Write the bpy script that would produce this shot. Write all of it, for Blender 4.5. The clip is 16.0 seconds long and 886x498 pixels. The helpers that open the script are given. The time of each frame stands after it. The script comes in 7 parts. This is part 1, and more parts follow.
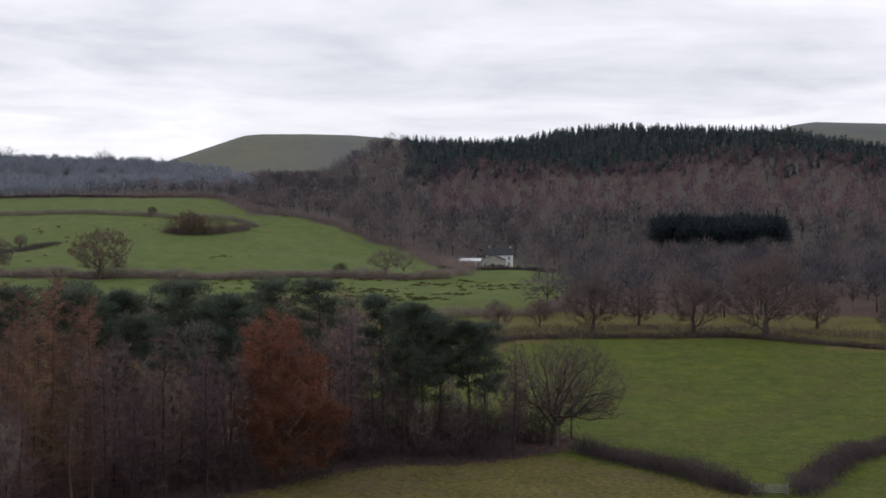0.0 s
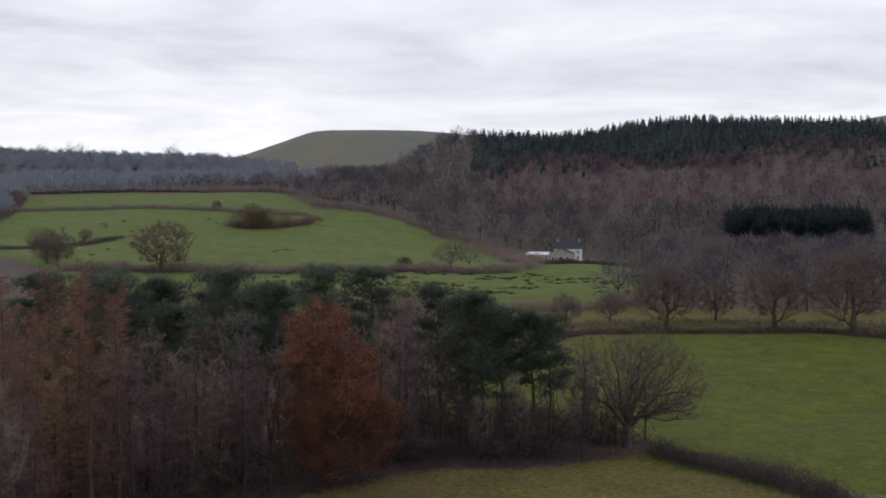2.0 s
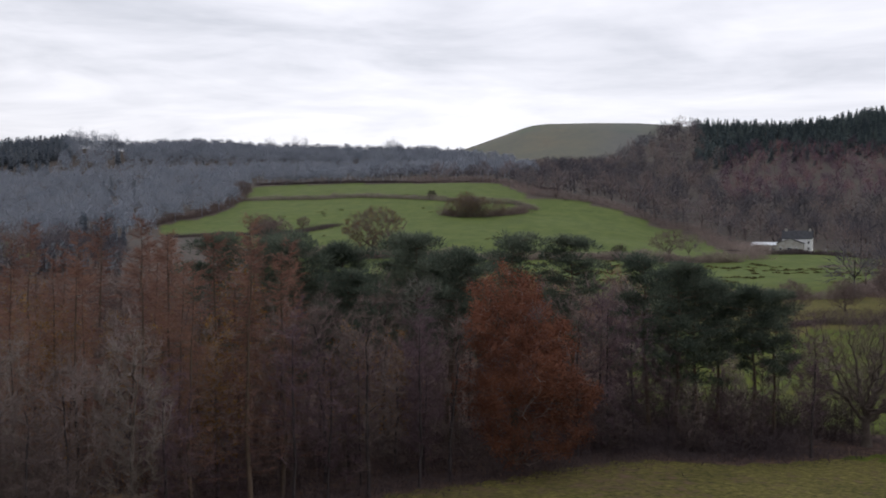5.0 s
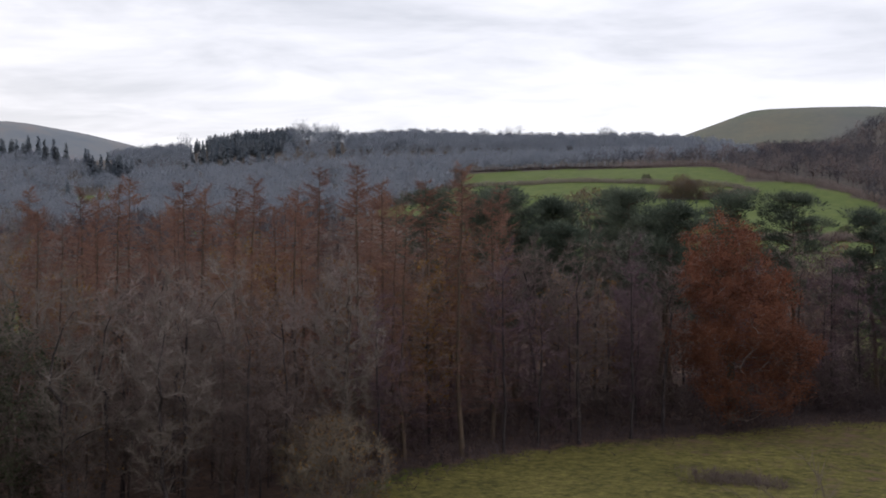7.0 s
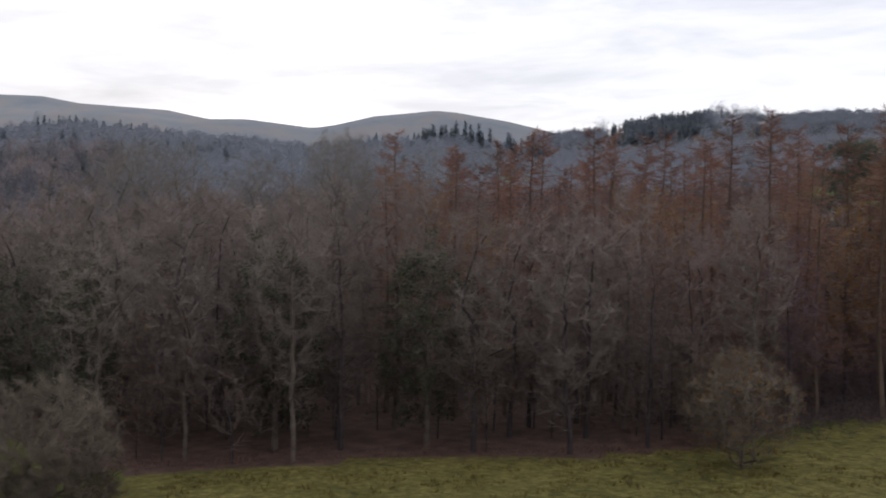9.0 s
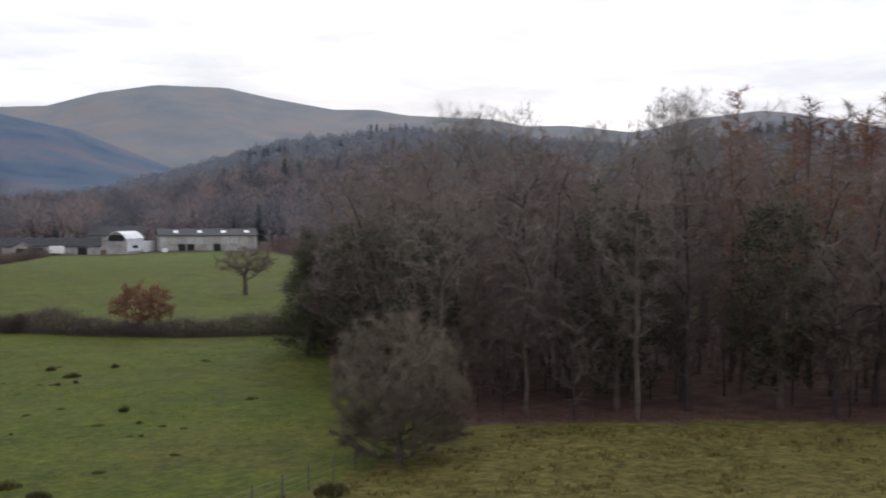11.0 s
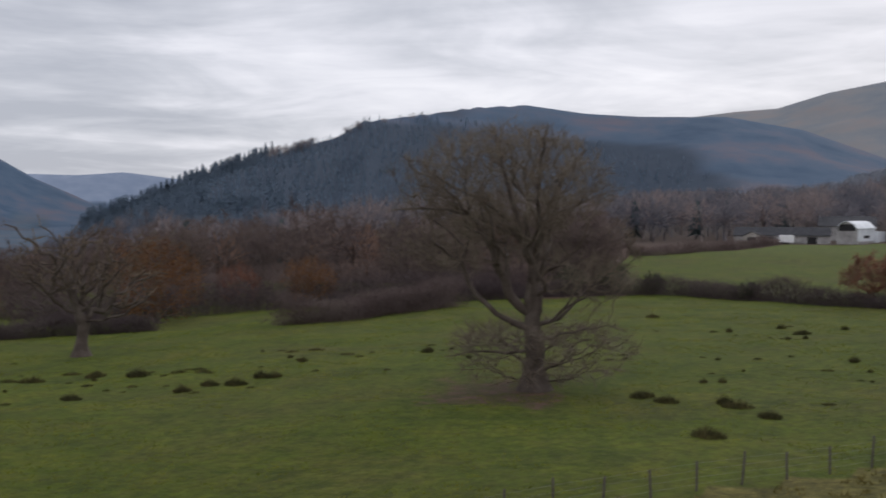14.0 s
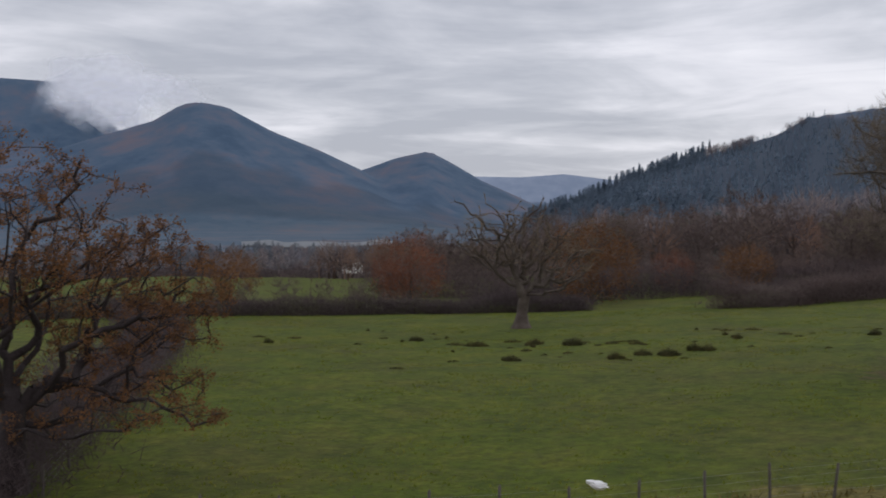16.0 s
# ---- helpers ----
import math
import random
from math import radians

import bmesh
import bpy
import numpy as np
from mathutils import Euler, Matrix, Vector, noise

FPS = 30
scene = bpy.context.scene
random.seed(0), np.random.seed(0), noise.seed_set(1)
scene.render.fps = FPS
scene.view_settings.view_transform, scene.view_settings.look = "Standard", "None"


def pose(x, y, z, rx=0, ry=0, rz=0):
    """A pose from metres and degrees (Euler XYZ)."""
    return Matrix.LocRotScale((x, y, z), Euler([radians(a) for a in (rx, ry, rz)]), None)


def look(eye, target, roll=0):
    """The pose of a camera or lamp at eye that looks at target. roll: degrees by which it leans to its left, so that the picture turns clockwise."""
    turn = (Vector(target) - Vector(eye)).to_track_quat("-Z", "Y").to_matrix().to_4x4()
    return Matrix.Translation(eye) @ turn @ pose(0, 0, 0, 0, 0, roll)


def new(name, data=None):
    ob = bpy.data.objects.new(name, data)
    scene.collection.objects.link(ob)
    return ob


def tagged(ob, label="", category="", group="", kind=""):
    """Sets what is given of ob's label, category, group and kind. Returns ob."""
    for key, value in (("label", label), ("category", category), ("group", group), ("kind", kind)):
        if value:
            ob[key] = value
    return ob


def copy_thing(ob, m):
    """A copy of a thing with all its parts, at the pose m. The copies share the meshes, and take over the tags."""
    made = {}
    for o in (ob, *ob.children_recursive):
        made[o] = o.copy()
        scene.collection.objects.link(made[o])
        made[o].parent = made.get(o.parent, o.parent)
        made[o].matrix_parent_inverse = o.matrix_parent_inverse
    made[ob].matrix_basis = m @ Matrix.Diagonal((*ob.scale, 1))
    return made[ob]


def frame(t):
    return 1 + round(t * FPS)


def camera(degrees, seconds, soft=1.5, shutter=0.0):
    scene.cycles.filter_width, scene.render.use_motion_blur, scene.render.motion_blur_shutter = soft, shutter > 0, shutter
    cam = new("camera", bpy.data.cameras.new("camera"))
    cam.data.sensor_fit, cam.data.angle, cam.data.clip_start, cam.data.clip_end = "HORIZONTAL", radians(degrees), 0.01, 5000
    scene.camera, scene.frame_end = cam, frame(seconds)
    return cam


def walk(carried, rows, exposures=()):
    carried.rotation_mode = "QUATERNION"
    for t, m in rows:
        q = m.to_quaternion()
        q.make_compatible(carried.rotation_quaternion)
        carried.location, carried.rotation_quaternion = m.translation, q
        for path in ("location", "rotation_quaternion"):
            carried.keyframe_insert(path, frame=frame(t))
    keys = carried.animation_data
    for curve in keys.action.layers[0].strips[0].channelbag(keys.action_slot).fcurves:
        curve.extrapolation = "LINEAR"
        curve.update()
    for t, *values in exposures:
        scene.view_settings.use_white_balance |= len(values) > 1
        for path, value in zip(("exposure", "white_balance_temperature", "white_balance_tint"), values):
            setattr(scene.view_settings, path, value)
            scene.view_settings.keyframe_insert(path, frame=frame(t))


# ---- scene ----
cam = camera(42.0, 16.0, soft=1.75, shutter=0.22)
PATH = [
    (0, (0.021, 3.236, 35.094), (-0.024, 5.235, 35.07), 0.0),
    (0.5, (0.078, 6.27, 34.781), (0.013, 8.269, 34.756), 0.1),
    (1, (0.461, 9.987, 34.383), (0.372, 11.984, 34.357), -0.0),
    (1.5, (0.618, 13.221, 33.819), (0.506, 15.218, 33.792), -0.0),
    (2, (0.694, 17.122, 33.178), (0.53, 19.115, 33.149), -0.1),
    (2.5, (0.798, 20.316, 32.499), (0.584, 22.305, 32.469), -0.0),
    (3, (0.903, 23.177, 31.926), (0.662, 25.162, 31.895), -0.0),
    (5.5, (1.367, 33.463, 27.692), (0.736, 35.36, 27.654), 0.2),
    (6, (1.484, 33.456, 26.485), (0.768, 35.323, 26.442), 0.1),
    (6.5, (1.357, 33.695, 25.314), (0.563, 35.53, 25.269), 0.1),
    (7, (1.299, 33.555, 24.088), (0.417, 35.349, 24.04), 0.1),
    (7.5, (1.418, 33.114, 22.896), (0.461, 34.87, 22.846), 0.0),
    (8, (1.472, 32.818, 21.625), (0.444, 34.532, 21.573), 0.1),
    (8.5, (1.491, 33.121, 20.37), (0.257, 34.694, 20.316), -0.1),
    (8.7, (1.886, 33.825, 20.207), (0.546, 35.309, 20.144), 0.3),
    (10.8, (-1.557, 34.506, 16.234), (-3.269, 35.538, 16.167), -0.0),
    (11, (-1.634, 34.442, 15.836), (-3.403, 35.372, 15.769), 0.1),
    (11.5, (-1.438, 34.207, 15.018), (-3.308, 34.912, 14.954), 0.2),
    (12, (-1.306, 34.356, 14.416), (-3.244, 34.848, 14.351), -0.0),
    (12.5, (-1.47, 34.259, 13.76), (-3.446, 34.562, 13.697), -0.1),
    (13, (-1.208, 34.367, 13.116), (-3.201, 34.528, 13.053), -0.2),
    (13.5, (-1.13, 34.178, 12.506), (-3.129, 34.219, 12.442), 0.0),
    (14, (-0.732, 34.011, 11.695), (-2.715, 33.756, 11.632), -0.1),
    (14.5, (-0.745, 34.164, 11.004), (-2.68, 33.664, 10.944), -0.2),
    (15, (-0.575, 34.16, 10.46), (-2.442, 33.446, 10.4), -0.2),
    (15.5, (-0.646, 34.15, 9.972), (-2.463, 33.317, 9.912), -0.1),
    (16, (-0.503, 34.147, 9.407), (-2.256, 33.187, 9.347), -0.0),
]
walk(cam, [(t, look(eye, target, roll)) for t, eye, target, roll in PATH],
     [(0, -0.05, 6400, 11.5), (3, -0.05, 6400, 11.5), (5.5, 0.05, 6400, 11.5), (8, 0.16, 6400, 11.5), (9.7, 0.22, 6400, 11.5), (11, 0.24, 6400, 11.5), (12.5, 0.1, 6400, 11.5), (14, -0.12, 6400, 11.5), (14.6, -0.18, 6400, 11.5), (16, -0.15, 6400, 11.5)])

# ---- world and sun: thick layered cloud, brightest low in the south-west ----
world = bpy.data.worlds.new("overcast_sky")
scene.world = world
world.use_nodes = True
wn, wl = world.node_tree.nodes, world.node_tree.links
wn.clear()


def wnode(kind, **values):
    n = wn.new(kind)
    for key, value in values.items():
        n.inputs[key].default_value = value
    return n


def wmath(op, a, b=None):
    n = wn.new("ShaderNodeMath")
    n.operation = op
    for i, v in enumerate((a, b)):
        if v is None:
            continue
        if isinstance(v, (int, float)):
            n.inputs[i].default_value = v
        else:
            wl.new(v, n.inputs[i])
    return n.outputs[0]


SUN_AZ, SUN_EL = 62.0, 24.0          # degrees left of north, and up
sky_tex = wn.new("ShaderNodeTexSky")
sky_tex.sky_type = "NISHITA"
sky_tex.sun_disc = False
sky_tex.sun_elevation = radians(SUN_EL)
sky_tex.sun_rotation = radians(-SUN_AZ)
coord = wn.new("ShaderNodeTexCoord")
split = wn.new("ShaderNodeSeparateXYZ")
wl.new(coord.outputs["Generated"], split.inputs[0])
lift = wmath("ADD", wmath("MAXIMUM", split.outputs[2], 0.0), 0.09)
join = wn.new("ShaderNodeCombineXYZ")
wl.new(wmath("DIVIDE", split.outputs[0], lift), join.inputs[0])
wl.new(wmath("DIVIDE", split.outputs[1], lift), join.inputs[1])
wl.new(wmath("MULTIPLY", split.outputs[2], 4.0), join.inputs[2])
big = wnode("ShaderNodeTexNoise", Scale=0.5, Detail=6.0, Roughness=0.55, Distortion=0.5)
fine = wnode("ShaderNodeTexNoise", Scale=1.3, Detail=5.0, Roughness=0.55, Distortion=0.6)
# long flat layers, stacked towards the horizon
layers = wnode("ShaderNodeTexNoise", Scale=1.6, Detail=6.0, Roughness=0.6, Distortion=0.6)
flat = wn.new("ShaderNodeCombineXYZ")
wl.new(split.outputs[0], flat.inputs[0])
wl.new(split.outputs[1], flat.inputs[1])
wl.new(wmath("MULTIPLY", split.outputs[2], 7.5), flat.inputs[2])
wl.new(flat.outputs[0], layers.inputs["Vector"])
wl.new(join.outputs[0], big.inputs["Vector"])
wl.new(join.outputs[0], fine.inputs["Vector"])
body = wmath("ADD", wmath("ADD", wmath("MULTIPLY", big.outputs[0], 0.48), wmath("MULTIPLY", fine.outputs[0], 0.3)), wmath("MULTIPLY", layers.outputs[0], 0.32))
# the cloud grows thicker, and greyer, towards the valley in the south
thick = wmath("ADD", wmath("MULTIPLY", split.outputs[1], 0.05), wmath("MULTIPLY", split.outputs[0], 0.07))
ramp = wn.new("ShaderNodeValToRGB")
ramp.color_ramp.elements[0].position, ramp.color_ramp.elements[0].color = 0.36, (0.46, 0.48, 0.54, 1)
ramp.color_ramp.elements[1].position, ramp.color_ramp.elements[1].color = 0.68, (0.95, 0.945, 0.985, 1)
for place, shade in ((0.47, (0.6, 0.615, 0.67, 1)), (0.56, (0.76, 0.765, 0.82, 1))):
    ramp.color_ramp.elements.new(place).color = shade
body = wmath("ADD", wmath("MULTIPLY", wmath("SUBTRACT", body, 0.55), wmath("SUBTRACT", 1.3, wmath("MULTIPLY", split.outputs[1], 0.28))), 0.55)
wl.new(wmath("ADD", body, thick), ramp.inputs[0])
clouds = wn.new("ShaderNodeMix")
clouds.data_type = "RGBA"
clouds.inputs["Factor"].default_value = 0.93
sky_scaled = wn.new("ShaderNodeMix")
sky_scaled.data_type, sky_scaled.blend_type = "RGBA", "MULTIPLY"
sky_scaled.inputs["Factor"].default_value = 1.0
wl.new(sky_tex.outputs[0], sky_scaled.inputs["A"])
sky_scaled.inputs["B"].default_value = (0.1, 0.1, 0.1, 1)
wl.new(sky_scaled.outputs["Result"], clouds.inputs["A"])
wl.new(ramp.outputs[0], clouds.inputs["B"])
back = wnode("ShaderNodeBackground", Strength=1.0)
# an overcast sky is brighter overhead than along the horizon
wl.new(wmath("ADD", 1.12, wmath("MULTIPLY", wmath("MAXIMUM", wmath("SUBTRACT", split.outputs[2], 0.18), 0.0), 0.36)), back.inputs["Strength"])
wl.new(clouds.outputs["Result"], back.inputs["Color"])
wout = wn.new("ShaderNodeOutputWorld")
wl.new(back.outputs[0], wout.inputs[0])

lamp = bpy.data.lights.new("sun", "SUN")
lamp.energy, lamp.angle, lamp.color = 0.6, radians(25), (1.0, 0.96, 0.9)
sun = new("sun", lamp)
sun.matrix_world = look((0, 0, 300), (math.sin(radians(SUN_AZ)) * 100, -math.cos(radians(SUN_AZ)) * 100, 300 - math.tan(radians(SUN_EL)) * 100))


# ---- materials ----
def material(name, stops, scale, rough=0.9, bump=0.0, bump_scale=20.0, fine_scale=None, spread=0.25, metal=0.0, island=0.0, random_tint=0.0, fluffy=False, tint=0.0):
    """Colour stops over two scales of noise, in metres (object space), with a bump; spread lowers the noise's contrast."""
    mat = bpy.data.materials.new(name)
    mat.use_nodes = True
    n, l = mat.node_tree.nodes, mat.node_tree.links
    bsdf = n["Principled BSDF"]
    bsdf.inputs["Roughness"].default_value, bsdf.inputs["Metallic"].default_value = rough, metal
    bsdf.inputs["Specular IOR Level"].default_value = 0.25
    tc = n.new("ShaderNodeTexCoord")
    a, b = n.new("ShaderNodeTexNoise"), n.new("ShaderNodeTexNoise")
    a.inputs["Scale"].default_value, a.inputs["Detail"].default_value = scale, 5
    b.inputs["Scale"].default_value, b.inputs["Detail"].default_value = fine_scale or scale * 14, 4
    for t in (a, b):
        l.new(tc.outputs["Object"], t.inputs["Vector"])
    total = n.new("ShaderNodeMath")
    total.operation = "MULTIPLY_ADD"
    l.new(b.outputs[0], total.inputs[0])
    total.inputs[1].default_value = 0.5
    l.new(a.outputs[0], total.inputs[2])
    value = total.outputs[0]
    for amount, kind, socket in ((island, "ShaderNodeNewGeometry", "Random Per Island"), (random_tint, "ShaderNodeObjectInfo", "Random")):
        if amount:
            g = n.new(kind)
            m = n.new("ShaderNodeMath")
            m.operation = "MULTIPLY_ADD"
            l.new(g.outputs[socket], m.inputs[0])
            m.inputs[1].default_value = amount
            l.new(value, m.inputs[2])
            m2 = n.new("ShaderNodeMath")
            m2.operation = "SUBTRACT"
            l.new(m.outputs[0], m2.inputs[0])
            m2.inputs[1].default_value = amount / 2
            value = m2.outputs[0]
    if tint:
        # each tree of a far wood has a shade of its own
        own = n.new("ShaderNodeAttribute")
        own.attribute_name = "tint"
        m = n.new("ShaderNodeMath")
        m.operation = "MULTIPLY_ADD"
        l.new(own.outputs["Fac"], m.inputs[0])
        m.inputs[1].default_value = tint
        l.new(value, m.inputs[2])
        m2 = n.new("ShaderNodeMath")
        m2.operation = "SUBTRACT"
        l.new(m.outputs[0], m2.inputs[0])
        m2.inputs[1].default_value = tint / 2
        value = m2.outputs[0]
    r = n.new("ShaderNodeValToRGB")
    els = r.color_ramp.elements
    lo, hi = 0.75 - spread, 0.75 + spread
    els[0].position, els[0].color = lo, (*stops[0], 1)
    els[1].position, els[1].color = hi, (*stops[-1], 1)
    for i, s in enumerate(stops[1:-1]):
        els.new(lo + (hi - lo) * (i + 1) / (len(stops) - 1)).color = (*s, 1)
    l.new(value, r.inputs[0])
    l.new(r.outputs[0], bsdf.inputs["Base Color"])
    if fluffy:
        # thin twigs, needles and leaves let light through from behind
        tl, both = n.new("ShaderNodeBsdfTranslucent"), n.new("ShaderNodeMixShader")
        l.new(r.outputs[0], tl.inputs["Color"])
        both.inputs[0].default_value = 0.45
        l.new(bsdf.outputs[0], both.inputs[1])
        l.new(tl.outputs[0], both.inputs[2])
        l.new(both.outputs[0], n["Material Output"].inputs["Surface"])
    if bump:
        c = n.new("ShaderNodeTexNoise")
        c.inputs["Scale"].default_value, c.inputs["Detail"].default_value = bump_scale, 5
        l.new(tc.outputs["Object"], c.inputs["Vector"])
        bp = n.new("ShaderNodeBump")
        bp.inputs["Strength"].default_value, bp.inputs["Distance"].default_value = bump, 0.1
        l.new(c.outputs[0], bp.inputs["Height"])
        l.new(bp.outputs[0], bsdf.inputs["Normal"])
    return mat


BARK = material("bark", [(0.049, 0.036, 0.029), (0.089, 0.069, 0.057), (0.132, 0.111, 0.095)], 1.2, bump=0.6, bump_scale=9)
BARK_DARK = material("dark_bark", [(0.022, 0.017, 0.017), (0.040, 0.031, 0.031), (0.065, 0.052, 0.052)], 1.2, bump=0.6, bump_scale=9)
BARK_PALE = material("pale_bark", [(0.07, 0.062, 0.05), (0.12, 0.108, 0.09), (0.2, 0.185, 0.16)], 0.9, bump=0.5, bump_scale=9)
BARK_PINE = material("pine_bark", [(0.06, 0.045, 0.035), (0.12, 0.08, 0.055)], 0.8, bump=0.6, bump_scale=9)
# most twigs and hedges below hold a little blue added for haze
TWIG = material("winter_twigs", [(0.155, 0.122, 0.109), (0.243, 0.190, 0.171), (0.328, 0.263, 0.238)], 0.35, random_tint=0.25, island=0.12, fluffy=True)
TWIG_GREY = material("grey_twigs", [(0.148, 0.123, 0.107), (0.222, 0.185, 0.161), (0.305, 0.257, 0.226)], 0.3, random_tint=0.25, island=0.15, fluffy=True)
TWIG_PURPLE = material("birch_twigs", [(0.101, 0.068, 0.078), (0.153, 0.103, 0.115), (0.204, 0.140, 0.150)], 0.3, random_tint=0.2, island=0.15, fluffy=True)
TWIG_DARK = material("dark_brown_twigs", [(0.102, 0.076, 0.070), (0.155, 0.117, 0.106), (0.215, 0.164, 0.146)], 0.3, random_tint=0.25, island=0.15, fluffy=True)
OAK_TWIG = material("oak_twigs", [(0.122, 0.096, 0.074), (0.174, 0.140, 0.109), (0.243, 0.204, 0.159)], 0.35, random_tint=0.15, island=0.12, fluffy=True)
BROWN_WOOD = material("brown_wood", [(0.096, 0.074, 0.074), (0.140, 0.108, 0.104), (0.187, 0.148, 0.137), (0.234, 0.145, 0.107)], 0.05, fine_scale=0.12, island=0.06, tint=0.55, spread=0.22, fluffy=True)
LARCH = material("larch_twigs", [(0.120, 0.070, 0.058), (0.205, 0.113, 0.086), (0.283, 0.163, 0.116)], 0.25, random_tint=0.3, island=0.15, fluffy=True)
NEEDLES = material("pine_needles", [(0.051, 0.067, 0.053), (0.083, 0.103, 0.075), (0.138, 0.156, 0.112)], 0.5, island=0.2, random_tint=0.15, fluffy=True)
RUST_LEAF = material("rust_leaves", [(0.136, 0.054, 0.035), (0.214, 0.087, 0.052), (0.294, 0.127, 0.073)], 0.35, island=0.3, random_tint=0.1, fluffy=True)
OAK_LEAF = material("brown_oak_leaves", [(0.126, 0.061, 0.030), (0.196, 0.096, 0.042), (0.265, 0.136, 0.055)], 0.35, island=0.3, random_tint=0.1, fluffy=True)
GOLD_LEAF = material("gold_leaves", [(0.150, 0.075, 0.025), (0.230, 0.120, 0.036), (0.310, 0.185, 0.058)], 0.35, island=0.3, random_tint=0.15, fluffy=True)
IVY = material("ivy_leaves", [(0.039, 0.047, 0.030), (0.076, 0.079, 0.049), (0.113, 0.116, 0.069)], 0.6, island=0.2, fluffy=True)
HEDGE = material("hedge_twigs", [(0.092, 0.066, 0.062), (0.138, 0.103, 0.096), (0.184, 0.148, 0.132)], 0.12, island=0.2, fluffy=True)
DARK_HEDGE = material("dark_thicket_twigs", [(0.062, 0.045, 0.047), (0.090, 0.068, 0.070), (0.123, 0.097, 0.096)], 0.12, island=0.2, fluffy=True)
RUSH = material("rushes", [(0.033, 0.034, 0.016), (0.068, 0.063, 0.026), (0.135, 0.112, 0.046)], 0.8, island=0.3, random_tint=0.2, fluffy=True)
# far bare, larch and conifer woods are blued and lightened for haze
FAR_BARE = material("far_bare_wood", [(0.074, 0.071, 0.083), (0.120, 0.111, 0.122), (0.152, 0.138, 0.148), (0.193, 0.152, 0.146)], 0.03, fine_scale=0.09, island=0.06, tint=0.8, spread=0.22, fluffy=True)
FAR_LARCH = material("far_larch_wood", [(0.106, 0.070, 0.097), (0.145, 0.092, 0.121), (0.176, 0.106, 0.134), (0.238, 0.135, 0.141)], 0.03, fine_scale=0.12, island=0.06, tint=0.6, spread=0.22, fluffy=True)
# mist over the ridge is put into this pale blue-grey colour
FAR_MISTY = material("hazed_grey_wood", [(0.234, 0.260, 0.305), (0.262, 0.284, 0.328), (0.290, 0.309, 0.348)], 0.03, fine_scale=0.09, island=0.06, tint=0.2, spread=0.22, fluffy=True)
# far spruce is lightened and blued to stand for haze
FAR_SPRUCE = material("hazed_far_spruce", [(0.146, 0.171, 0.206), (0.185, 0.211, 0.241), (0.231, 0.250, 0.273)], 0.03, fine_scale=0.1, island=0.06, tint=0.35, spread=0.22, fluffy=True)
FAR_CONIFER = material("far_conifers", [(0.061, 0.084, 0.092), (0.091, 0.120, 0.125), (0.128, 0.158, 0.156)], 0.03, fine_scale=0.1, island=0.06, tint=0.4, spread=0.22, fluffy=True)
# blue of distance haze is mixed into the fell's spruce colour
FAR_FOREST = material("hazed_fell_forest", [(0.149, 0.202, 0.264), (0.167, 0.222, 0.287), (0.190, 0.244, 0.310)], 0.03, fine_scale=0.1, island=0.06, tint=0.1, spread=0.22, fluffy=True)
YEW = material("yew_foliage", [(0.016, 0.023, 0.029), (0.027, 0.039, 0.044), (0.043, 0.058, 0.058)], 0.1, island=0.2, fluffy=True)
DEAD_WOOD = material("weathered_dead_wood", [(0.081, 0.060, 0.042), (0.140, 0.104, 0.071), (0.223, 0.169, 0.125)], 0.7, bump=0.6, bump_scale=9)
# haze is carried by this wood's lightened, blued brown
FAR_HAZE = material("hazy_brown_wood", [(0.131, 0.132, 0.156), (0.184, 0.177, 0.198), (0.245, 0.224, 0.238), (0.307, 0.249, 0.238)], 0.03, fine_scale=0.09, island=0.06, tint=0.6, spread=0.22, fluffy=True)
FENCE_WOOD = material("weathered_posts", [(0.07, 0.06, 0.05), (0.13, 0.115, 0.1)], 3.0, bump=0.3)
WIRE = material("galvanised_wire", [(0.2, 0.2, 0.2), (0.3, 0.3, 0.3)], 3.0, rough=0.5, metal=0.8)


# ---- the lie of the land ----
EYE = (0.0, 34.0)                    # middle of the polar plan: degrees left of north, metres out
OUT = (0, 60, 110, 200, 300, 450, 600, 780, 1000, 1250, 2500)
LIE = {
    -40: (2, 2, 2, 2, 9, 16, 24, 50, 90, 100, 90),
    -8: (2, 2, 2, 1.5, 10, 16, 20, 45, 90, 100, 90),
    3: (2, 2, 2, 1.5, 10, 15, 20, 42, 80, 95, 90),
    8: (2, 2, 2.5, 1.5, 8, 14, 32, 58, 78, 92, 90),
    16: (2, 2, 2.5, 1, 7, 14, 34, 60, 78, 92, 90),
    27: (2, 2, 2.5, 1, 4, 12, 25, 45, 72, 90, 80),
    42: (2, 2, 2, 0, 2, 8, 18, 35, 58, 70, 55),
    58: (2, 2, 1, 0, 1, 4, 12, 28, 50, 55, 40),
    78: (1, 0.3, 0, 0, 1, 2, 6, 10, 15, 20, 20),
    98: (0, 0, -0.5, -1, 0, 1, 3, 8, 12, 15, -10),
    115: (0, -0.8, -2, -4, -8, -15, -20, -24, -27, -29, -31),
    150: (0, -0.8, -2, -4, -8, -15, -20, -24, -27, -29, -31),
    230: (1, 1, 1, 2, 4, 8, 10, 10, 10, 10, 10),
}
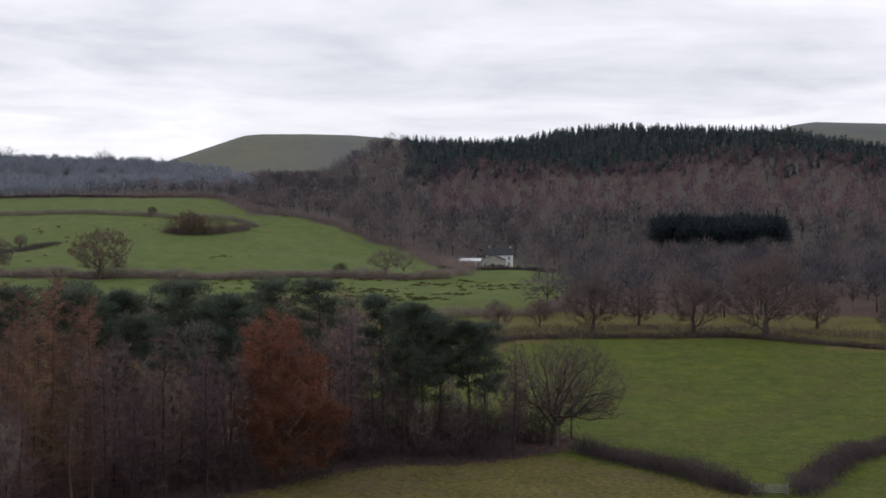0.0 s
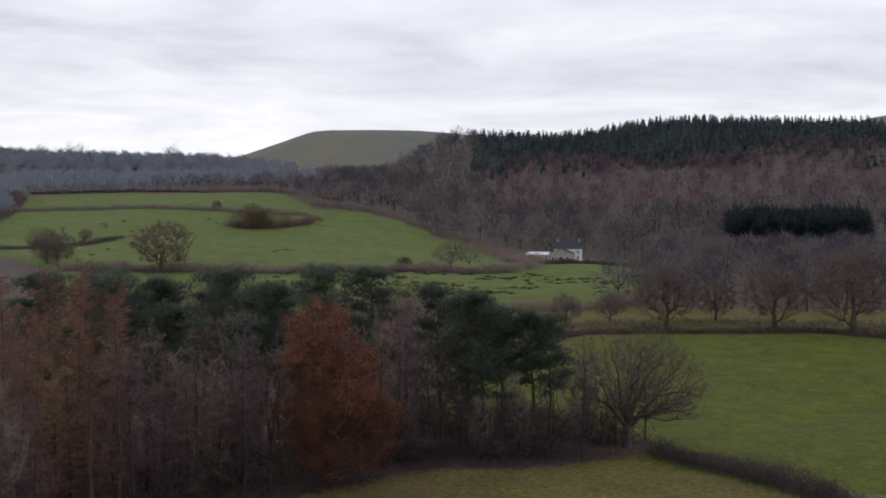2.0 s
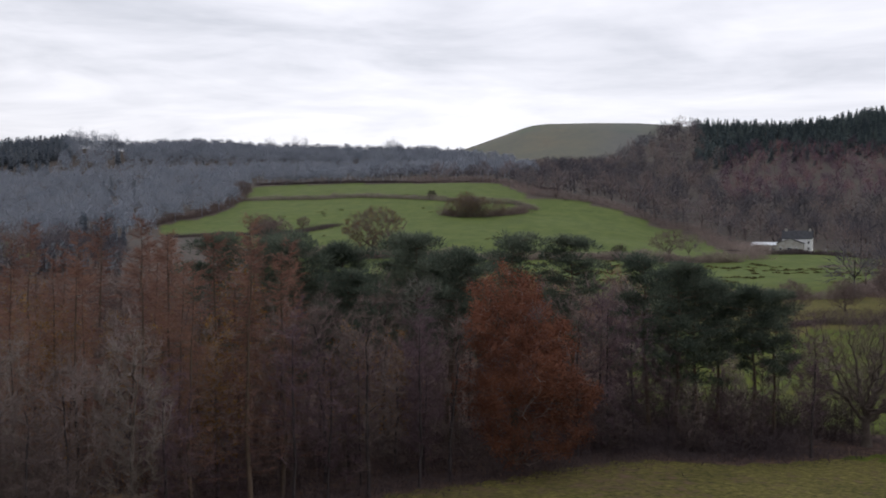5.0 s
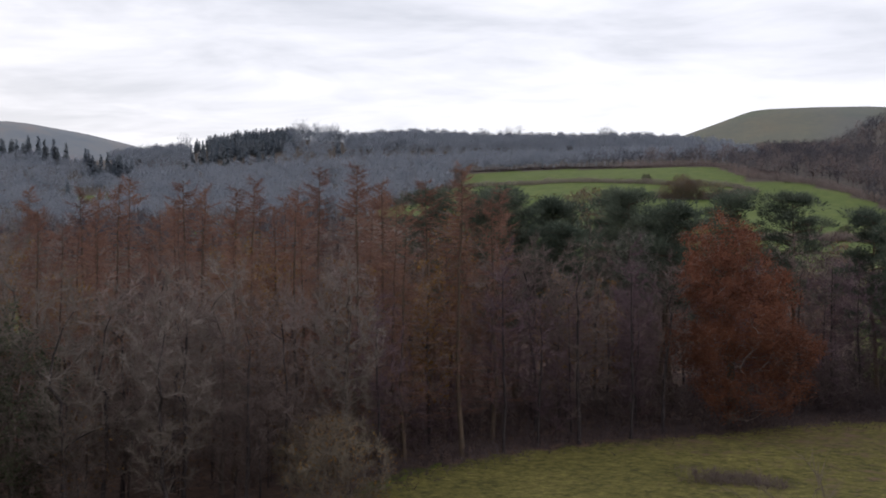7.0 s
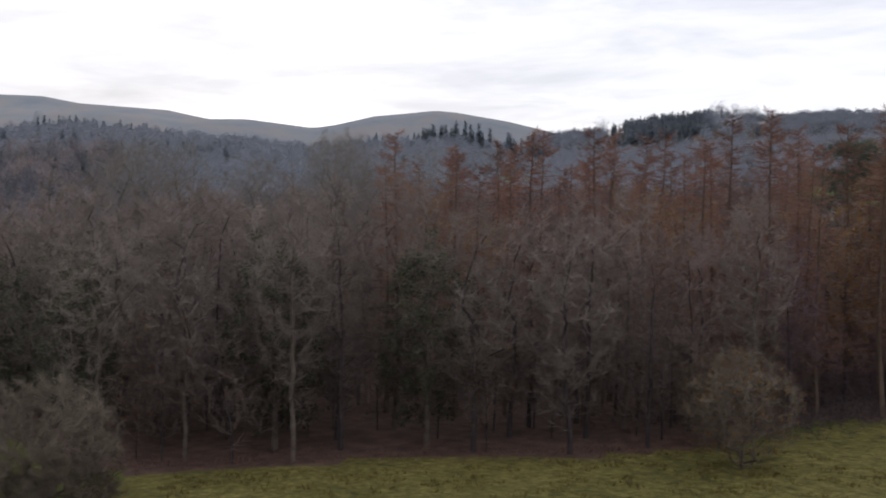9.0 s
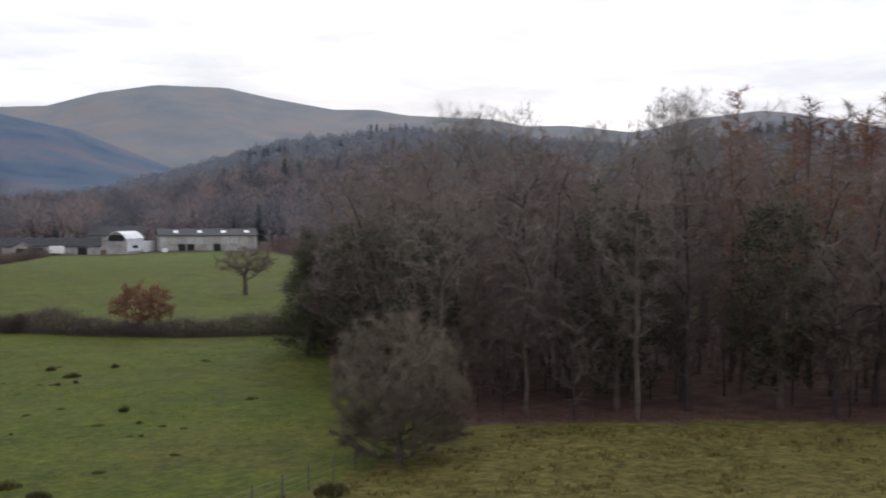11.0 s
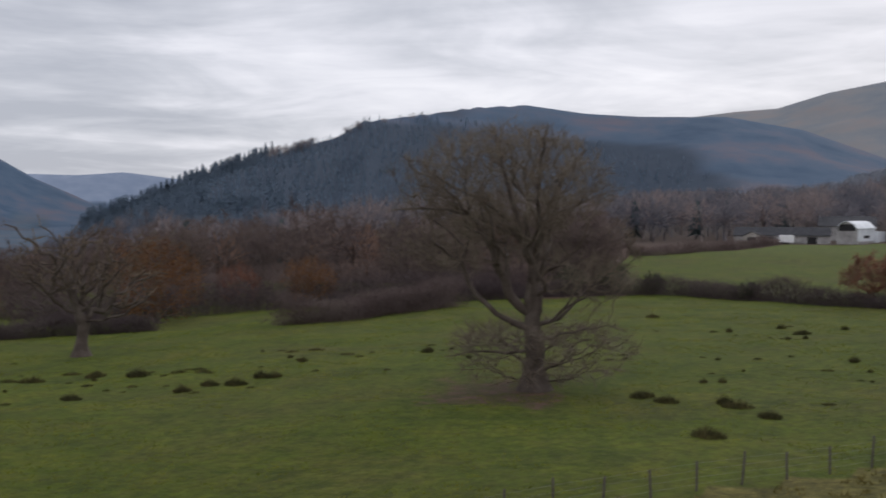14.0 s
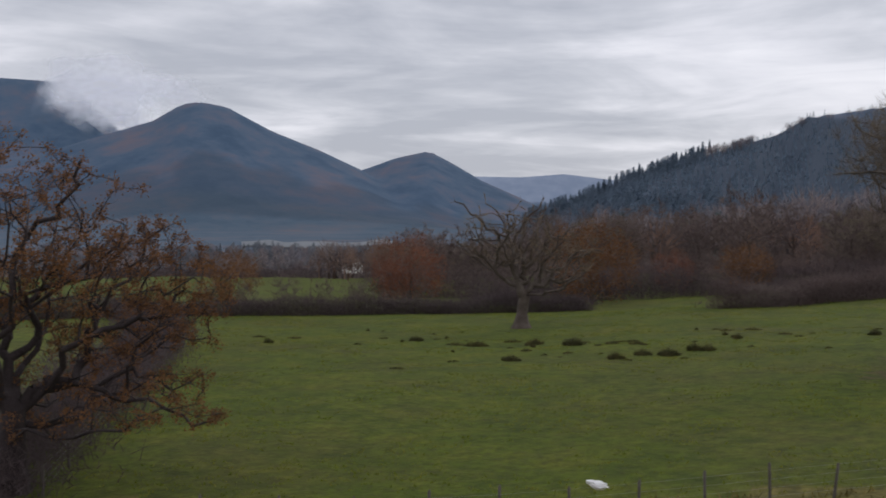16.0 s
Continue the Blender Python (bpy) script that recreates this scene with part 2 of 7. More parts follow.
# crests: (width of the slope below, rows of degrees left of north, metres out, height)
CRESTS = {
    "conifer_hill": (520, [(9, 1100, 70), (6.1, 1100, 103), (4.3, 1100, 123), (-0.6, 1100, 120), (-3.1, 1100, 123), (-4.6, 1100, 130), (-7.4, 1100, 134), (-10.5, 1100, 132), (-15.9, 1100, 127), (-20, 1100, 110), (-32, 1100, 100)]),
    "grassy_hill": (600, [(17, 1800, 110), (14.9, 1800, 150), (13.7, 1800, 163), (12.1, 1800, 181), (11.3, 1800, 190), (10.5, 1800, 193), (8.2, 1800, 194), (6, 1800, 193), (4.3, 1800, 189), (1.4, 1800, 178), (-3, 1800, 150)]),
    "green_hill": (700, [(-13, 2500, 230), (-15.7, 2500, 265), (-16.7, 2500, 271), (-20, 2500, 263), (-32, 2500, 240)]),
    "wood_ridge": (420, [(54, 960, 58), (50, 970, 66), (46, 980, 70), (43, 1080, 78), (41, 1180, 86), (38.5, 1200, 94), (37.1, 1200, 101), (34, 1200, 110), (30.6, 1200, 106), (27.6, 1200, 110), (23.5, 1200, 105), (16.5, 1200, 105), (12, 1200, 98)]),
    "barn_spur": (480, [(86, 1000, 8), (79.2, 1000, 22), (77.2, 1000, 32), (75, 1000, 42), (72.5, 1000, 55), (70.4, 1000, 67), (67.2, 1000, 72), (64.6, 1000, 79), (60, 1000, 72), (52, 960, 58)]),
    "round_fell": (700, [(66, 3000, 240), (63, 3000, 246), (59.5, 3000, 231), (56.2, 3000, 235), (53, 3000, 216), (51.9, 3000, 225), (50, 3000, 249), (48.3, 3000, 258), (47, 3000, 266), (46, 3000, 262), (43.4, 3000, 240), (41.6, 3000, 218), (38, 3000, 170)]),
    "long_fell": (1600, [(92, 4000, 280), (83.2, 4000, 347), (81.2, 4000, 355), (78.9, 4000, 402), (76.2, 4000, 434), (72.9, 4000, 430), (70.7, 4000, 397), (67.7, 4000, 361), (65.7, 4000, 362), (64.1, 4000, 343), (60, 4000, 330), (54, 4000, 250)]),
    "forest_fell": (1000, [(116, 1250, -20), (114, 1300, 0), (112.6, 1350, 12), (111, 1400, 27), (109.6, 1450, 45), (106.8, 1600, 76), (105.7, 1700, 97), (102.6, 1900, 135), (101.2, 2000, 170), (98.4, 2200, 198), (95.7, 2400, 231), (93.4, 2500, 244), (90.3, 2500, 223), (87.7, 2500, 215), (83.5, 2500, 211), (80, 2500, 180), (74, 2500, 80)]),
    "cloudy_fell": (1100, [(145, 3900, 130), (138, 3900, 200), (135.1, 3900, 265), (132.8, 3900, 314), (131.4, 3900, 371), (130.6, 3900, 380), (129.3, 3900, 365), (127.1, 3900, 286), (124.9, 3900, 227), (122.7, 3900, 157), (120.5, 3900, 66), (118, 3900, -30)]),
    "small_peak": (800, [(126, 4200, 110), (124.9, 4200, 140), (122.7, 4200, 169), (121, 4200, 214), (119.4, 4200, 239), (118.2, 4200, 193), (116.8, 4200, 132), (114.9, 4200, 70), (112.5, 4200, -20)]),
    "high_shoulder": (900, [(155, 4550, 540), (139.6, 4550, 510), (136.8, 4550, 503), (136.3, 4550, 488), (135.7, 4550, 440), (135, 4550, 380), (134, 4550, 300), (132, 4550, 150)]),
    "blue_distance": (400, [(122, 4750, 140), (117.7, 4750, 166), (114.9, 4750, 161), (112.7, 4750, 174), (110.5, 4750, 150), (106, 4750, 120)]),
}
_az, _out = np.arange(-60, 301.0), np.arange(0, 2501, 10.0)
_lie = np.array([np.interp(_out, OUT, row) for row in LIE.values()])
_box = np.ones(7) / 7
_lie = np.array([np.convolve(np.pad(row, 3, mode="edge"), _box, "valid") for row in _lie])
_grid = np.array([np.interp(_az, list(LIE), column) for column in _lie.T]).T
_grid = np.array([np.convolve(np.pad(column, 2, mode="edge"), np.ones(5) / 5, "valid") for column in _grid.T]).T
_rng = np.random.default_rng(5)
_cells = _rng.random((256, 256))


def value_noise(x, y):
    """Smooth noise from -1 to 1 on a unit lattice."""
    x, y = np.asarray(x, float), np.asarray(y, float)
    i, j = np.floor(x).astype(int), np.floor(y).astype(int)
    u, v = x - i, y - j
    u, v = u * u * (3 - 2 * u), v * v * (3 - 2 * v)
    c = lambda a, b: _cells[(i + a) % 256, (j + b) % 256]
    return 2 * (c(0, 0) * (1 - u) * (1 - v) + c(1, 0) * u * (1 - v) + c(0, 1) * (1 - u) * v + c(1, 1) * u * v) - 1


def polar(x, y):
    dx, dy = np.asarray(x, float) - EYE[0], np.asarray(y, float) - EYE[1]
    az = np.degrees(np.arctan2(-dx, dy))
    return np.where(az < -60, az + 360, az), np.hypot(dx, dy)


def at_polar(az, out):
    a = np.radians(az)
    return EYE[0] - np.sin(a) * out, EYE[1] + np.cos(a) * out


def land(x, y):
    """Height of the ground, and how much of it is open fell."""
    az, out = polar(x, y)
    u, v = np.clip(az + 60, 0, 359.999), np.clip(out / 10, 0, 249.999)
    i, j = u.astype(int), v.astype(int)
    u, v = u - i, v - j
    z = _grid[i, j] * (1 - u) * (1 - v) + _grid[i + 1, j] * u * (1 - v) + _grid[i, j + 1] * (1 - u) * v + _grid[i + 1, j + 1] * u * v
    far = np.clip((out - 150) / 300, 0, 1)
    z = z + far * (1.2 * value_noise(x / 60, y / 60) + 0.5 * value_noise(x / 23, y / 23)) + 0.12 * value_noise(x / 9, y / 9)
    fell = np.zeros_like(z)
    for width, rows in CRESTS.values():
        rows = sorted(rows)
        a = [r[0] for r in rows]
        d, top = np.interp(az, a, [r[1] for r in rows]), np.interp(az, a, [r[2] for r in rows])
        s = (out - (d - width)) / width
        up = np.clip(s, 0, 1)
        shape = np.where(s <= 1, up ** 1.35 * (1.25 - 0.25 * up), np.clip(1 - 0.35 * (s - 1), 0, 1))
        inside = np.clip((az - a[0] + 1.0) / 1.0, 0, 1) * np.clip((a[-1] + 1.0 - az) / 1.0, 0, 1)
        foot = np.minimum(z, 20)
        rough = (up * (1 - up)) * width * 0.034 * (value_noise(x / 310 + d / 70, y / 310) + 0.5 * value_noise(x / 120, y / 120 + d / 50) + 0.25 * value_noise(x / 55, y / 55))
        crest = foot + (top - foot) * shape * inside + rough * inside
        fell = np.where((crest > z) & (out > 1150), np.maximum(fell, np.clip(s * 3, 0, 1) * inside), fell)
        z = np.maximum(z, crest)
    return z, fell


def ground_z(x, y):
    return float(land(np.array([x]), np.array([y]))[0][0])


def inside(x, y, poly):
    x, y = np.asarray(x, float), np.asarray(y, float)
    hit = np.zeros(x.shape, bool)
    for (x0, y0), (x1, y1) in zip(poly, poly[1:] + poly[:1]):
        if y0 != y1:
            hit ^= ((y0 > y) != (y1 > y)) & (x < (x1 - x0) * (y - y0) / (y1 - y0) + x0)
    return hit


NEAR_WOOD = [(16, 182), (2, 172), (-14, 168), (-29, 150), (-41, 134), (-46, 122), (-46, 110), (-50, 99), (-58, 90), (-64, 81), (-70, 72), (-76, 70), (-95, 74), (-138, 88), (-150, 120), (-110, 165), (-60, 195), (-25, 205), (18, 196)]
ROUGH_FIELD = [(-34, 14), (-44, 31), (-52, 45), (-57, 54), (-62, 62), (-70, 74), (-60, 92), (-45, 110), (-44, 130), (-28, 155), (-10, 172), (14, 178), (38, 150), (60, 120), (120, 60), (120, -60), (0, -60)]
UPPER_FIELD = [(-112, 489), (-8, 512), (-8, 563), (-36, 664), (-64, 688), (-94, 715), (-138, 728), (-167, 794), (-259, 838), (-372, 840), (-351, 772), (-327, 713), (-317, 662), (-323, 608), (-308, 575), (-262, 548), (-238, 522), (-212, 500), (-199, 489)]
RUSH_FIELD = [(-160, 350), (-22, 345), (23, 356), (39, 420), (42, 484), (-8, 508), (-112, 485), (-199, 485)]
RIGHT_FIELD = [(17, 183), (8, 230), (11, 304), (30, 306), (69, 302), (101, 284), (200, 250), (200, 180), (66, 186), (38, 152)]
SHEEP_FIELD = [(-137, 88), (-172, 38), (-250, 38), (-310, 45), (-333, 70), (-376, 95), (-384, 165), (-250, 150), (-150, 105)]
FAR_PATCH = [(-416, 542), (-349, 520), (-300, 470), (-371, 487)]
PATCH_WEST = [(-584, 641), (-576, 669), (-497, 583), (-496, 550)]
GREEN_SOUTH = [(-237, -165), (-245, -130), (-174, -78), (-147, -68), (-143, -84)]
SLOPE_SOUTH = [(-150, 20), (-135, -5), (-150, -60), (-260, -60), (-200, 10)]
GARDEN = [(-22, 508), (-18, 600), (32, 600), (54, 556), (52, 500), (10, 500)]
NO_TREES = [UPPER_FIELD, RUSH_FIELD, RIGHT_FIELD, SHEEP_FIELD, FAR_PATCH, PATCH_WEST, GREEN_SOUTH, GARDEN]


def tri_mesh(name, verts, tris, mat, smooth=False, normals=None):
    """A mesh of triangles; foliage takes the normals of its crown's rounded outside, so that it shades as one soft mass."""
    me = bpy.data.meshes.new(name)
    verts, tris = np.asarray(verts, np.float32).reshape(-1, 3), np.asarray(tris, np.int32).reshape(-1, 3)
    if normals is not None:
        a, b, c = verts[tris[:, 0]], verts[tris[:, 1]], verts[tris[:, 2]]
        away = (np.cross(b - a, c - a) * normals[tris[:, 0]]).sum(1) < 0
        tris = np.where(away[:, None], tris[:, ::-1], tris)
        smooth = True
    me.vertices.add(len(verts))
    me.vertices.foreach_set("co", verts.ravel())
    me.loops.add(tris.size)
    me.loops.foreach_set("vertex_index", tris.ravel())
    me.polygons.add(len(tris))
    me.polygons.foreach_set("loop_start", np.arange(0, tris.size, 3, dtype=np.int32))
    if smooth:
        me.polygons.foreach_set("use_smooth", np.ones(len(tris), bool))
    if normals is not None:
        layer = me.attributes.new("custom_normal", "FLOAT_VECTOR", "POINT")
        layer.data.foreach_set("vector", np.ascontiguousarray(normals, np.float32).ravel())
    me.update(calc_edges=True)
    me.materials.append(mat)
    return me


def ground_material():
    mat = bpy.data.materials.new("fields_and_fells")
    mat.use_nodes = True
    n, l = mat.node_tree.nodes, mat.node_tree.links
    bsdf = n["Principled BSDF"]
    bsdf.inputs["Roughness"].default_value = 0.95
    bsdf.inputs["Specular IOR Level"].default_value = 0.15
    tc = n.new("ShaderNodeTexCoord")

    def tex(scale, detail=5, rough=0.6, stretch=None):
        t = n.new("ShaderNodeTexNoise")
        t.inputs["Scale"].default_value, t.inputs["Detail"].default_value, t.inputs["Roughness"].default_value = scale, detail, rough
        l.new(tc.outputs["Object"], t.inputs["Vector"])
        return t.outputs[0]

    def ramp(value, stops):
        r = n.new("ShaderNodeValToRGB")
        els = r.color_ramp.elements
        els[0].position, els[0].color = stops[0][0], (*stops[0][1], 1)
        els[1].position, els[1].color = stops[-1][0], (*stops[-1][1], 1)
        for p, c in stops[1:-1]:
            els.new(p).color = (*c, 1)
        l.new(value, r.inputs[0])
        return r.outputs[0]

    def mix(f, a, b):
        m = n.new("ShaderNodeMix")
        m.data_type = "RGBA"
        for s, v in (("Factor", f), ("A", a), ("B", b)):
            if isinstance(v, (int, float)):
                m.inputs[s].default_value = v
            else:
                l.new(v, m.inputs[s])
        return m.outputs["Result"]

    def calc(op, a, b):
        m = n.new("ShaderNodeMath")
        m.operation = op
        m.use_clamp = True
        for i, v in enumerate((a, b)):
            if isinstance(v, (int, float)):
                m.inputs[i].default_value = v
            else:
                l.new(v, m.inputs[i])
        return m.outputs[0]

    cover = n.new("ShaderNodeVertexColor")
    cover.layer_name = "cover"
    rgb = n.new("ShaderNodeSeparateColor")
    l.new(cover.outputs[0], rgb.inputs[0])
    tone = n.new("ShaderNodeVertexColor")
    tone.layer_name = "tone"
    wide, middle, small, tiny = tex(0.018), tex(0.11), tex(0.7), tex(3.5)
    patchy = tex(0.28, 8, 0.78)
    grass = ramp(calc("ADD", calc("MULTIPLY", patchy, 0.7), calc("MULTIPLY", middle, 0.3)), [(0.38, (0.027, 0.042, 0.003)), (0.5, (0.061, 0.081, 0.006)), (0.62, (0.099, 0.101, 0.010))])
    grass = mix(calc("MULTIPLY", wide, 0.5), grass, ramp(small, [(0.35, (0.035, 0.055, 0.004)), (0.65, (0.079, 0.096, 0.008))]))
    grass = mix(calc("MULTIPLY", calc("GREATER_THAN", tiny, 0.57), 0.5), grass, ramp(tiny, [(0.5, (0.03, 0.045, 0.012)), (0.7, (0.075, 0.065, 0.02))]))
    worn = ramp(tex(0.06, 7, 0.72), [(0.46, (0, 0, 0)), (0.64, (0.6, 0.6, 0.6))])
    grass = mix(worn, grass, ramp(small, [(0.35, (0.042, 0.04, 0.011)), (0.65, (0.09, 0.08, 0.02))]))
    rough_grass = ramp(calc("ADD", calc("MULTIPLY", tex(1.1, 8, 0.8), 0.75), calc("MULTIPLY", middle, 0.25)), [(0.38, (0.040, 0.037, 0.010)), (0.5, (0.092, 0.082, 0.021)), (0.62, (0.145, 0.119, 0.037))])
    def grain(colour, value, low, high):
        m = n.new("ShaderNodeMix")
        m.data_type, m.blend_type = "RGBA", "MULTIPLY"
        m.inputs["Factor"].default_value = 1.0
        l.new(colour, m.inputs["A"])
        l.new(ramp(value, [(0.4, (low, low, low)), (0.6, (high, high, high))]), m.inputs["B"])
        return m.outputs["Result"]

    turf = tex(1.5, 8, 0.8)
    grass, rough_grass = grain(grass, turf, 0.72, 1.36), grain(rough_grass, turf, 0.66, 1.4)
    litter = ramp(small, [(0.3, (0.045, 0.028, 0.022)), (0.5, (0.075, 0.046, 0.036)), (0.7, (0.12, 0.074, 0.052))])
    # distance haze is put into these slate-blue, pale and forest colours
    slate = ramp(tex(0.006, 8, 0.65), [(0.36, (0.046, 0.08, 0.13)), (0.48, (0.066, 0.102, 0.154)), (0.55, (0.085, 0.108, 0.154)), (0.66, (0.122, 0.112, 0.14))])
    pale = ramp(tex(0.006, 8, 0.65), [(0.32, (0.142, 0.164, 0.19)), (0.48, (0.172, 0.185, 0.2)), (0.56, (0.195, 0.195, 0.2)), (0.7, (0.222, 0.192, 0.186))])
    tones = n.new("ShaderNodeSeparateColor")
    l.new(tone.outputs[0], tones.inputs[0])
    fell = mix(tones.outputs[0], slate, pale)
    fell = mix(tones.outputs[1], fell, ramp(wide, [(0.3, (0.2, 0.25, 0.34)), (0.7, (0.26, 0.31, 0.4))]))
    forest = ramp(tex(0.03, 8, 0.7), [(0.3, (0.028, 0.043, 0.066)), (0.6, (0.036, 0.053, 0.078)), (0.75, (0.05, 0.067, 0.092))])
    edge = calc("MULTIPLY", calc("SUBTRACT", small, 0.5), 0.9)

    def ragged(mask):
        return ramp(calc("ADD", mask, edge), [(0.4, (0, 0, 0)), (0.6, (1, 1, 1))])

    # hill fields get a bluer, lighter green in place of haze
    hazed_grass = ramp(calc("ADD", calc("MULTIPLY", middle, 0.5), calc("MULTIPLY", patchy, 0.5)), [(0.36, (0.062, 0.09, 0.024)), (0.5, (0.09, 0.122, 0.032)), (0.64, (0.122, 0.145, 0.042))])
    grass = mix(tone.outputs[1], grass, hazed_grass)
    colour = mix(ragged(rgb.outputs[1]), grass, rough_grass)
    colour = mix(ragged(rgb.outputs[0]), colour, litter)
    # far wood floors take this greyer colour for haze; the hill's heath too
    bracken = ramp(small, [(0.3, (0.055, 0.05, 0.046)), (0.5, (0.08, 0.07, 0.062)), (0.7, (0.115, 0.095, 0.075))])
    colour = mix(tones.outputs[2], colour, bracken)
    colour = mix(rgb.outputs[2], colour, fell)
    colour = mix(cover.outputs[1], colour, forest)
    l.new(colour, bsdf.inputs["Base Color"])
    bump = n.new("ShaderNodeBump")
    bump.inputs["Strength"].default_value, bump.inputs["Distance"].default_value = 0.7, 0.25
    l.new(calc("ADD", calc("MULTIPLY", small, 0.5), calc("MULTIPLY", tiny, 0.4)), bump.inputs["Height"])
    l.new(bump.outputs[0], bsdf.inputs["Normal"])
    return mat


def build_ground():
    az = np.concatenate([np.arange(-34, 148, 0.4), np.arange(148, 326, 3.0)])
    out = np.concatenate([np.arange(0.5, 200, 2.4), np.arange(200, 600, 9), np.arange(600, 1300, 18), np.arange(1300, 4700, 50), [4700, 4750, 4800, 4900]])
    a, r = np.meshgrid(az, out, indexing="ij")
    x, y = at_polar(a, r)
    z, fell = land(x.ravel(), y.ravel())
    verts = np.stack([x.ravel(), y.ravel(), z], 1)
    na, nr = len(az), len(out)
    i, j = np.meshgrid(np.arange(na), np.arange(nr - 1), indexing="ij")
    p, q = i * nr + j, ((i + 1) % na) * nr + j
    tris = np.concatenate([np.stack([p, p + 1, q], -1).reshape(-1, 3), np.stack([q, p + 1, q + 1], -1).reshape(-1, 3)])
    me = tri_mesh("ground", verts, tris, ground_material(), True)
    fx, fy = verts[:, 0], verts[:, 1]
    ra, rr = a.ravel(), r.ravel()
    fields = np.zeros(len(fx), bool)
    for poly in NO_TREES + [SLOPE_SOUTH]:
        fields |= inside(fx, fy, poly)
    litter = inside(fx, fy, NEAR_WOOD)
    woods = (rr > 330) & ~fields & (ra > -50) & (ra < 112)
    woods |= (rr > 520) & ~fields & (ra >= 112) & (ra < 150) & (rr < 900)
    woods |= (ra > 88) & (ra < 113) & (rr > 178 + 20 * value_noise(ra / 3, ra * 0)) & ~fields & (rr < 500) & ~inside(fx, fy, [(-173, 37), (-140, 3), (-60, -40), (-60, 80)])
    woods |= (ra > 6) & (ra < 46) & (rr > 165) & (rr < 340) & ~fields
    woods &= ~((ra < 22) & (rr > 1290))
    litter |= woods & (rr < 1500)
    litter = litter.astype(np.float32)
    # bare, trampled earth under the great oak
    litter = np.maximum(litter, 0.52 * np.clip(1.4 - 1.3 * np.hypot((fx + 76) / 11.5, (fy - 28) / 9.5) + 0.5 * value_noise(fx / 2.6, fy / 2.6), 0, 1))
    rag = 3 * value_noise(fx / 260, fy / 260) + 1.5 * value_noise(fx / 90, fy / 90)
    timber = np.interp(ra, [82, 86, 92, 97, 101, 106, 116], [1900, 2150, 2230, 2260, 2050, 1720, 1300]) + 45 * rag
    # rough field is browner and darker towards its northern end
    dark_end = inside(fx, fy, ROUGH_FIELD) * np.clip((fy + 0.25 * fx - 84) / 50, 0, 1)
    litter = np.maximum(litter, dark_end * np.clip(0.36 + 0.1 * value_noise(fx / 14, fy / 9), 0, 1))
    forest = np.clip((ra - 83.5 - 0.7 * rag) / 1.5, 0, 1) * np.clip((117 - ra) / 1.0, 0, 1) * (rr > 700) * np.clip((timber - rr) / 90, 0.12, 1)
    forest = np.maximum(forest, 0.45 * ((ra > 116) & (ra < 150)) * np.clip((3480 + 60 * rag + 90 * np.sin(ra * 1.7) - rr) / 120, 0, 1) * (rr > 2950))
    cover = np.zeros((len(fx), 4), np.float32)
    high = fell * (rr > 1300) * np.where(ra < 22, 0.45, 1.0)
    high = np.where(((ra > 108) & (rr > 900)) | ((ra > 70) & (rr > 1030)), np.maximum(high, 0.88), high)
    cover[:, 0], cover[:, 1], cover[:, 2], cover[:, 3] = litter * (high < 0.3), np.maximum(np.maximum(inside(fx, fy, ROUGH_FIELD) * (1 - 0.36 * dark_end), (ra > -50) & (ra < 6) & (rr > 262) & (rr < 345) & ~fields), np.clip(0.45 + 0.8 * value_noise(fx / 90, fy / 140) + 0.3 * value_noise(fx / 35, fy / 50), 0, 1) * ((fell > 0.1) & (ra < 22))), high, forest
    # tone masks: haze by distance on fells, wood floors and hill fields; heath
    tone = np.zeros((len(fx), 4), np.float32)
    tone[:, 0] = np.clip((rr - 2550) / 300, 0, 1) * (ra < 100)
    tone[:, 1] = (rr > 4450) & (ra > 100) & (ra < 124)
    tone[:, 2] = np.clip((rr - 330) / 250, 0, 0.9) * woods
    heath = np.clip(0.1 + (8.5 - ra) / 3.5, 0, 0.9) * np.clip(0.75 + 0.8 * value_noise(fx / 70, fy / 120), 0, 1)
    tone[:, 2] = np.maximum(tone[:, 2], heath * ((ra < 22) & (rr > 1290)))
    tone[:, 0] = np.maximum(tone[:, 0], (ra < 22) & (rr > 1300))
    tone[:, 3] = fields * np.clip((rr - 300) / 150, 0, 0.8)
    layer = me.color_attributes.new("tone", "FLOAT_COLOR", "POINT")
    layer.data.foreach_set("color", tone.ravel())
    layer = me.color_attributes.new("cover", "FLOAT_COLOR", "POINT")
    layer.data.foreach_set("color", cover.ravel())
    tagged(new("ground", me), "rolling green pasture rising to woods and open fells", "ground", kind="structure")


build_ground()


# ---- trees ----
def unit(v):
    return v / (np.linalg.norm(v, axis=-1, keepdims=True) + 1e-9)


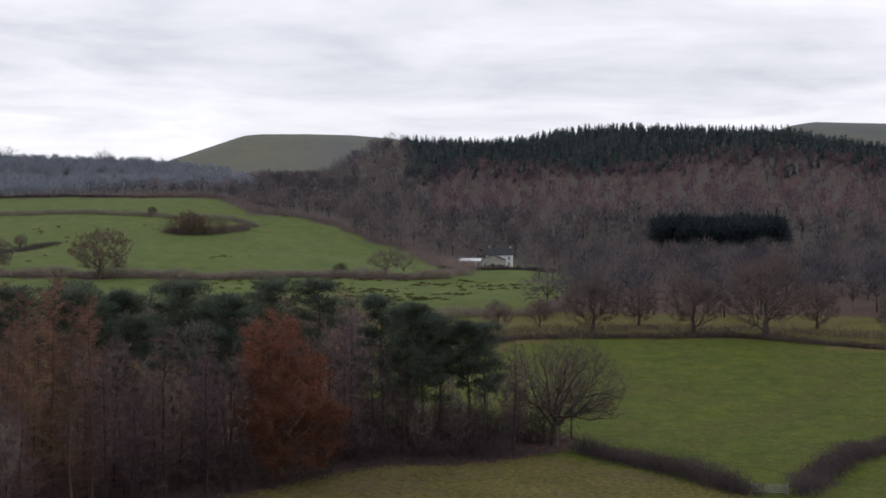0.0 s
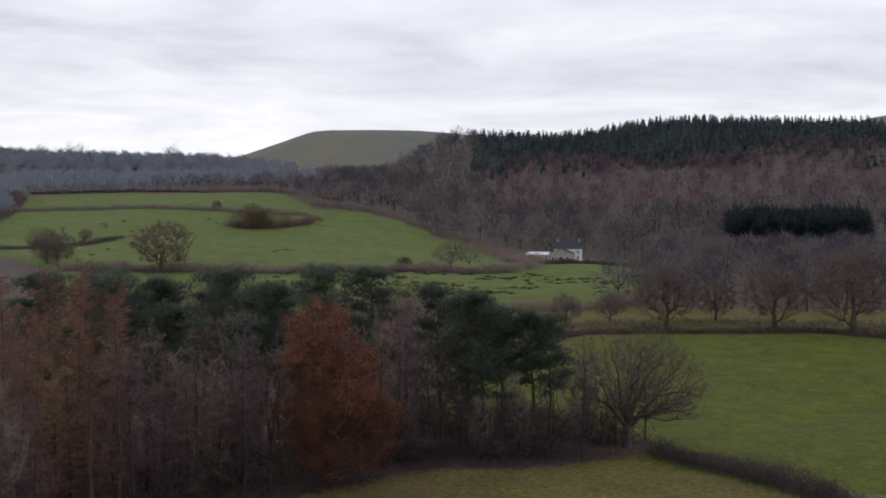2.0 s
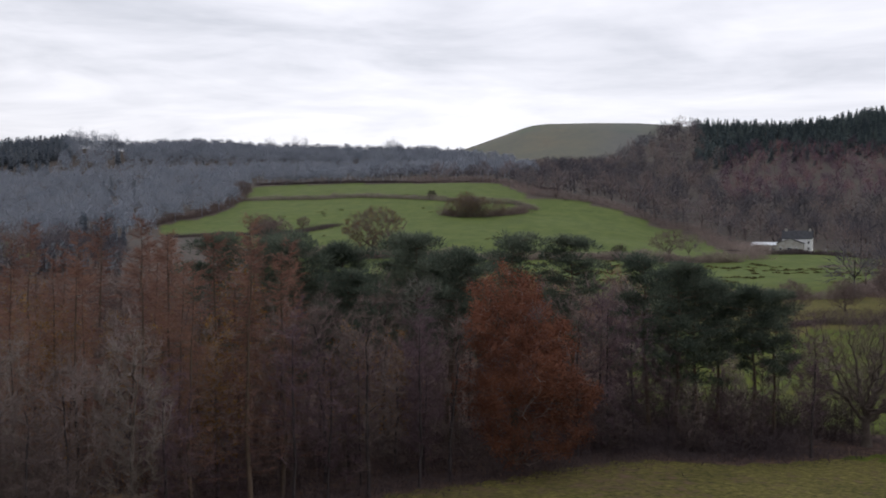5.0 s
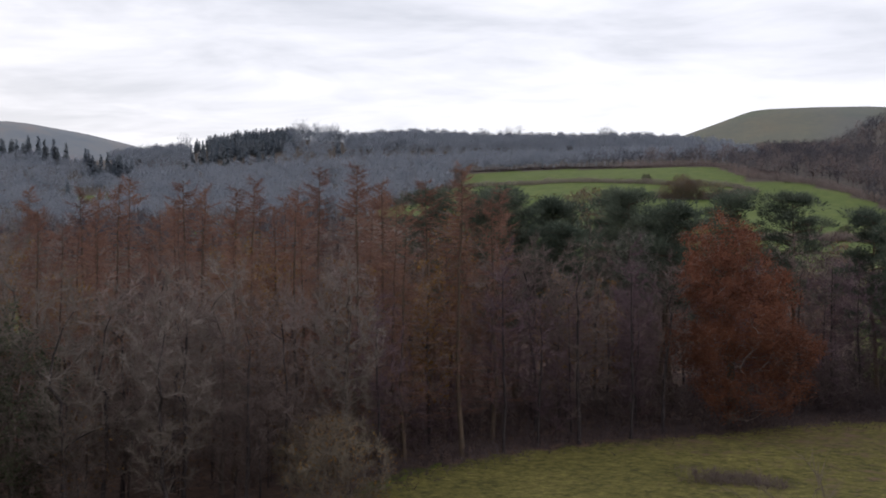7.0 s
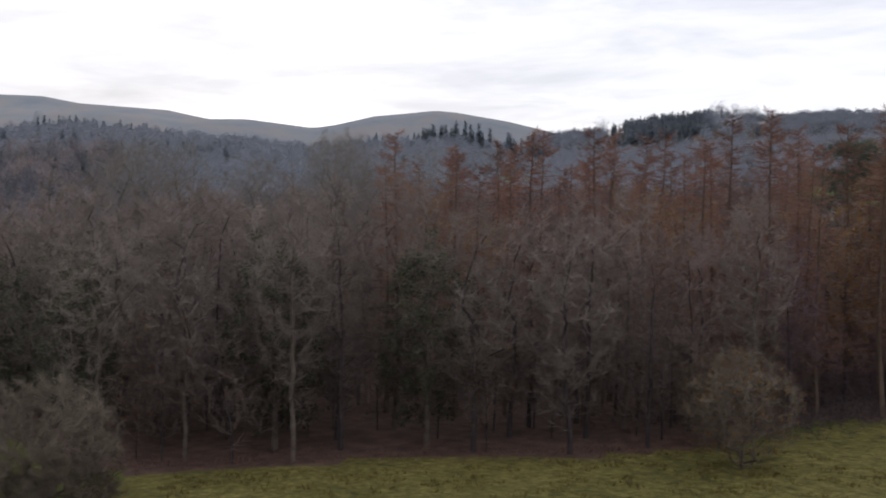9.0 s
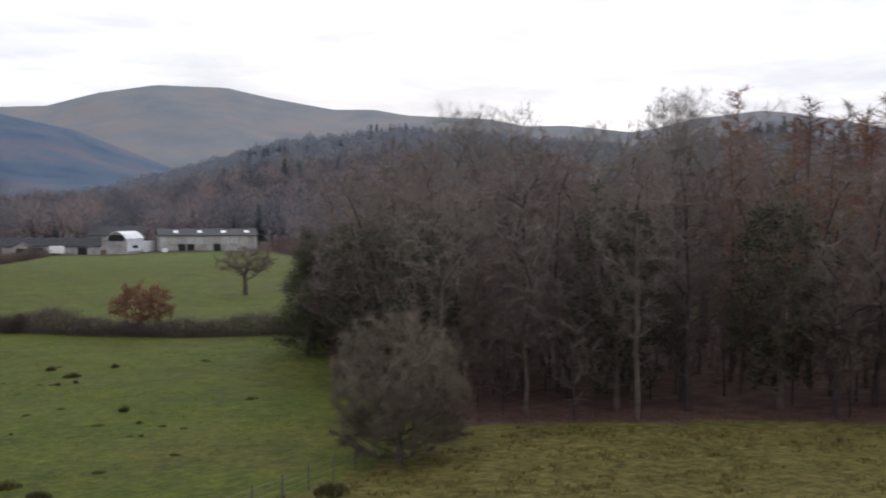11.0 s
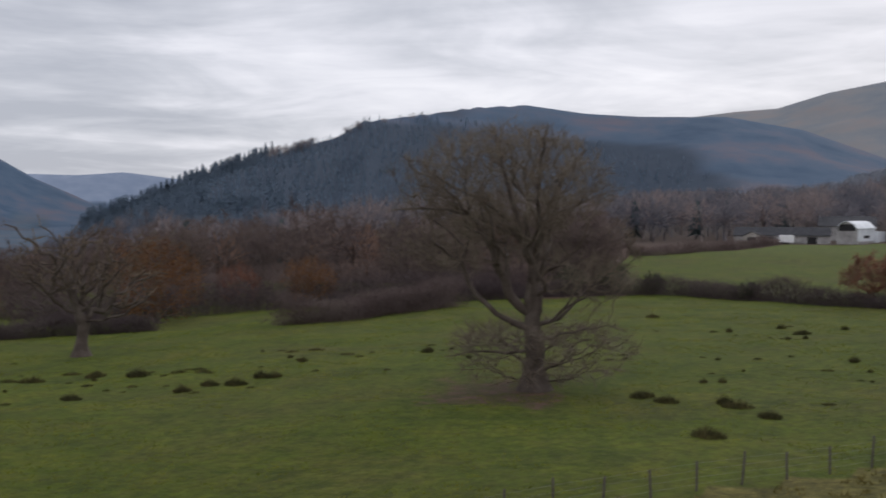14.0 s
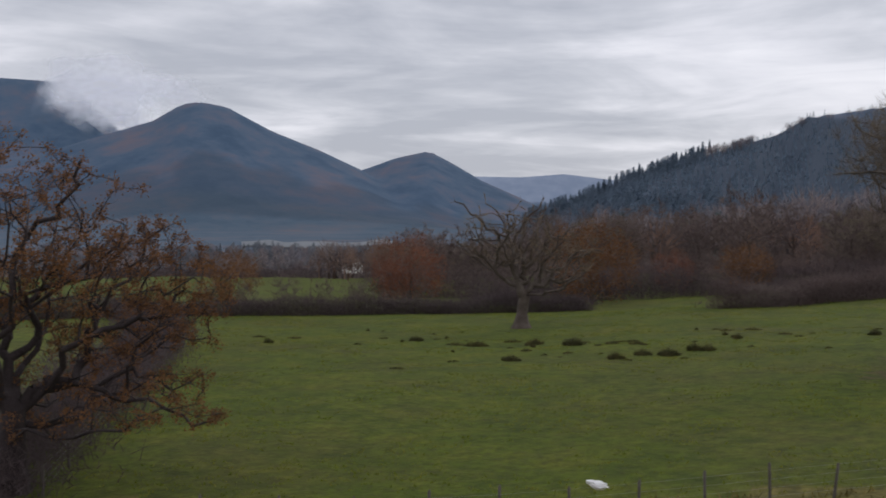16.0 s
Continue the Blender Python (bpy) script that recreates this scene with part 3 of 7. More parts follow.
def tubes(segs, sides):
    """Tapered tubes: rows of start, end, radius at start, radius at end."""
    if not len(segs):
        return np.zeros((0, 3)), np.zeros((0, 3), int)
    s = np.array(segs)
    p, q, r0, r1 = s[:, :3], s[:, 3:6], s[:, 6], s[:, 7]
    d = unit(q - p)
    ref = np.where(np.abs(d[:, 2:]) > 0.9, np.array([[1.0, 0, 0]]), np.array([[0, 0, 1.0]]))
    u = unit(np.cross(d, ref))
    w = np.cross(d, u)
    ang = np.arange(sides) * 2 * np.pi / sides
    ring = u[:, None] * np.cos(ang)[None, :, None] + w[:, None] * np.sin(ang)[None, :, None]
    verts = np.concatenate([p[:, None] + ring * r0[:, None, None], q[:, None] + ring * r1[:, None, None]], 1)
    k = np.arange(sides)
    n = (k + 1) % sides
    one = np.concatenate([np.stack([k, n, k + sides], 1), np.stack([n, n + sides, k + sides], 1)])
    tris = one[None] + (np.arange(len(s)) * 2 * sides)[:, None, None]
    return verts.reshape(-1, 3), tris.reshape(-1, 3)


def blades(rng, base, way, length, width):
    """Thin pointed blades, one triangle each."""
    base, way = np.asarray(base), unit(np.asarray(way))
    side = unit(np.cross(way, rng.normal(size=way.shape))) * (np.asarray(width) / 2)[:, None]
    verts = np.stack([base - side, base + side, base + way * np.asarray(length)[:, None]], 1)
    return verts.reshape(-1, 3), np.arange(len(base) * 3).reshape(-1, 3)


def flakes(rng, centre, size):
    """Small leaf clusters: one tilted triangle each."""
    a, b = unit(rng.normal(size=centre.shape)), unit(rng.normal(size=centre.shape))
    s = np.asarray(size)[:, None]
    verts = np.stack([centre - a * s * 0.5, centre + a * s * 0.5, centre + b * s * 0.9], 1)
    return verts.reshape(-1, 3), np.arange(len(centre) * 3).reshape(-1, 3)


def merged(*pieces):
    verts, tris, n = [], [], 0
    for v, t in pieces:
        verts.append(v)
        tris.append(t + n)
        n += len(v)
    return np.concatenate(verts), np.concatenate(tris)


def limb_line(rng, limb, step, wiggle):
    """A crooked limb drawn through its turning points: (girth, drift away from the viewer's side, then pairs of across and up)."""
    girth, drift, *marks = limb
    marks = np.array(marks, float)
    run = np.concatenate([[0], np.cumsum(np.linalg.norm(np.diff(marks, axis=0), axis=1))])
    t = np.linspace(0, run[-1], max(4, int(run[-1] / step)))
    line = np.column_stack([np.interp(t, run, marks[:, 0]), drift * t, np.interp(t, run, marks[:, 1])])
    line[1:-1] = (line[:-2] + 2 * line[1:-1] + line[2:]) / 4
    line[1:] += rng.normal(size=(len(t) - 1, 3)) * wiggle * step
    return line, girth * np.linspace(1, 0.36, len(t)) ** 1.5 * 0.85


def branching(rng, trunk, targets, step, path_cost, wiggle, bend, sag=0.0, low=0.0, limbs=()):
    """A skeleton that reaches every target from the nearest good place on what has grown so far: places, parents, tips borne, least radii."""
    room = len(trunk) + int(len(targets) * 14) + 4000
    pos, parent, way, least = np.zeros((room, 3)), np.zeros(room, int), np.zeros(room), np.zeros(room)
    n = len(trunk)
    pos[:n] = trunk
    parent[:n] = np.maximum(np.arange(n) - 1, 0)
    way[:n] = np.concatenate([[0], np.cumsum(np.linalg.norm(np.diff(trunk, axis=0), axis=1))])
    first = max(2, n // 6)
    for limb in limbs:
        line, thick = limb_line(rng, limb, step, wiggle)
        j = int(np.argmin(np.linalg.norm((pos[:n] - line[0]) * np.array([1, 0.3, 1]), axis=1) + 9 * (np.arange(n) < 2)))
        line = line + np.array([0, pos[j, 1], 0])
        k = len(line)
        pos[n:n + k], parent[n], parent[n + 1:n + k], least[n:n + k] = line, j, np.arange(n, n + k - 1), thick
        way[n:n + k] = way[j] + np.linspace(0, np.linalg.norm(np.diff(line, axis=0), axis=1).sum(), k)
        n += k
    for t in targets:
        d = np.linalg.norm(pos[:n] - t, axis=1)
        cost = d + path_cost * way[:n] + 0.6 * np.maximum(pos[:n, 2] - t[2], 0)
        cost += low * np.maximum(t[2] - pos[:n, 2] - 4.0, 0)
        cost[:first] += 99
        j = int(np.argmin(cost))
        k = min(max(1, int(d[j] / step)), 24)
        p, heading = pos[j], unit(pos[j] - pos[parent[j]] + 1e-6)
        mid = p + (t - p) * 0.45 + heading * d[j] * bend - np.array([0, 0, sag * d[j] * (d[j] > 2.0)])
        f = (np.arange(k) + 1) / k
        f = f[:, None]
        line = (1 - f) ** 2 * p + 2 * f * (1 - f) * mid + f * f * t + rng.normal(size=(k, 3)) * wiggle * step
        if n + k >= room:
            break
        pos[n:n + k] = line
        parent[n] = j
        parent[n + 1:n + k] = np.arange(n, n + k - 1)
        way[n:n + k] = way[j] + d[j] * f[:, 0]
        n += k
    pos, parent, least = pos[:n], parent[:n], least[:n]
    borne = np.zeros(n)
    has = np.zeros(n, bool)
    has[parent[1:]] = True
    borne[~has] = 1
    for i in range(n - 1, 0, -1):
        borne[parent[i]] += borne[i]
    return pos, parent, np.maximum(borne, 1), least


def crown_targets(rng, n, crowns):
    """Places within one or more rounded crowns, most of them near the outside: share, middle (x, y, z), radius, rise, drop."""
    out = []
    for share, mid, radius, rise, drop in crowns:
        k = int(n * share)
        d = unit(rng.normal(size=(k, 3)))
        r = rng.random((k, 1)) ** 0.3
        size = np.where(d[:, 2:] > 0, np.array([[radius, radius, rise]]), np.array([[radius, radius, drop]]))
        lump = 1 + 0.16 * value_noise(d[:, 0] * 2.1 + mid[2], d[:, 1] * 2.1 + d[:, 2] * 1.7)[:, None]
        out.append(np.array(mid) + d * r * size * lump)
    return np.concatenate(out)


def rounded(verts, centre, up=0.35, mix=0.25, seed=1):
    """Normals that point out of a crown's middle, a little upwards and uneven."""
    way = unit(np.asarray(verts) - np.asarray(centre))
    rough = np.repeat(np.random.default_rng(seed).normal(size=(len(way) // 3 + 1, 3)), 3, 0)[:len(way)] * mix
    return unit(way + rough + np.array([0, 0, up]))


def part(name, data, mat, parent, label="", smooth=False, soft=False):
    normals = None
    if soft:
        v = data[0]
        normals = rounded(v, (0, 0, v[:, 2].min() * 0.55 + v[:, 2].max() * 0.45))
    ob = new(name, tri_mesh(name, *data, mat, smooth, normals))
    ob.parent = parent
    return tagged(ob, label)


def thing(name, label, category, group="", kind=""):
    return tagged(new(name), label, category, group, kind)


def broadleaf(name, seed, label, height, width, bole, girth, n, twigs=10, twig_len=0.8, twig_w=0.045, leaves=0, leaf_mat=None, leaf_size=0.3, bark=BARK, twig_mat=TWIG, crowns=None, lead=0.8,
              step=0.9, path_cost=0.3, wiggle=0.16, bend=0.12, flare=0.3, tip=0.012, lean=0.0, group="", category="tree", sides=3, leaf_drift=0.3, sag=0.0, mains=0, low=0.0, limbs=()):
    """A winter tree: bole with root flare, limbs and branches that fill its crown, twigs, and leaves that still hang."""
    rng = np.random.default_rng(seed)
    root = thing(name, label, category, group)
    k = max(5, int(height * lead / 0.9))
    up = np.linspace(0, 1, k)
    sway = np.cumsum(rng.normal(size=(k, 2)) * 0.06 * height / k, 0)
    line = np.column_stack([sway[:, 0] + lean * up * height, sway[:, 1], -0.3 + up * (height * lead + 0.3)])
    line[:, :2] *= np.clip((line[:, 2:] - 1.2) / 4, 0, 1)
    foot = np.array([[0, 0, -0.3], [0, 0, 0.15], [0, 0, 0.5], [0, 0, 1.0]])
    line = np.concatenate([foot, line[line[:, 2] > 1.5]])
    k = len(line)
    crowns = crowns or [(1.0, (lean * height * 0.6, 0, bole + (height - bole) * 0.52), width / 2, (height - bole) * 0.48, (height - bole) * 0.52)]
    targets = crown_targets(rng, n, crowns)
    far = np.linalg.norm(targets - line[min(k - 1, int(k * 0.7))], axis=1)
    order = np.argsort(far + rng.random(len(targets)) * width * 0.25)
    # the main limbs first, spread all round, then the branches from the inside outwards
    main = [i for i in rng.permutation(len(targets)) if far[i] > np.quantile(far, 0.45)][:mains or max(6, n // 70)]
    order = np.concatenate([main, [i for i in order if i not in set(main)]]).astype(int)
    pos, parent, borne, least = branching(rng, line, targets[order], step, path_cost, wiggle, bend, sag, low, limbs)
    power = math.log(girth / tip) / math.log(borne[0])
    rad = np.maximum(tip * borne ** power, least)
    rad[:k] = np.maximum(rad[:k], np.linspace(girth, max(girth * 0.25, rad[k - 1]), k) * 0.8)
    i = np.arange(1, len(pos))
    r0, r1 = np.minimum(rad[parent[i]], rad[i] * 1.5), rad[i]
    segs = np.column_stack([pos[parent[i]], pos[i], r0, r1])
    if flare:
        for row, (ra_, rb_) in enumerate(((1.0, 0.62), (0.62, 0.34), (0.34, 0.12))):
            segs[row, 6], segs[row, 7] = girth * (1.05 + flare * ra_), girth * (1.05 + flare * rb_)
        segs[3, 6] = girth * (1.05 + flare * 0.12)
    segs[:, 3:6] += unit(segs[:, 3:6] - segs[:, :3]) * np.minimum(segs[:, 7:8] * 0.35, 0.12)
    fine = girth * (0.075 if sides > 3 else 0.22 if girth > 0.12 else 0.55)
    heavy, middle = segs[:, 7] > fine, (segs[:, 7] > tip * 2.2) & (segs[:, 7] <= fine)
    part("trunk", tubes(segs[heavy], 8), bark, root, smooth=True)
    light = ~heavy & ~middle
    ends = np.where(borne[1:] <= 2)[0]
    pick = np.repeat(ends, max(1, round(twigs * len(targets) / max(len(ends), 1))) if twigs else 0)
    base = segs[pick, :3] + (segs[pick, 3:6] - segs[pick, :3]) * rng.random((len(pick), 1))
    way = unit(unit(segs[pick, 3:6] - segs[pick, :3]) + unit(rng.normal(size=(len(pick), 3))) * 0.9 + np.array([0, 0, 0.15]))
    fine_wood = segs[light]
    wood = merged(tubes(segs[middle], sides + 1), tubes(fine_wood, 3) if sides > 3 else blades(rng, fine_wood[:, :3], fine_wood[:, 3:6] - fine_wood[:, :3], np.linalg.norm(fine_wood[:, 3:6] - fine_wood[:, :3], axis=1) * 1.25, np.full(len(fine_wood), twig_w * 1.2)))
    part("crown", merged(wood, blades(rng, base, way, twig_len * (0.5 + rng.random(len(pick))), np.full(len(pick), twig_w))), twig_mat, root, soft=sides < 4)
    if leaves:
        at = segs[rng.choice(ends, leaves), 3:6] + rng.normal(size=(leaves, 3)) * leaf_drift
        part("leaves", flakes(rng, at, leaf_size * (0.6 + 0.8 * rng.random(leaves))), leaf_mat, root, soft=sides < 4)
    return root


def larch(seed, label, height, width, group, mat=LARCH, name="larch_tree", dense=21):
    rng = np.random.default_rng(seed)
    root = thing(name, label, "tree", group)
    line = np.cumsum(np.concatenate([[[0, 0, -0.3]], np.column_stack([rng.normal(size=(10, 2)) * 0.08, np.full(10, (height + 0.3) / 10)])]), 0)
    girth = height * 0.011
    rad = np.linspace(girth, 0.02, 11)
    part("trunk", tubes([(*line[i], *line[i + 1], rad[i], rad[i + 1]) for i in range(10)], 6), BARK_PINE, root, smooth=True)
    segs, base, way = [], [], []
    for i in range(120):
        f = 0.16 + 0.83 * (i + rng.random()) / 120
        h = f * height
        at = np.array([np.interp(h, line[:, 2], line[:, k]) for k in range(3)])
        az = rng.random() * 6.283
        out = width / 2 * (1.05 - f) ** 0.62 * (0.5 + 0.75 * rng.random())
        p, d = at, np.array([math.cos(az), math.sin(az), -0.15 + 0.25 * (f > 0.85)])
        for k in range(3):
            q = p + d * out / 3
            segs.append((*p, *q, 0.035 * (1 - k / 3.5), 0.035 * (1 - (k + 1) / 3.5)))
            for _ in range(dense // 3 + 1):
                base.append(p + (q - p) * rng.random())
                way.append(d * 0.9 + rng.normal(size=3) * 0.5 + np.array([0, 0, -0.25]))
            p, d = q, d + np.array([0, 0, 0.22])
    n = len(base)
    part("crown", merged(tubes(segs, 3), blades(rng, base, way, 0.4 + 0.7 * rng.random(n), np.full(n, 0.05))), mat, root)
    return root


def pine(seed, label, height, width, clear, group, lean=0.0):
    rng = np.random.default_rng(seed)
    root = thing("pine_tree", label, "tree", group)
    line = [np.array([0, 0, -0.3])]
    for i in range(8):
        line.append(line[-1] + np.array([rng.normal() * 0.2 + lean, rng.normal() * 0.2, height * 0.94 / 8]))
    line = np.array(line)
    rad = np.linspace(height * 0.014, 0.06, 9)
    segs = [(*line[i], *line[i + 1], rad[i], rad[i + 1]) for i in range(8)]
    pads = []
    for i in range(34):
        g = ((i + rng.random()) / 34) ** 0.8
        f = clear + (0.97 - clear) * g
        at = np.array([np.interp(f * height, line[:, 2], line[:, k]) for k in range(3)])
        az = i * 2.4 + rng.normal() * 0.7
        out = width / 2 * (0.45 + 0.75 * rng.random()) * (1.1 - 0.72 * g ** 2.2)
        d = np.array([math.cos(az), math.sin(az), 0.02 + 0.3 * rng.random()])
        segs.append((*at, *(at + d * out), 0.09, 0.03))
        for k in range(4):
            pads.append((at + d * out * (0.34 + 0.22 * k) + rng.normal(size=3) * np.array([0.55, 0.55, 0.25]), 0.55 + 0.55 * rng.random()))
    part("trunk", tubes(segs, 6), BARK_PINE, root, smooth=True)
    centre = np.repeat(np.array([p for p, _ in pads]), 90, 0)
    size = np.repeat(np.array([s for _, s in pads]), 90)
    off = unit(rng.normal(size=centre.shape)) * rng.random((len(centre), 1)) ** 0.5 * size[:, None] * np.array([1.5, 1.5, 0.75])
    part("crown", blades(rng, centre + off, off + np.array([0, 0, 0.5]), 0.3 + 0.4 * rng.random(len(off)), np.full(len(off), 0.11)), NEEDLES, root)
    return root


PLANTED = set()


def plant(tree, x, y, scale=1.0, turn=0.0, tall=1.0, sink=0.1):
    """Sets a tree, or a copy of it, on the ground."""
    m = Matrix.LocRotScale((x, y, ground_z(x, y) - sink), Euler((0, 0, turn)), (scale, scale, scale * tall))
    if tree.name in PLANTED:
        return copy_thing(tree, m @ Matrix.Diagonal((1 / tree.scale[0], 1 / tree.scale[1], 1 / tree.scale[2], 1)))
    PLANTED.add(tree.name)
    tree.matrix_basis = m
    return tree


# ---- single trees ----
R = random.Random(11)
# limbs, shaped to fit the camera's view: girth, drift away from the viewer's side, then turning points across and up
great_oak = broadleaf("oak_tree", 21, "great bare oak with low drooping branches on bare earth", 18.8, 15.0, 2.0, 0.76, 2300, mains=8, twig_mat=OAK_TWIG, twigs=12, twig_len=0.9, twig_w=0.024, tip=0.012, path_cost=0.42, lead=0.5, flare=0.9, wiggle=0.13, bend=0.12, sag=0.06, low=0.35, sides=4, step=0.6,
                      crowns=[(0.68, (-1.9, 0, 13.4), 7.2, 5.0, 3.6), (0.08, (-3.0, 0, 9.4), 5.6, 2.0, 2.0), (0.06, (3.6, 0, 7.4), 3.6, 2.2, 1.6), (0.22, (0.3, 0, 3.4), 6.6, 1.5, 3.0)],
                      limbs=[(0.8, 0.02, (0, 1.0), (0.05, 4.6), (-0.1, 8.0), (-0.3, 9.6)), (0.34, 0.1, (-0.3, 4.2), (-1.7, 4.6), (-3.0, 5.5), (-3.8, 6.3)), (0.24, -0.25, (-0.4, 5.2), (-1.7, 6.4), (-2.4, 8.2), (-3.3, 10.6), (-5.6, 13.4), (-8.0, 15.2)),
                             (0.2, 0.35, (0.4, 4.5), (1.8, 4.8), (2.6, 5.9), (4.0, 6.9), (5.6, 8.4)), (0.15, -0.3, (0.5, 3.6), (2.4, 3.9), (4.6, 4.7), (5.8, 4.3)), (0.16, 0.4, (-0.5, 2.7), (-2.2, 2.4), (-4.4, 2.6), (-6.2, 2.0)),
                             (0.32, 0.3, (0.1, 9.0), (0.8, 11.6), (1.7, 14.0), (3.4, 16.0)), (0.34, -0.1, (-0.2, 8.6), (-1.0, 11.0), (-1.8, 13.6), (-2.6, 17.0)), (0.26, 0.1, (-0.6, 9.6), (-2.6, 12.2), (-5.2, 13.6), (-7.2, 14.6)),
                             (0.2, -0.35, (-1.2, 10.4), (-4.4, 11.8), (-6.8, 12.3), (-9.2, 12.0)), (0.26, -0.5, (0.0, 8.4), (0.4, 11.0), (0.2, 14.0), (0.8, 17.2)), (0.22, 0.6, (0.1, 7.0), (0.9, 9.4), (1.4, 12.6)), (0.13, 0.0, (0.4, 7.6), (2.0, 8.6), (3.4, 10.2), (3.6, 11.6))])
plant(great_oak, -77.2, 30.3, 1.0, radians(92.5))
dead_oak = broadleaf("oak_tree", 34, "old stag-headed oak with contorted pale dead limbs", 12.8, 13.0, 2.6, 0.55, 430, low=0.2, mains=4, twigs=5, twig_len=0.6, twig_w=0.055, bark=BARK, twig_mat=DEAD_WOOD, flare=1.3, lead=0.26, wiggle=0.3, bend=0.3, sides=4, tip=0.036, path_cost=0.3, step=0.6,
                     crowns=[(0.6, (-0.8, 0, 9.0), 5.6, 4.0, 3.0), (0.4, (4.2, 0, 7.0), 4.4, 3.0, 2.4)],
                     limbs=[(0.34, 0.1, (0, 3.6), (0.3, 6.4), (0.0, 8.8), (0.4, 10.8), (1.8, 12.9)), (0.28, -0.2, (-0.2, 4.0), (-0.8, 6.6), (-2.4, 9.6), (-4.8, 11.6), (-6.4, 12.9)), (0.18, 0.3, (-0.8, 7.6), (-1.4, 9.8), (-2.2, 11.4), (-4.0, 13.2)),
                            (0.2, -0.4, (-0.2, 4.2), (-2.2, 5.2), (-3.4, 7.0), (-5.2, 8.4)), (0.3, 0.15, (0.2, 3.6), (2.0, 4.4), (3.6, 6.2), (6.2, 7.8), (8.2, 7.9)), (0.22, -0.25, (1.8, 4.6), (2.6, 7.0), (3.6, 9.2), (5.8, 11.0)),
                            (0.14, -0.5, (0.4, 3.5), (2.6, 3.8), (4.2, 3.9)), (0.2, 0.5, (0.2, 6.0), (1.6, 8.4), (1.6, 10.4), (2.4, 12.2)), (0.18, 0.7, (0, 4.6), (-0.6, 7.0), (-0.4, 9.2))])
plant(dead_oak, -106, -14.6, 1.0, radians(114.6))
rust_oak = broadleaf("oak_tree", 55, "spreading oak holding brown leaves beside a hedge", 14.0, 18.0, 1.8, 0.46, 760, twigs=7, twig_len=0.5, twig_w=0.02, tip=0.014, path_cost=0.3, bark=BARK_DARK, twig_mat=BARK_DARK, mains=5, leaves=44000, leaf_mat=OAK_LEAF, leaf_size=0.09, flare=0.6, lead=0.3, wiggle=0.38, bend=0.14, sides=4, step=0.5, leaf_drift=0.13,
                     crowns=[(0.42, (3.7, 0, 7.2), 4.4, 3.0, 2.6), (0.42, (-1.6, 0, 9.2), 6.4, 4.4, 3.2), (0.16, (2.6, 0, 3.4), 5.2, 1.2, 1.0)],
                     limbs=[(0.26, 0.1, (0.3, 3.2), (2.0, 4.4), (3.6, 6.0), (5.0, 6.4), (6.4, 7.2)), (0.2, -0.2, (0.2, 3.0), (1.4, 4.2), (2.8, 4.1), (3.8, 3.4), (6.8, 2.6)), (0.24, 0.2, (-0.2, 3.6), (-0.4, 6.0), (1.0, 7.4), (2.6, 8.2), (3.8, 8.6)),
                            (0.24, -0.25, (-0.4, 4.0), (-1.0, 7.0), (0.8, 9.2), (2.0, 10.6), (2.3, 12.0)), (0.24, 0.1, (-0.6, 3.8), (-1.6, 7.4), (-0.6, 10.0), (-0.4, 12.6)), (0.24, 0.3, (-0.4, 3.4), (-3.2, 5.4), (-5.6, 7.4)), (0.2, -0.6, (0, 3.6), (-1.0, 6.0), (-2.0, 9.0)), (0.18, 0.7, (0.2, 3.6), (1.2, 6.0), (1.6, 8.4))])
plant(rust_oak, -29.4, 0.6, 1.0, radians(139.3))
field_oak = broadleaf("oak_tree", 61, "round-headed bare oak at the corner of a wood", 18.0, 18.0, 2.6, 0.52, 2000, mains=6, twig_mat=TWIG_DARK, twigs=8, twig_len=1.1, twig_w=0.022, tip=0.018, path_cost=0.5, flare=0.7, lead=0.26, wiggle=0.2, bend=0.1, low=0.1, sides=4, step=0.7,
                      crowns=[(0.92, (2.2, 0, 9.4), 9.6, 8.4, 5.0), (0.08, (6.5, 0, 5.6), 4.4, 2.0, 1.6)],
                      limbs=[(0.39, 0.1, (0, 3.2), (-1.0, 7.0), (-1.2, 10.6), (-2.2, 14.4)), (0.39, -0.2, (0, 3.4), (1.2, 7.0), (2.6, 10.6), (5.0, 13.6)), (0.33, 0.2, (0.2, 3.4), (2.4, 4.8), (5.6, 5.8), (9.0, 4.8)), (0.36, -0.3, (0.1, 3.6), (4.2, 8.0), (8.0, 9.0), (10.0, 8.2)),
                             (0.30, 0.3, (-0.1, 3.6), (-3.0, 6.4), (-5.6, 8.0), (-7.4, 9.8)), (0.30, -0.6, (0, 3.8), (0.2, 8.0), (1.4, 12.6), (1.6, 15.6)), (0.30, 0.6, (0, 3.8), (1.6, 8.4), (2.6, 12.0))])
plant(field_oak, 13.6, 186, 1.0, 0.0)
plant(field_oak, -224, 528, 0.82, 2.6)
near_ash = broadleaf("ash_tree", 77, "bare grey ash with thin tangled outer branches", 18.0, 8.0, 5.0, 0.2, 1200, twigs=12, twig_len=0.5, twig_w=0.012, tip=0.006, bark=BARK, twig_mat=OAK_TWIG, wiggle=0.26, path_cost=0.3, lead=0.55, mains=14, sides=4, step=0.45)
plant(near_ash, -1.0, 50.8, 1.03, 0.0)
hazel = broadleaf("hazel_bush", 79, "grey hazel bush with a few yellow leaves", 8.5, 8.0, 0.4, 0.14, 420, twigs=16, twig_len=0.7, twig_w=0.035, twig_mat=OAK_TWIG, leaves=1300, leaf_mat=GOLD_LEAF, leaf_size=0.16, lead=0.2, flare=0, category="bush")
plant(hazel, -41, 103, 1.0, 0.0)
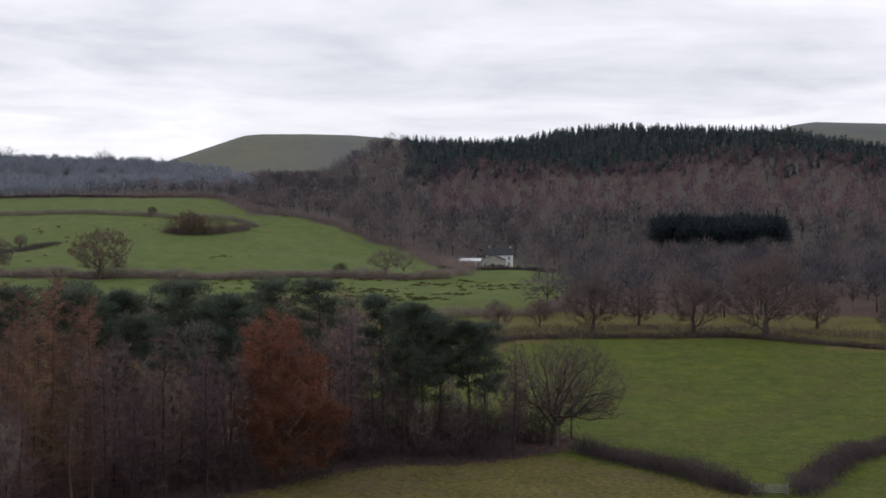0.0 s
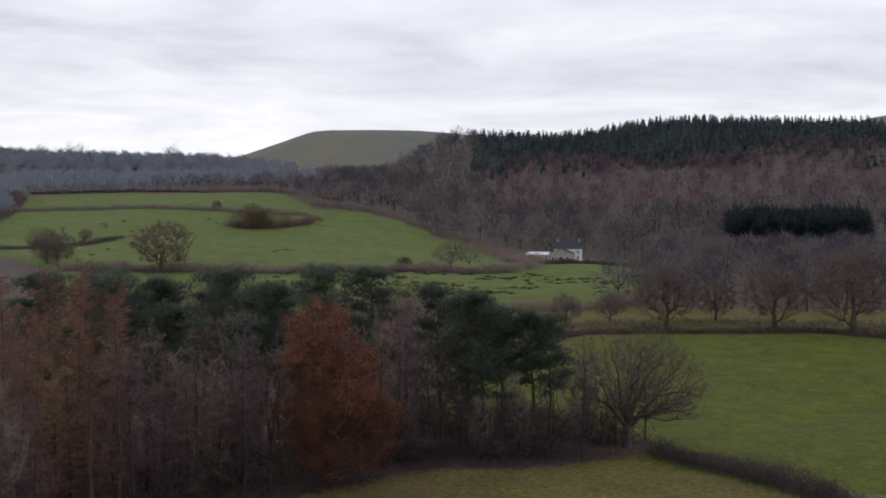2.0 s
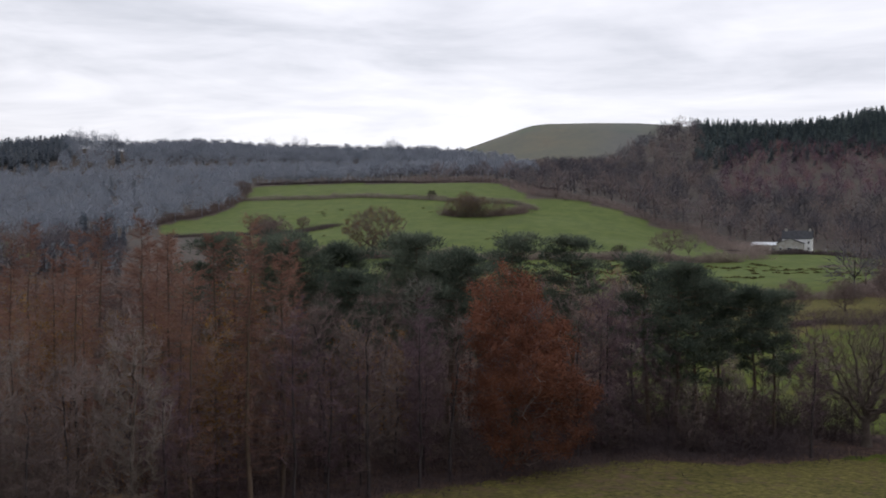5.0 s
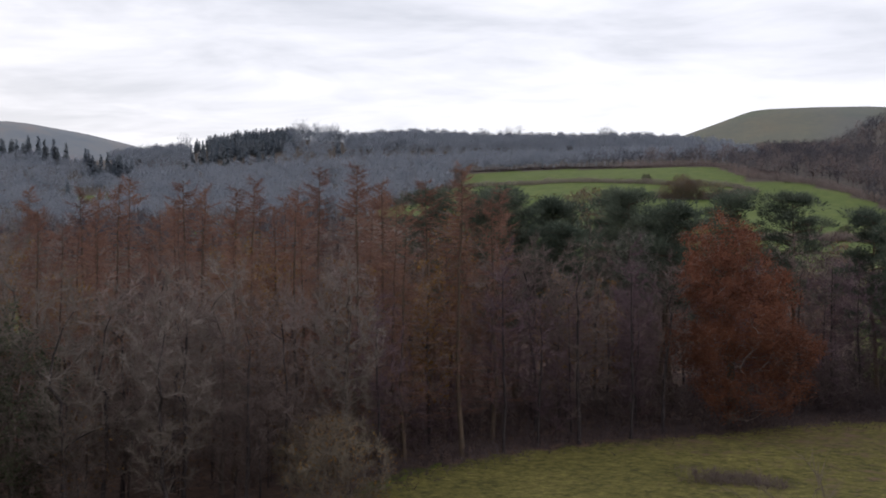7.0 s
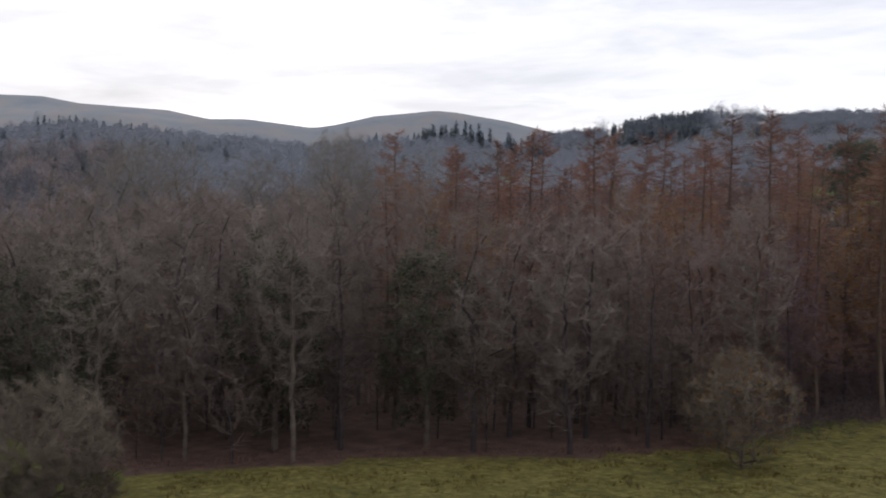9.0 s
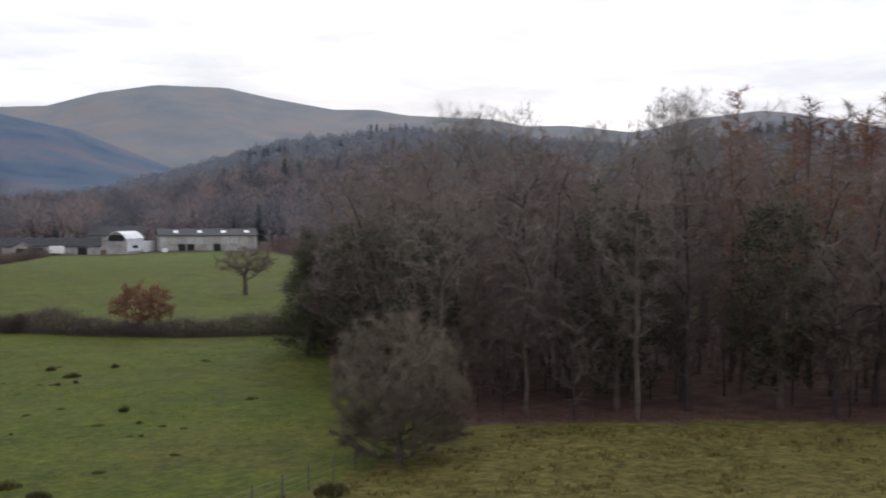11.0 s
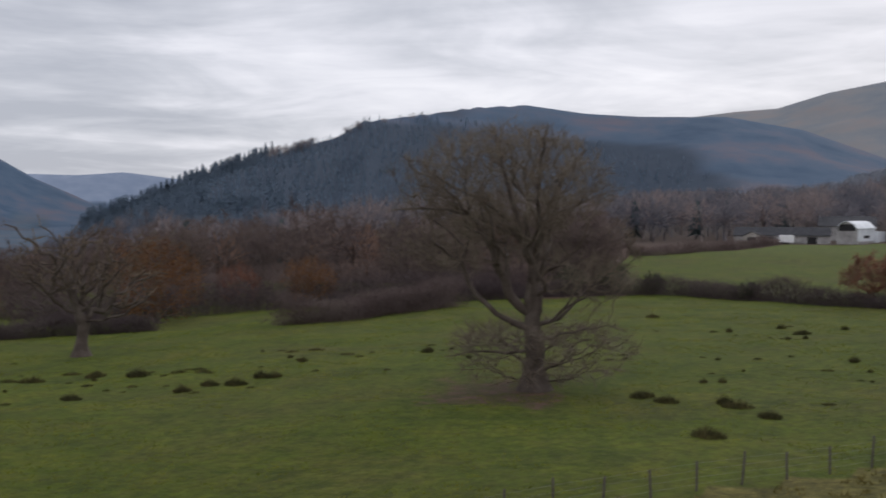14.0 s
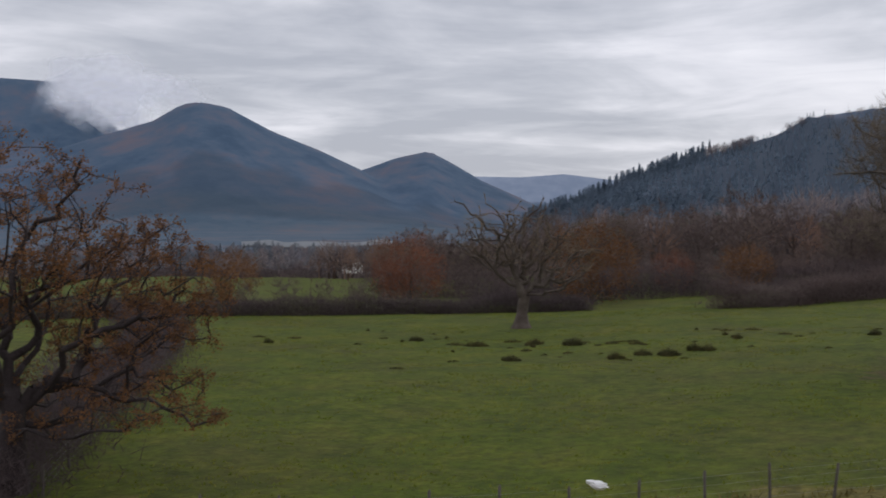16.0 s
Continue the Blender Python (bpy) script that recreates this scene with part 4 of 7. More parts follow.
plant(hazel, -46, 108, 0.85, 2.0)
for x, y, k in [(-160, 630, 1.2), (-152, 626, 1.45), (-144, 630, 1.3), (-155, 638, 1.5), (-137, 640, 1.0)]:
    plant(hazel, x, y, k, x)
thorn = broadleaf("thorn_tree", 83, "dense rounded grey thorn at the field edge", 9.0, 8.8, 0.3, 0.18, 1000, twigs=28, twig_len=0.75, twig_w=0.03, twig_mat=OAK_TWIG, lead=0.2, flare=0.2, wiggle=0.1, mains=16, crowns=[(0.7, (0, 0, 5.0), 4.5, 4.2, 3.6), (0.3, (0, 0, 2.2), 4.2, 1.5, 1.8)])
plant(thorn, -61.3, 63, 0.93, 0.5)
sheep_tree = broadleaf("oak_tree", 91, "small wind-shaped bare oak in the sheep pasture", 9.5, 12.0, 3.4, 0.42, 320, twig_mat=TWIG_DARK, twigs=10, twig_len=0.9, twig_w=0.055, wiggle=0.2, flare=0.4, lead=0.4, crowns=[(1.0, (-0.5, 0.6, 6.2), 5.6, 3.2, 2.6)])
plant(sheep_tree, -208, 101.5, 1.0, 0.4)
red_thorn = broadleaf("thorn_tree", 95, "reddish young tree standing in the hedge", 6.4, 8.0, 0.8, 0.14, 300, twigs=16, twig_len=0.6, twig_w=0.06, twig_mat=LARCH, leaves=4500, leaf_mat=RUST_LEAF, leaf_size=0.17, lead=0.35, flare=0.1)
plant(red_thorn, -150, 69, 1.0, 0.0)

ivy_bush = broadleaf("holly_bush", 97, "dark evergreen bush in the pasture hedge", 5.2, 6.0, 0.3, 0.12, 160, twigs=8, twig_len=0.5, twig_w=0.05, leaves=3500, leaf_mat=IVY, leaf_size=0.24, lead=0.3, flare=0, category="bush", group="hedge bushes")
for x, y, s in [(-173, 37, 0.9), (-172, 43, 0.6), (-171, 31, 0.8), (-160, 55, 0.5), (-192, 699, 1.0), (-56, 504, 1.1), (-6, 560, 0.5), (16, 560, 0.42), (24, 562, 0.4), (44, 556, 0.7)]:
    plant(ivy_bush, x, y, s, x)

# ---- the near wood ----
WOOD = "trees of the near wood"
bare_kinds = [broadleaf("ash_tree", 100 + i, "tall bare woodland tree with grey-brown twigs", h, w, b, 0.2, 200, twigs=16, twig_len=1.0, twig_w=0.05, twig_mat=m, bark=bk, lean=ln, group=WOOD, step=1.2, bend=0.2, lead=ld)
              for i, (h, w, b, m, bk, ln, ld) in enumerate([(21, 8, 2.5, TWIG, BARK_DARK, 0, 0.7), (22, 7, 4, TWIG_GREY, BARK, 0.02, 0.6), (19, 8, 2, TWIG_GREY, BARK_DARK, -0.02, 0.5), (21, 7.5, 1.5, TWIG, BARK_DARK, 0, 0.75)])]
dark_kinds = [broadleaf("ash_tree", 110 + i, "tall bare woodland tree with dark red-brown twigs", h, w, b, 0.2, 210, twigs=16, twig_len=1.0, twig_w=0.05, twig_mat=TWIG_DARK, bark=BARK_DARK, group=WOOD, step=1.2, bend=0.2, lead=ld) for i, (h, w, b, ld) in enumerate([(22, 8, 2.0, 0.7), (21, 7.5, 3.0, 0.6)])]
birch_kinds = [broadleaf("birch_tree", 120 + i, "slender birch with purple-brown twigs", h, 6.5, 3, 0.15, 170, twigs=18, twig_len=0.9, twig_w=0.046, twig_mat=TWIG_PURPLE, bark=BARK_DARK, group=WOOD, step=1.2, bend=0.2, lead=0.85) for i, h in enumerate((18, 20))]
gold_kinds = [broadleaf("birch_tree", 130 + i, "slender birch with the last golden leaves on its twigs", h, 6.5, 3, 0.15, 160, twigs=15, twig_len=0.8, twig_w=0.042, leaves=2200, leaf_mat=GOLD_LEAF, leaf_size=0.22, bark=BARK_DARK, group=WOOD, step=1.2, bend=0.2, lead=0.85) for i, h in enumerate((17, 20))]
larch_kinds = [larch(140 + i, "tall rusty larch with bare tiered branches", h, 9.0, WOOD) for i, h in enumerate((25.6, 24.0))]
pine_kinds = [pine(150 + i, "dark green pine with a bare lower trunk", h, w, c, WOOD, ln) for i, (h, w, c, ln) in enumerate(((24, 9.5, 0.36, 0), (22, 8.5, 0.45, 0.1), (24, 10, 0.3, -0.06)))]
yew_kind = broadleaf("yew_tree", 162, "dark yew closing the end of the wood", 14, 9, 0.2, 0.3, 260, twigs=10, twig_len=0.9, twig_w=0.05, twig_mat=IVY, leaves=22000, leaf_mat=IVY, leaf_size=0.14, group=WOOD, step=1.0, lead=0.85, leaf_drift=0.5, crowns=[(0.45, (0, 0, 4.0), 4.6, 3.6, 3.8), (0.35, (0, 0, 8.5), 3.4, 3.0, 3.6), (0.2, (0, 0, 12), 1.6, 2.4, 2.4)])
ivy_kinds = [broadleaf("ivy_clad_tree", 160, "dark ivy-clad tree at the wood's end", 17, 8, 0.8, 0.25, 220, twigs=10, twig_len=0.8, twig_w=0.05, leaves=7500, leaf_mat=IVY, leaf_size=0.25, group=WOOD, step=1.1)]
PALE_TWIG = material("pale_ash_twigs", [(0.15, 0.134, 0.118), (0.21, 0.19, 0.168), (0.27, 0.245, 0.22)], 0.3, island=0.15, fluffy=True)
pale_kinds = [broadleaf("ash_tree", 165 + i, "tall pale ash rising above the wood", h, 8.0, 13, 0.17, 420, twigs=11, twig_len=0.9, twig_w=0.018, tip=0.009, mains=8, twig_mat=PALE_TWIG, bark=BARK_PALE, group=WOOD, step=1.1, bend=0.25, lead=0.7, wiggle=0.1) for i, h in enumerate((26.4, 25.6))]
low_pale = broadleaf("ash_tree", 168, "pale-twigged ash leaning out of the wood's edge", 18, 8.5, 4, 0.2, 300, twigs=13, twig_len=0.9, twig_w=0.035, twig_mat=TWIG_GREY, bark=BARK, group=WOOD, step=1.0, bend=0.2, lead=0.5, wiggle=0.12)
beech = broadleaf("beech_tree", 171, "large copper-leaved beech at the edge of the wood", 23.5, 15.5, 1.0, 0.5, 800, twigs=3, twig_len=0.6, twig_w=0.045, leaves=70000, leaf_mat=RUST_LEAF, leaf_size=0.19, lead=0.6, group=WOOD, leaf_drift=0.42,
                  crowns=[(0.16, (-0.6, 0, 18.4), 4.6, 4.0, 3.4), (0.14, (-3.4, -1.5, 15.0), 3.8, 3.2, 2.8), (0.14, (2.8, -2.0, 14.2), 3.8, 3.0, 2.8), (0.14, (-4.6, -2.5, 9.4), 4.0, 3.0, 3.2), (0.16, (4.4, -2.5, 8.6), 4.4, 3.0, 3.4), (0.14, (0, -4.4, 11.0), 4.0, 3.0, 3.0), (0.12, (0, -3.5, 4.6), 6.0, 2.8, 3.2)])
plant(beech, -25.5, 158, 1.0, 0.7)

SPECIAL = [  # pines and other marked trees: kind, place, scale
    (pine_kinds[0], -9, 178, 1.0), (pine_kinds[1], -0.5, 182, 0.95), (pine_kinds[2], -13, 184, 1.02), (pine_kinds[1], -5, 186, 0.98), (pine_kinds[0], 2.5, 186, 0.85),
    (pine_kinds[2], -33, 188, 1.13), (pine_kinds[0], -42, 176, 1.15), (pine_kinds[1], -50, 170, 1.19), (pine_kinds[2], -58, 166, 1.13), (pine_kinds[0], -63, 160, 1.13), (pine_kinds[1], -46, 160, 1.04),
    (pine_kinds[0], -24, 190, 1.13), (pine_kinds[1], -35, 170, 1.16),
    (pine_kinds[1], -39, 180, 1.13), (pine_kinds[0], -47, 184, 1.13), (pine_kinds[2], -52, 162, 1.11), (pine_kinds[2], -6.5, 181, 0.96),
    (pale_kinds[0], -38, 163, 0.83), (gold_kinds[1], -54, 148, 1.2), (gold_kinds[0], -63, 138, 1.1), (gold_kinds[0], -42, 150, 1.0), (gold_kinds[1], -72, 132, 1.1), (gold_kinds[0], -38, 154, 0.95),
    (birch_kinds[1], -18, 178, 1.0), (birch_kinds[0], -14, 174, 1.0), (birch_kinds[1], -20, 186, 1.02), (birch_kinds[0], -36, 158, 0.95), (birch_kinds[0], -10, 176, 0.8), (birch_kinds[1], 1, 180, 0.6), (birch_kinds[0], 7, 184, 0.6),
    (ivy_kinds[0], -96, 80, 0.9), (ivy_kinds[0], -108, 83, 0.95), (ivy_kinds[0], -118, 85, 0.9), (ivy_kinds[0], -88, 79, 0.9), (ivy_kinds[0], -102, 88, 1.0), (ivy_kinds[0], -126, 88, 0.8),
    (yew_kind, -123, 82, 0.9), (yew_kind, -116, 78.5, 0.85), (yew_kind, -129, 88, 0.9),
    (ivy_kinds[0], -69, 84, 0.95), (ivy_kinds[0], -62, 93, 0.95), (low_pale, -75, 73, 1.0), (low_pale, -70, 77, 0.85), (ivy_kinds[0], -92, 75, 0.85), (ivy_kinds[0], -100, 77, 0.8), (ivy_kinds[0], -112, 80, 0.85), (ivy_kinds[0], -81, 74, 0.8), (bare_kinds[1], -72, 92, 1.0), (bare_kinds[3], -78, 85, 1.0),
    (pale_kinds[0], -105, 90, 1.0), (pale_kinds[1], -101, 92, 1.0), (pale_kinds[0], -108, 94, 1.0), (pale_kinds[1], -112, 96, 1.02), (pale_kinds[0], -97, 93, 0.97), (pale_kinds[1], -84, 101, 1.0), (pale_kinds[0], -88, 105, 1.0), (pale_kinds[1], -80, 101, 0.98), (pale_kinds[0], -92, 108, 1.0), (pale_kinds[1], -94, 99, 0.93), (pale_kinds[0], -90, 97, 0.9), (pale_kinds[1], -74, 104, 0.92),
    (bare_kinds[2], 8, 190, 0.6), (bare_kinds[0], -3, 192, 0.55), (bare_kinds[1], 3, 194, 0.55), (bare_kinds[2], -10, 194, 0.6), (bare_kinds[0], -17, 196, 0.6), (bare_kinds[3], 12, 188, 0.5), (bare_kinds[3], -2, 178, 0.5), (bare_kinds[0], -7, 174, 0.45),
]
for kind, x, y, s in SPECIAL:
    plant(kind, x, y, s, R.random() * 6.28)

taken = [(x, y) for _, x, y, _ in SPECIAL] + [(-27, 158), (14, 184)]
count = 0
for _ in range(6000):
    x, y = R.uniform(-150, 20), R.uniform(66, 206)
    if not inside(np.array([x]), np.array([y]), NEAR_WOOD)[0]:
        continue
    a, d = polar(x, y)
    if any((x - p) ** 2 + (y - q) ** 2 < (4.0 if d < 130 else 5.6) ** 2 for p, q in taken):
        continue
    if math.hypot(x + 27, y - 158) < 9 or (x > -14 and R.random() < 0.55):
        continue
    taken.append((x, y))
    pick = R.random()
    if a > 60:
        kind = R.choice(bare_kinds) if pick < 0.88 else R.choice(birch_kinds + gold_kinds)
    elif a > 22:
        kind = R.choice(larch_kinds) if (pick < 0.62 and d > 96 and a < 49) else R.choice(bare_kinds if a > 38 else dark_kinds + bare_kinds[:2]) if pick < 0.84 else R.choice(gold_kinds if d > 108 else birch_kinds + dark_kinds)
    else:
        kind = R.choice(birch_kinds) if pick < 0.5 else R.choice(gold_kinds) if pick < 0.58 else R.choice(dark_kinds)
    s = R.uniform(0.88, 1.12)
    if a < 22:
        s *= 0.9
    elif a > 56:
        s *= 0.98
    elif kind in larch_kinds:
        s *= 0.9 if d < 112 or a > 46 else 1.08 if a < 33 else 1.02
        s = min(s, 1.1)
    elif a > 26:
        s *= 1.0 if d > 110 else 0.9
    plant(kind, x, y, s, R.random() * 6.28)
    count += 1
    if count > 330:
        break


# ---- undergrowth, hedges ----
UNDER = "saplings under the wood"
sapling_kinds = [broadleaf("sapling", 180 + i, "bushy bare sapling under the trees", h, w, 0.3, 0.06, 76, twigs=12, twig_len=0.8, twig_w=0.05, twig_mat=m, flare=0, lead=0.4, step=1.2, group=UNDER, category="sapling") for i, (h, w, m) in enumerate([(7, 5, HEDGE), (9, 5, TWIG_PURPLE), (6, 5.5, HEDGE)])]
understorey_kinds = [broadleaf("sapling", 190 + i, lb, h, w, 1.4, 0.08, 120, twigs=13, twig_len=0.9, twig_w=0.04, twig_mat=m, bark=BARK_DARK, leaves=n, leaf_mat=GOLD_LEAF, leaf_size=0.16, flare=0, lead=0.5, step=1.1, group=UNDER, category="sapling") for i, (lb, h, w, m, n) in enumerate([("tall brown-twigged sapling under the trees", 10, 6.5, TWIG, 0), ("spreading grey-brown sapling in the wood's edge", 9, 7, TWIG_DARK, 0), ("young tree with a few last yellow leaves", 11, 6.5, TWIG_DARK, 420)])]
EDGE = [(8, 178), (0, 174), (-13, 170), (-28, 153), (-41, 137), (-46, 123), (-47, 110), (-52, 99), (-60, 90), (-66, 80), (-72, 73), (-90, 73), (-110, 79), (-134, 87)]
for (x0, y0), (x1, y1) in zip(EDGE, EDGE[1:]):
    n = max(2, int(math.hypot(x1 - x0, y1 - y0) / 3.4))
    for k in range(n):
        f = (k + R.random()) / n
        inx, iny = (y1 - y0), -(x1 - x0)
        ln = math.hypot(inx, iny)
        off = R.uniform(1, 9)
        if y0 < 125 and x0 > -88:
            off += 4
            plant(R.choice(understorey_kinds), x0 + (x1 - x0) * f + off * inx / ln, y0 + (y1 - y0) * f + off * iny / ln, R.uniform(0.7, 1.15), R.random() * 6.28)
            continue
        plant(R.choice(sapling_kinds), x0 + (x1 - x0) * f + off * inx / ln, y0 + (y1 - y0) * f + off * iny / ln, R.uniform(0.6, 1.1), R.random() * 6.28)


for _ in range(170):
    x, y = R.uniform(-130, 0), R.uniform(72, 200)
    if inside(np.array([x]), np.array([y]), NEAR_WOOD)[0]:
        plant(R.choice(sapling_kinds if y > 125 else understorey_kinds), x, y, R.uniform(0.7, 1.2), R.random() * 6.28)


UNDERGROWTH = [[(4, 180), (-14, 176), (-32, 160), (-46, 142), (-53, 124), (-55, 112)], [(4, 190), (-20, 188), (-42, 168), (-58, 148), (-64, 124)]]


def hedge_mesh(rng, line, height, depth, per_metre, width=0.05, length=1.0):
    line = np.array(line, float)
    step = np.linalg.norm(np.diff(line, axis=0), axis=1)
    along = np.concatenate([[0], np.cumsum(step)])
    n = int(along[-1] * per_metre * 0.86)
    t = rng.random(n) * along[-1]
    x, y = np.interp(t, along, line[:, 0]) + rng.normal(size=n) * depth * 0.4, np.interp(t, along, line[:, 1]) + rng.normal(size=n) * depth * 0.4
    tall = height * (1 + 0.34 * value_noise(t / 7, t * 0) + 0.2 * value_noise(t / 2.3, t * 0 + 9))
    z = land(x, y)[0]
    f = rng.random(n) ** 1.3
    base = np.stack([x, y, z - 0.1 + f * tall * 0.75], 1)
    way = rng.normal(size=(n, 3)) * 0.75 + np.array([0, 0, 0.7])
    long = np.minimum(length * (0.5 + rng.random(n)), tall * (1.02 - f * 0.75) + 0.1)
    m = int(along[-1] * 1.6)
    t = rng.random(m) * along[-1]
    sx, sy = np.interp(t, along, line[:, 0]), np.interp(t, along, line[:, 1])
    sz = land(sx, sy)[0]
    stems = [(a, b, c - 0.2, a + rng.normal() * 0.2, b + rng.normal() * 0.2, c + height * 0.7, 0.06, 0.02) for a, b, c in zip(sx, sy, sz)]
    return merged(blades(rng, base, way, long, np.full(n, width)), tubes(stems, 3))


def hedge(seed, label, line, height, depth, per_metre, width=0.05, length=1.0, mat=HEDGE, name="hedge"):
    ob = new(name, tri_mesh(name, *hedge_mesh(np.random.default_rng(seed), line, height, depth, per_metre, width, length), mat))
    return tagged(ob, label, "hedge", "field hedges", "stuff")


hedge(1, "bare brown hawthorn hedge across the pasture", [(-140, 3), (-157, 11), (-168, 26), (-173, 37), (-169, 48), (-151, 63), (-142, 75), (-137, 87)], 3.0, 2.2, 560, 0.04, 0.9, mat=DARK_HEDGE)
hedge(2, "dark brown hedge along the foot of the pasture", [(-80, -86), (-96, -68), (-107, -56), (-111, -48), (-121, -38), (-130, -29), (-133, -18)], 2.5, 2.0, 520, 0.05, 0.9, mat=DARK_HEDGE)
hedge(3, "bushy brown hedge beside the field gate", [(-132, -2), (-136, 5), (-141, 8), (-152, 16)], 3.8, 3.0, 500, 0.06, 1.1)
hedge(4, "tall overgrown hedge beside a fence", [(-21, 4), (-29, 0), (-37, -5.5), (-44, -10.5), (-53, -17.5), (-62, -24), (-84, -42), (-100, -63)], 3.4, 3.4, 480, 0.035, 0.8, mat=DARK_HEDGE)
hedge(5, "trimmed brown hedge round the green field", [(17, 181), (26, 168), (33, 156), (36, 151)], 2.6, 3.2, 420, 0.06, 0.9, mat=DARK_HEDGE)
hedge(6, "trimmed brown hedge beyond the gate", [(42, 150), (50, 165), (58, 176), (70, 188), (110, 205), (170, 215)], 2.9, 3.0, 300, 0.07, 0.9, mat=DARK_HEDGE)
hedge(7, "tall brown hedge along the top of the green field", [(6, 300), (12, 307), (30, 309), (69, 306), (101, 288), (160, 265), (220, 240)], 1.9, 2.2, 150, 0.08, 1.0, mat=DARK_HEDGE)
hedge(8, "tall brown hedge between two hill fields", [(-200, 487), (-112, 488), (-57, 500), (-8, 511)], 4.4, 3.4, 190, 0.12, 1.5, mat=TWIG)
hedge(62, "bushy grey-brown thicket in the middle of the hill pasture", [(-168, 636), (-156, 628), (-142, 632), (-132, 652), (-128, 668)], 4.5, 5.0, 120, 0.14, 1.7, mat=TWIG_DARK, name="thicket")
hedge(58, "dark garden hedge before the white house", [(-14, 548), (8, 549), (28, 553), (46, 546)], 2.2, 3.0, 190, 0.12, 1.0, mat=DARK_HEDGE)
hedge(59, "dark brambly bank running down the hill pasture", [(-284, 548), (-266, 556), (-240, 565), (-224, 580), (-216, 603)], 2.0, 7.0, 130, 0.13, 1.2, mat=DARK_HEDGE, name="bramble")
hedge(60, "dark wall and scrub along the top of the hill pasture", [(-374, 844), (-259, 842), (-167, 806), (-128, 770)], 2.4, 3.0, 60, 0.2, 1.4, mat=DARK_HEDGE)
hedge(63, "dark scrub along the foot of the ridge wood", [(-356, 780), (-333, 713), (-322, 662), (-329, 606)], 5.0, 7.0, 110, 0.15, 1.8, mat=TWIG_DARK, name="thicket")
hedge(9, "low hedge across the hill pasture", [(-338, 742), (-300, 736), (-237, 713), (-178, 690), (-140, 694), (-124, 676)], 3.4, 4.0, 80, 0.14, 1.6, mat=TWIG_GREY)
hedge(10, "dark hedge bounding the rushy field", [(-160, 349), (-22, 346), (23, 358), (40, 425)], 3.0, 4.0, 110, 0.12, 1.4, mat=TWIG)
hedge(11, "bramble and bracken along the wood's front edge", [(12, 180), (0, 173), (-13, 169), (-28, 152), (-41, 136), (-46, 122), (-47, 112)], 1.2, 5.0, 120, 0.06, 0.7, mat=DARK_HEDGE, name="bramble")
hedge(61, "low brambles and leaf litter at the wood's open edge", [(-47, 110), (-51, 99), (-59, 90), (-66, 80), (-72, 72)], 0.6, 4.0, 60, 0.05, 0.5, mat=LARCH, name="bramble")

for i, line in enumerate(UNDERGROWTH):
    hedge(40 + i, "tangled brambles and bracken on the wood's floor", line, 1.9, 11.0, 130, 0.08, 0.9, mat=DARK_HEDGE, name="bramble")
hedge(44, "dark leafless thicket under the pines", [(5, 179), (-2, 177), (-14, 175), (-24, 168)], 3.2, 4.0, 420, 0.07, 1.0, mat=DARK_HEDGE, name="thicket")
hedge(45, "tall dark thicket behind the pines", [(14, 190), (0, 191), (-18, 196), (-34, 196)], 7.0, 6.0, 420, 0.09, 1.3, mat=DARK_HEDGE, name="thicket")
hedge(54, "ragged scrub along the wood's edge by the hill pasture", [(-4, 516), (-2, 563), (-32, 666), (-60, 692), (-92, 720), (-136, 734), (-163, 798), (-255, 843)], 5.0, 9.0, 60, 0.16, 1.8, mat=TWIG)
hedge(55, "brown scrub along the far side of the sheep pasture", [(-402, 186), (-384, 172), (-350, 168), (-300, 161), (-250, 154), (-200, 130)], 4.0, 6.0, 90, 0.13, 1.6)
hedge(50, "scrubby hedge along the top of the sheep pasture", [(-300, 44), (-314, 58), (-336, 70), (-362, 84), (-378, 92)], 3.2, 3.0, 90, 0.12, 1.5)

hedge(51, "brown scrub behind the top of the green field", [(4, 316), (40, 322), (75, 318), (110, 302), (170, 276)], 2.4, 8.0, 46, 0.1, 1.4)

# ---- distant woods ----
def far_bare(rng, height=13.0, width=10.5, n=120, thick=0.17):
    """A far winter tree: trunk, a few limbs, and fine twigs that fill its rounded crown and fray its outline."""
    limbs = [(0, 0, -1, 0, 0, height * 0.55, 0.26, 0.14)]
    for k in range(4):
        a = 1.57 * k + rng.random()
        limbs.append((0, 0, height * 0.3, math.cos(a) * width * 0.3, math.sin(a) * width * 0.3, height * 0.7, 0.13, 0.05))
    size, mid = np.array([width / 2, width / 2, height * 0.46]), np.array([0, 0, height * 0.5])
    dirs = unit(rng.normal(size=(n, 3)))
    dirs[:, 2] = np.abs(dirs[:, 2]) * 1.65 - 0.75
    lump = 1 + 0.22 * value_noise(dirs[:, 0] * 2.3 + 40 * rng.random(), dirs[:, 1] * 2.3 + dirs[:, 2] * 2)[:, None]
    base = mid + dirs * size * lump * (0.35 + 0.5 * rng.random((n, 1)))
    return merged(tubes(limbs, 3), blades(rng, base, dirs * np.array([1, 1, 0.8]) + rng.normal(size=(n, 3)) * 0.35 + np.array([0, 0, 0.5]), 1.4 + 1.2 * rng.random(n), thick * (1 + rng.random(n))))


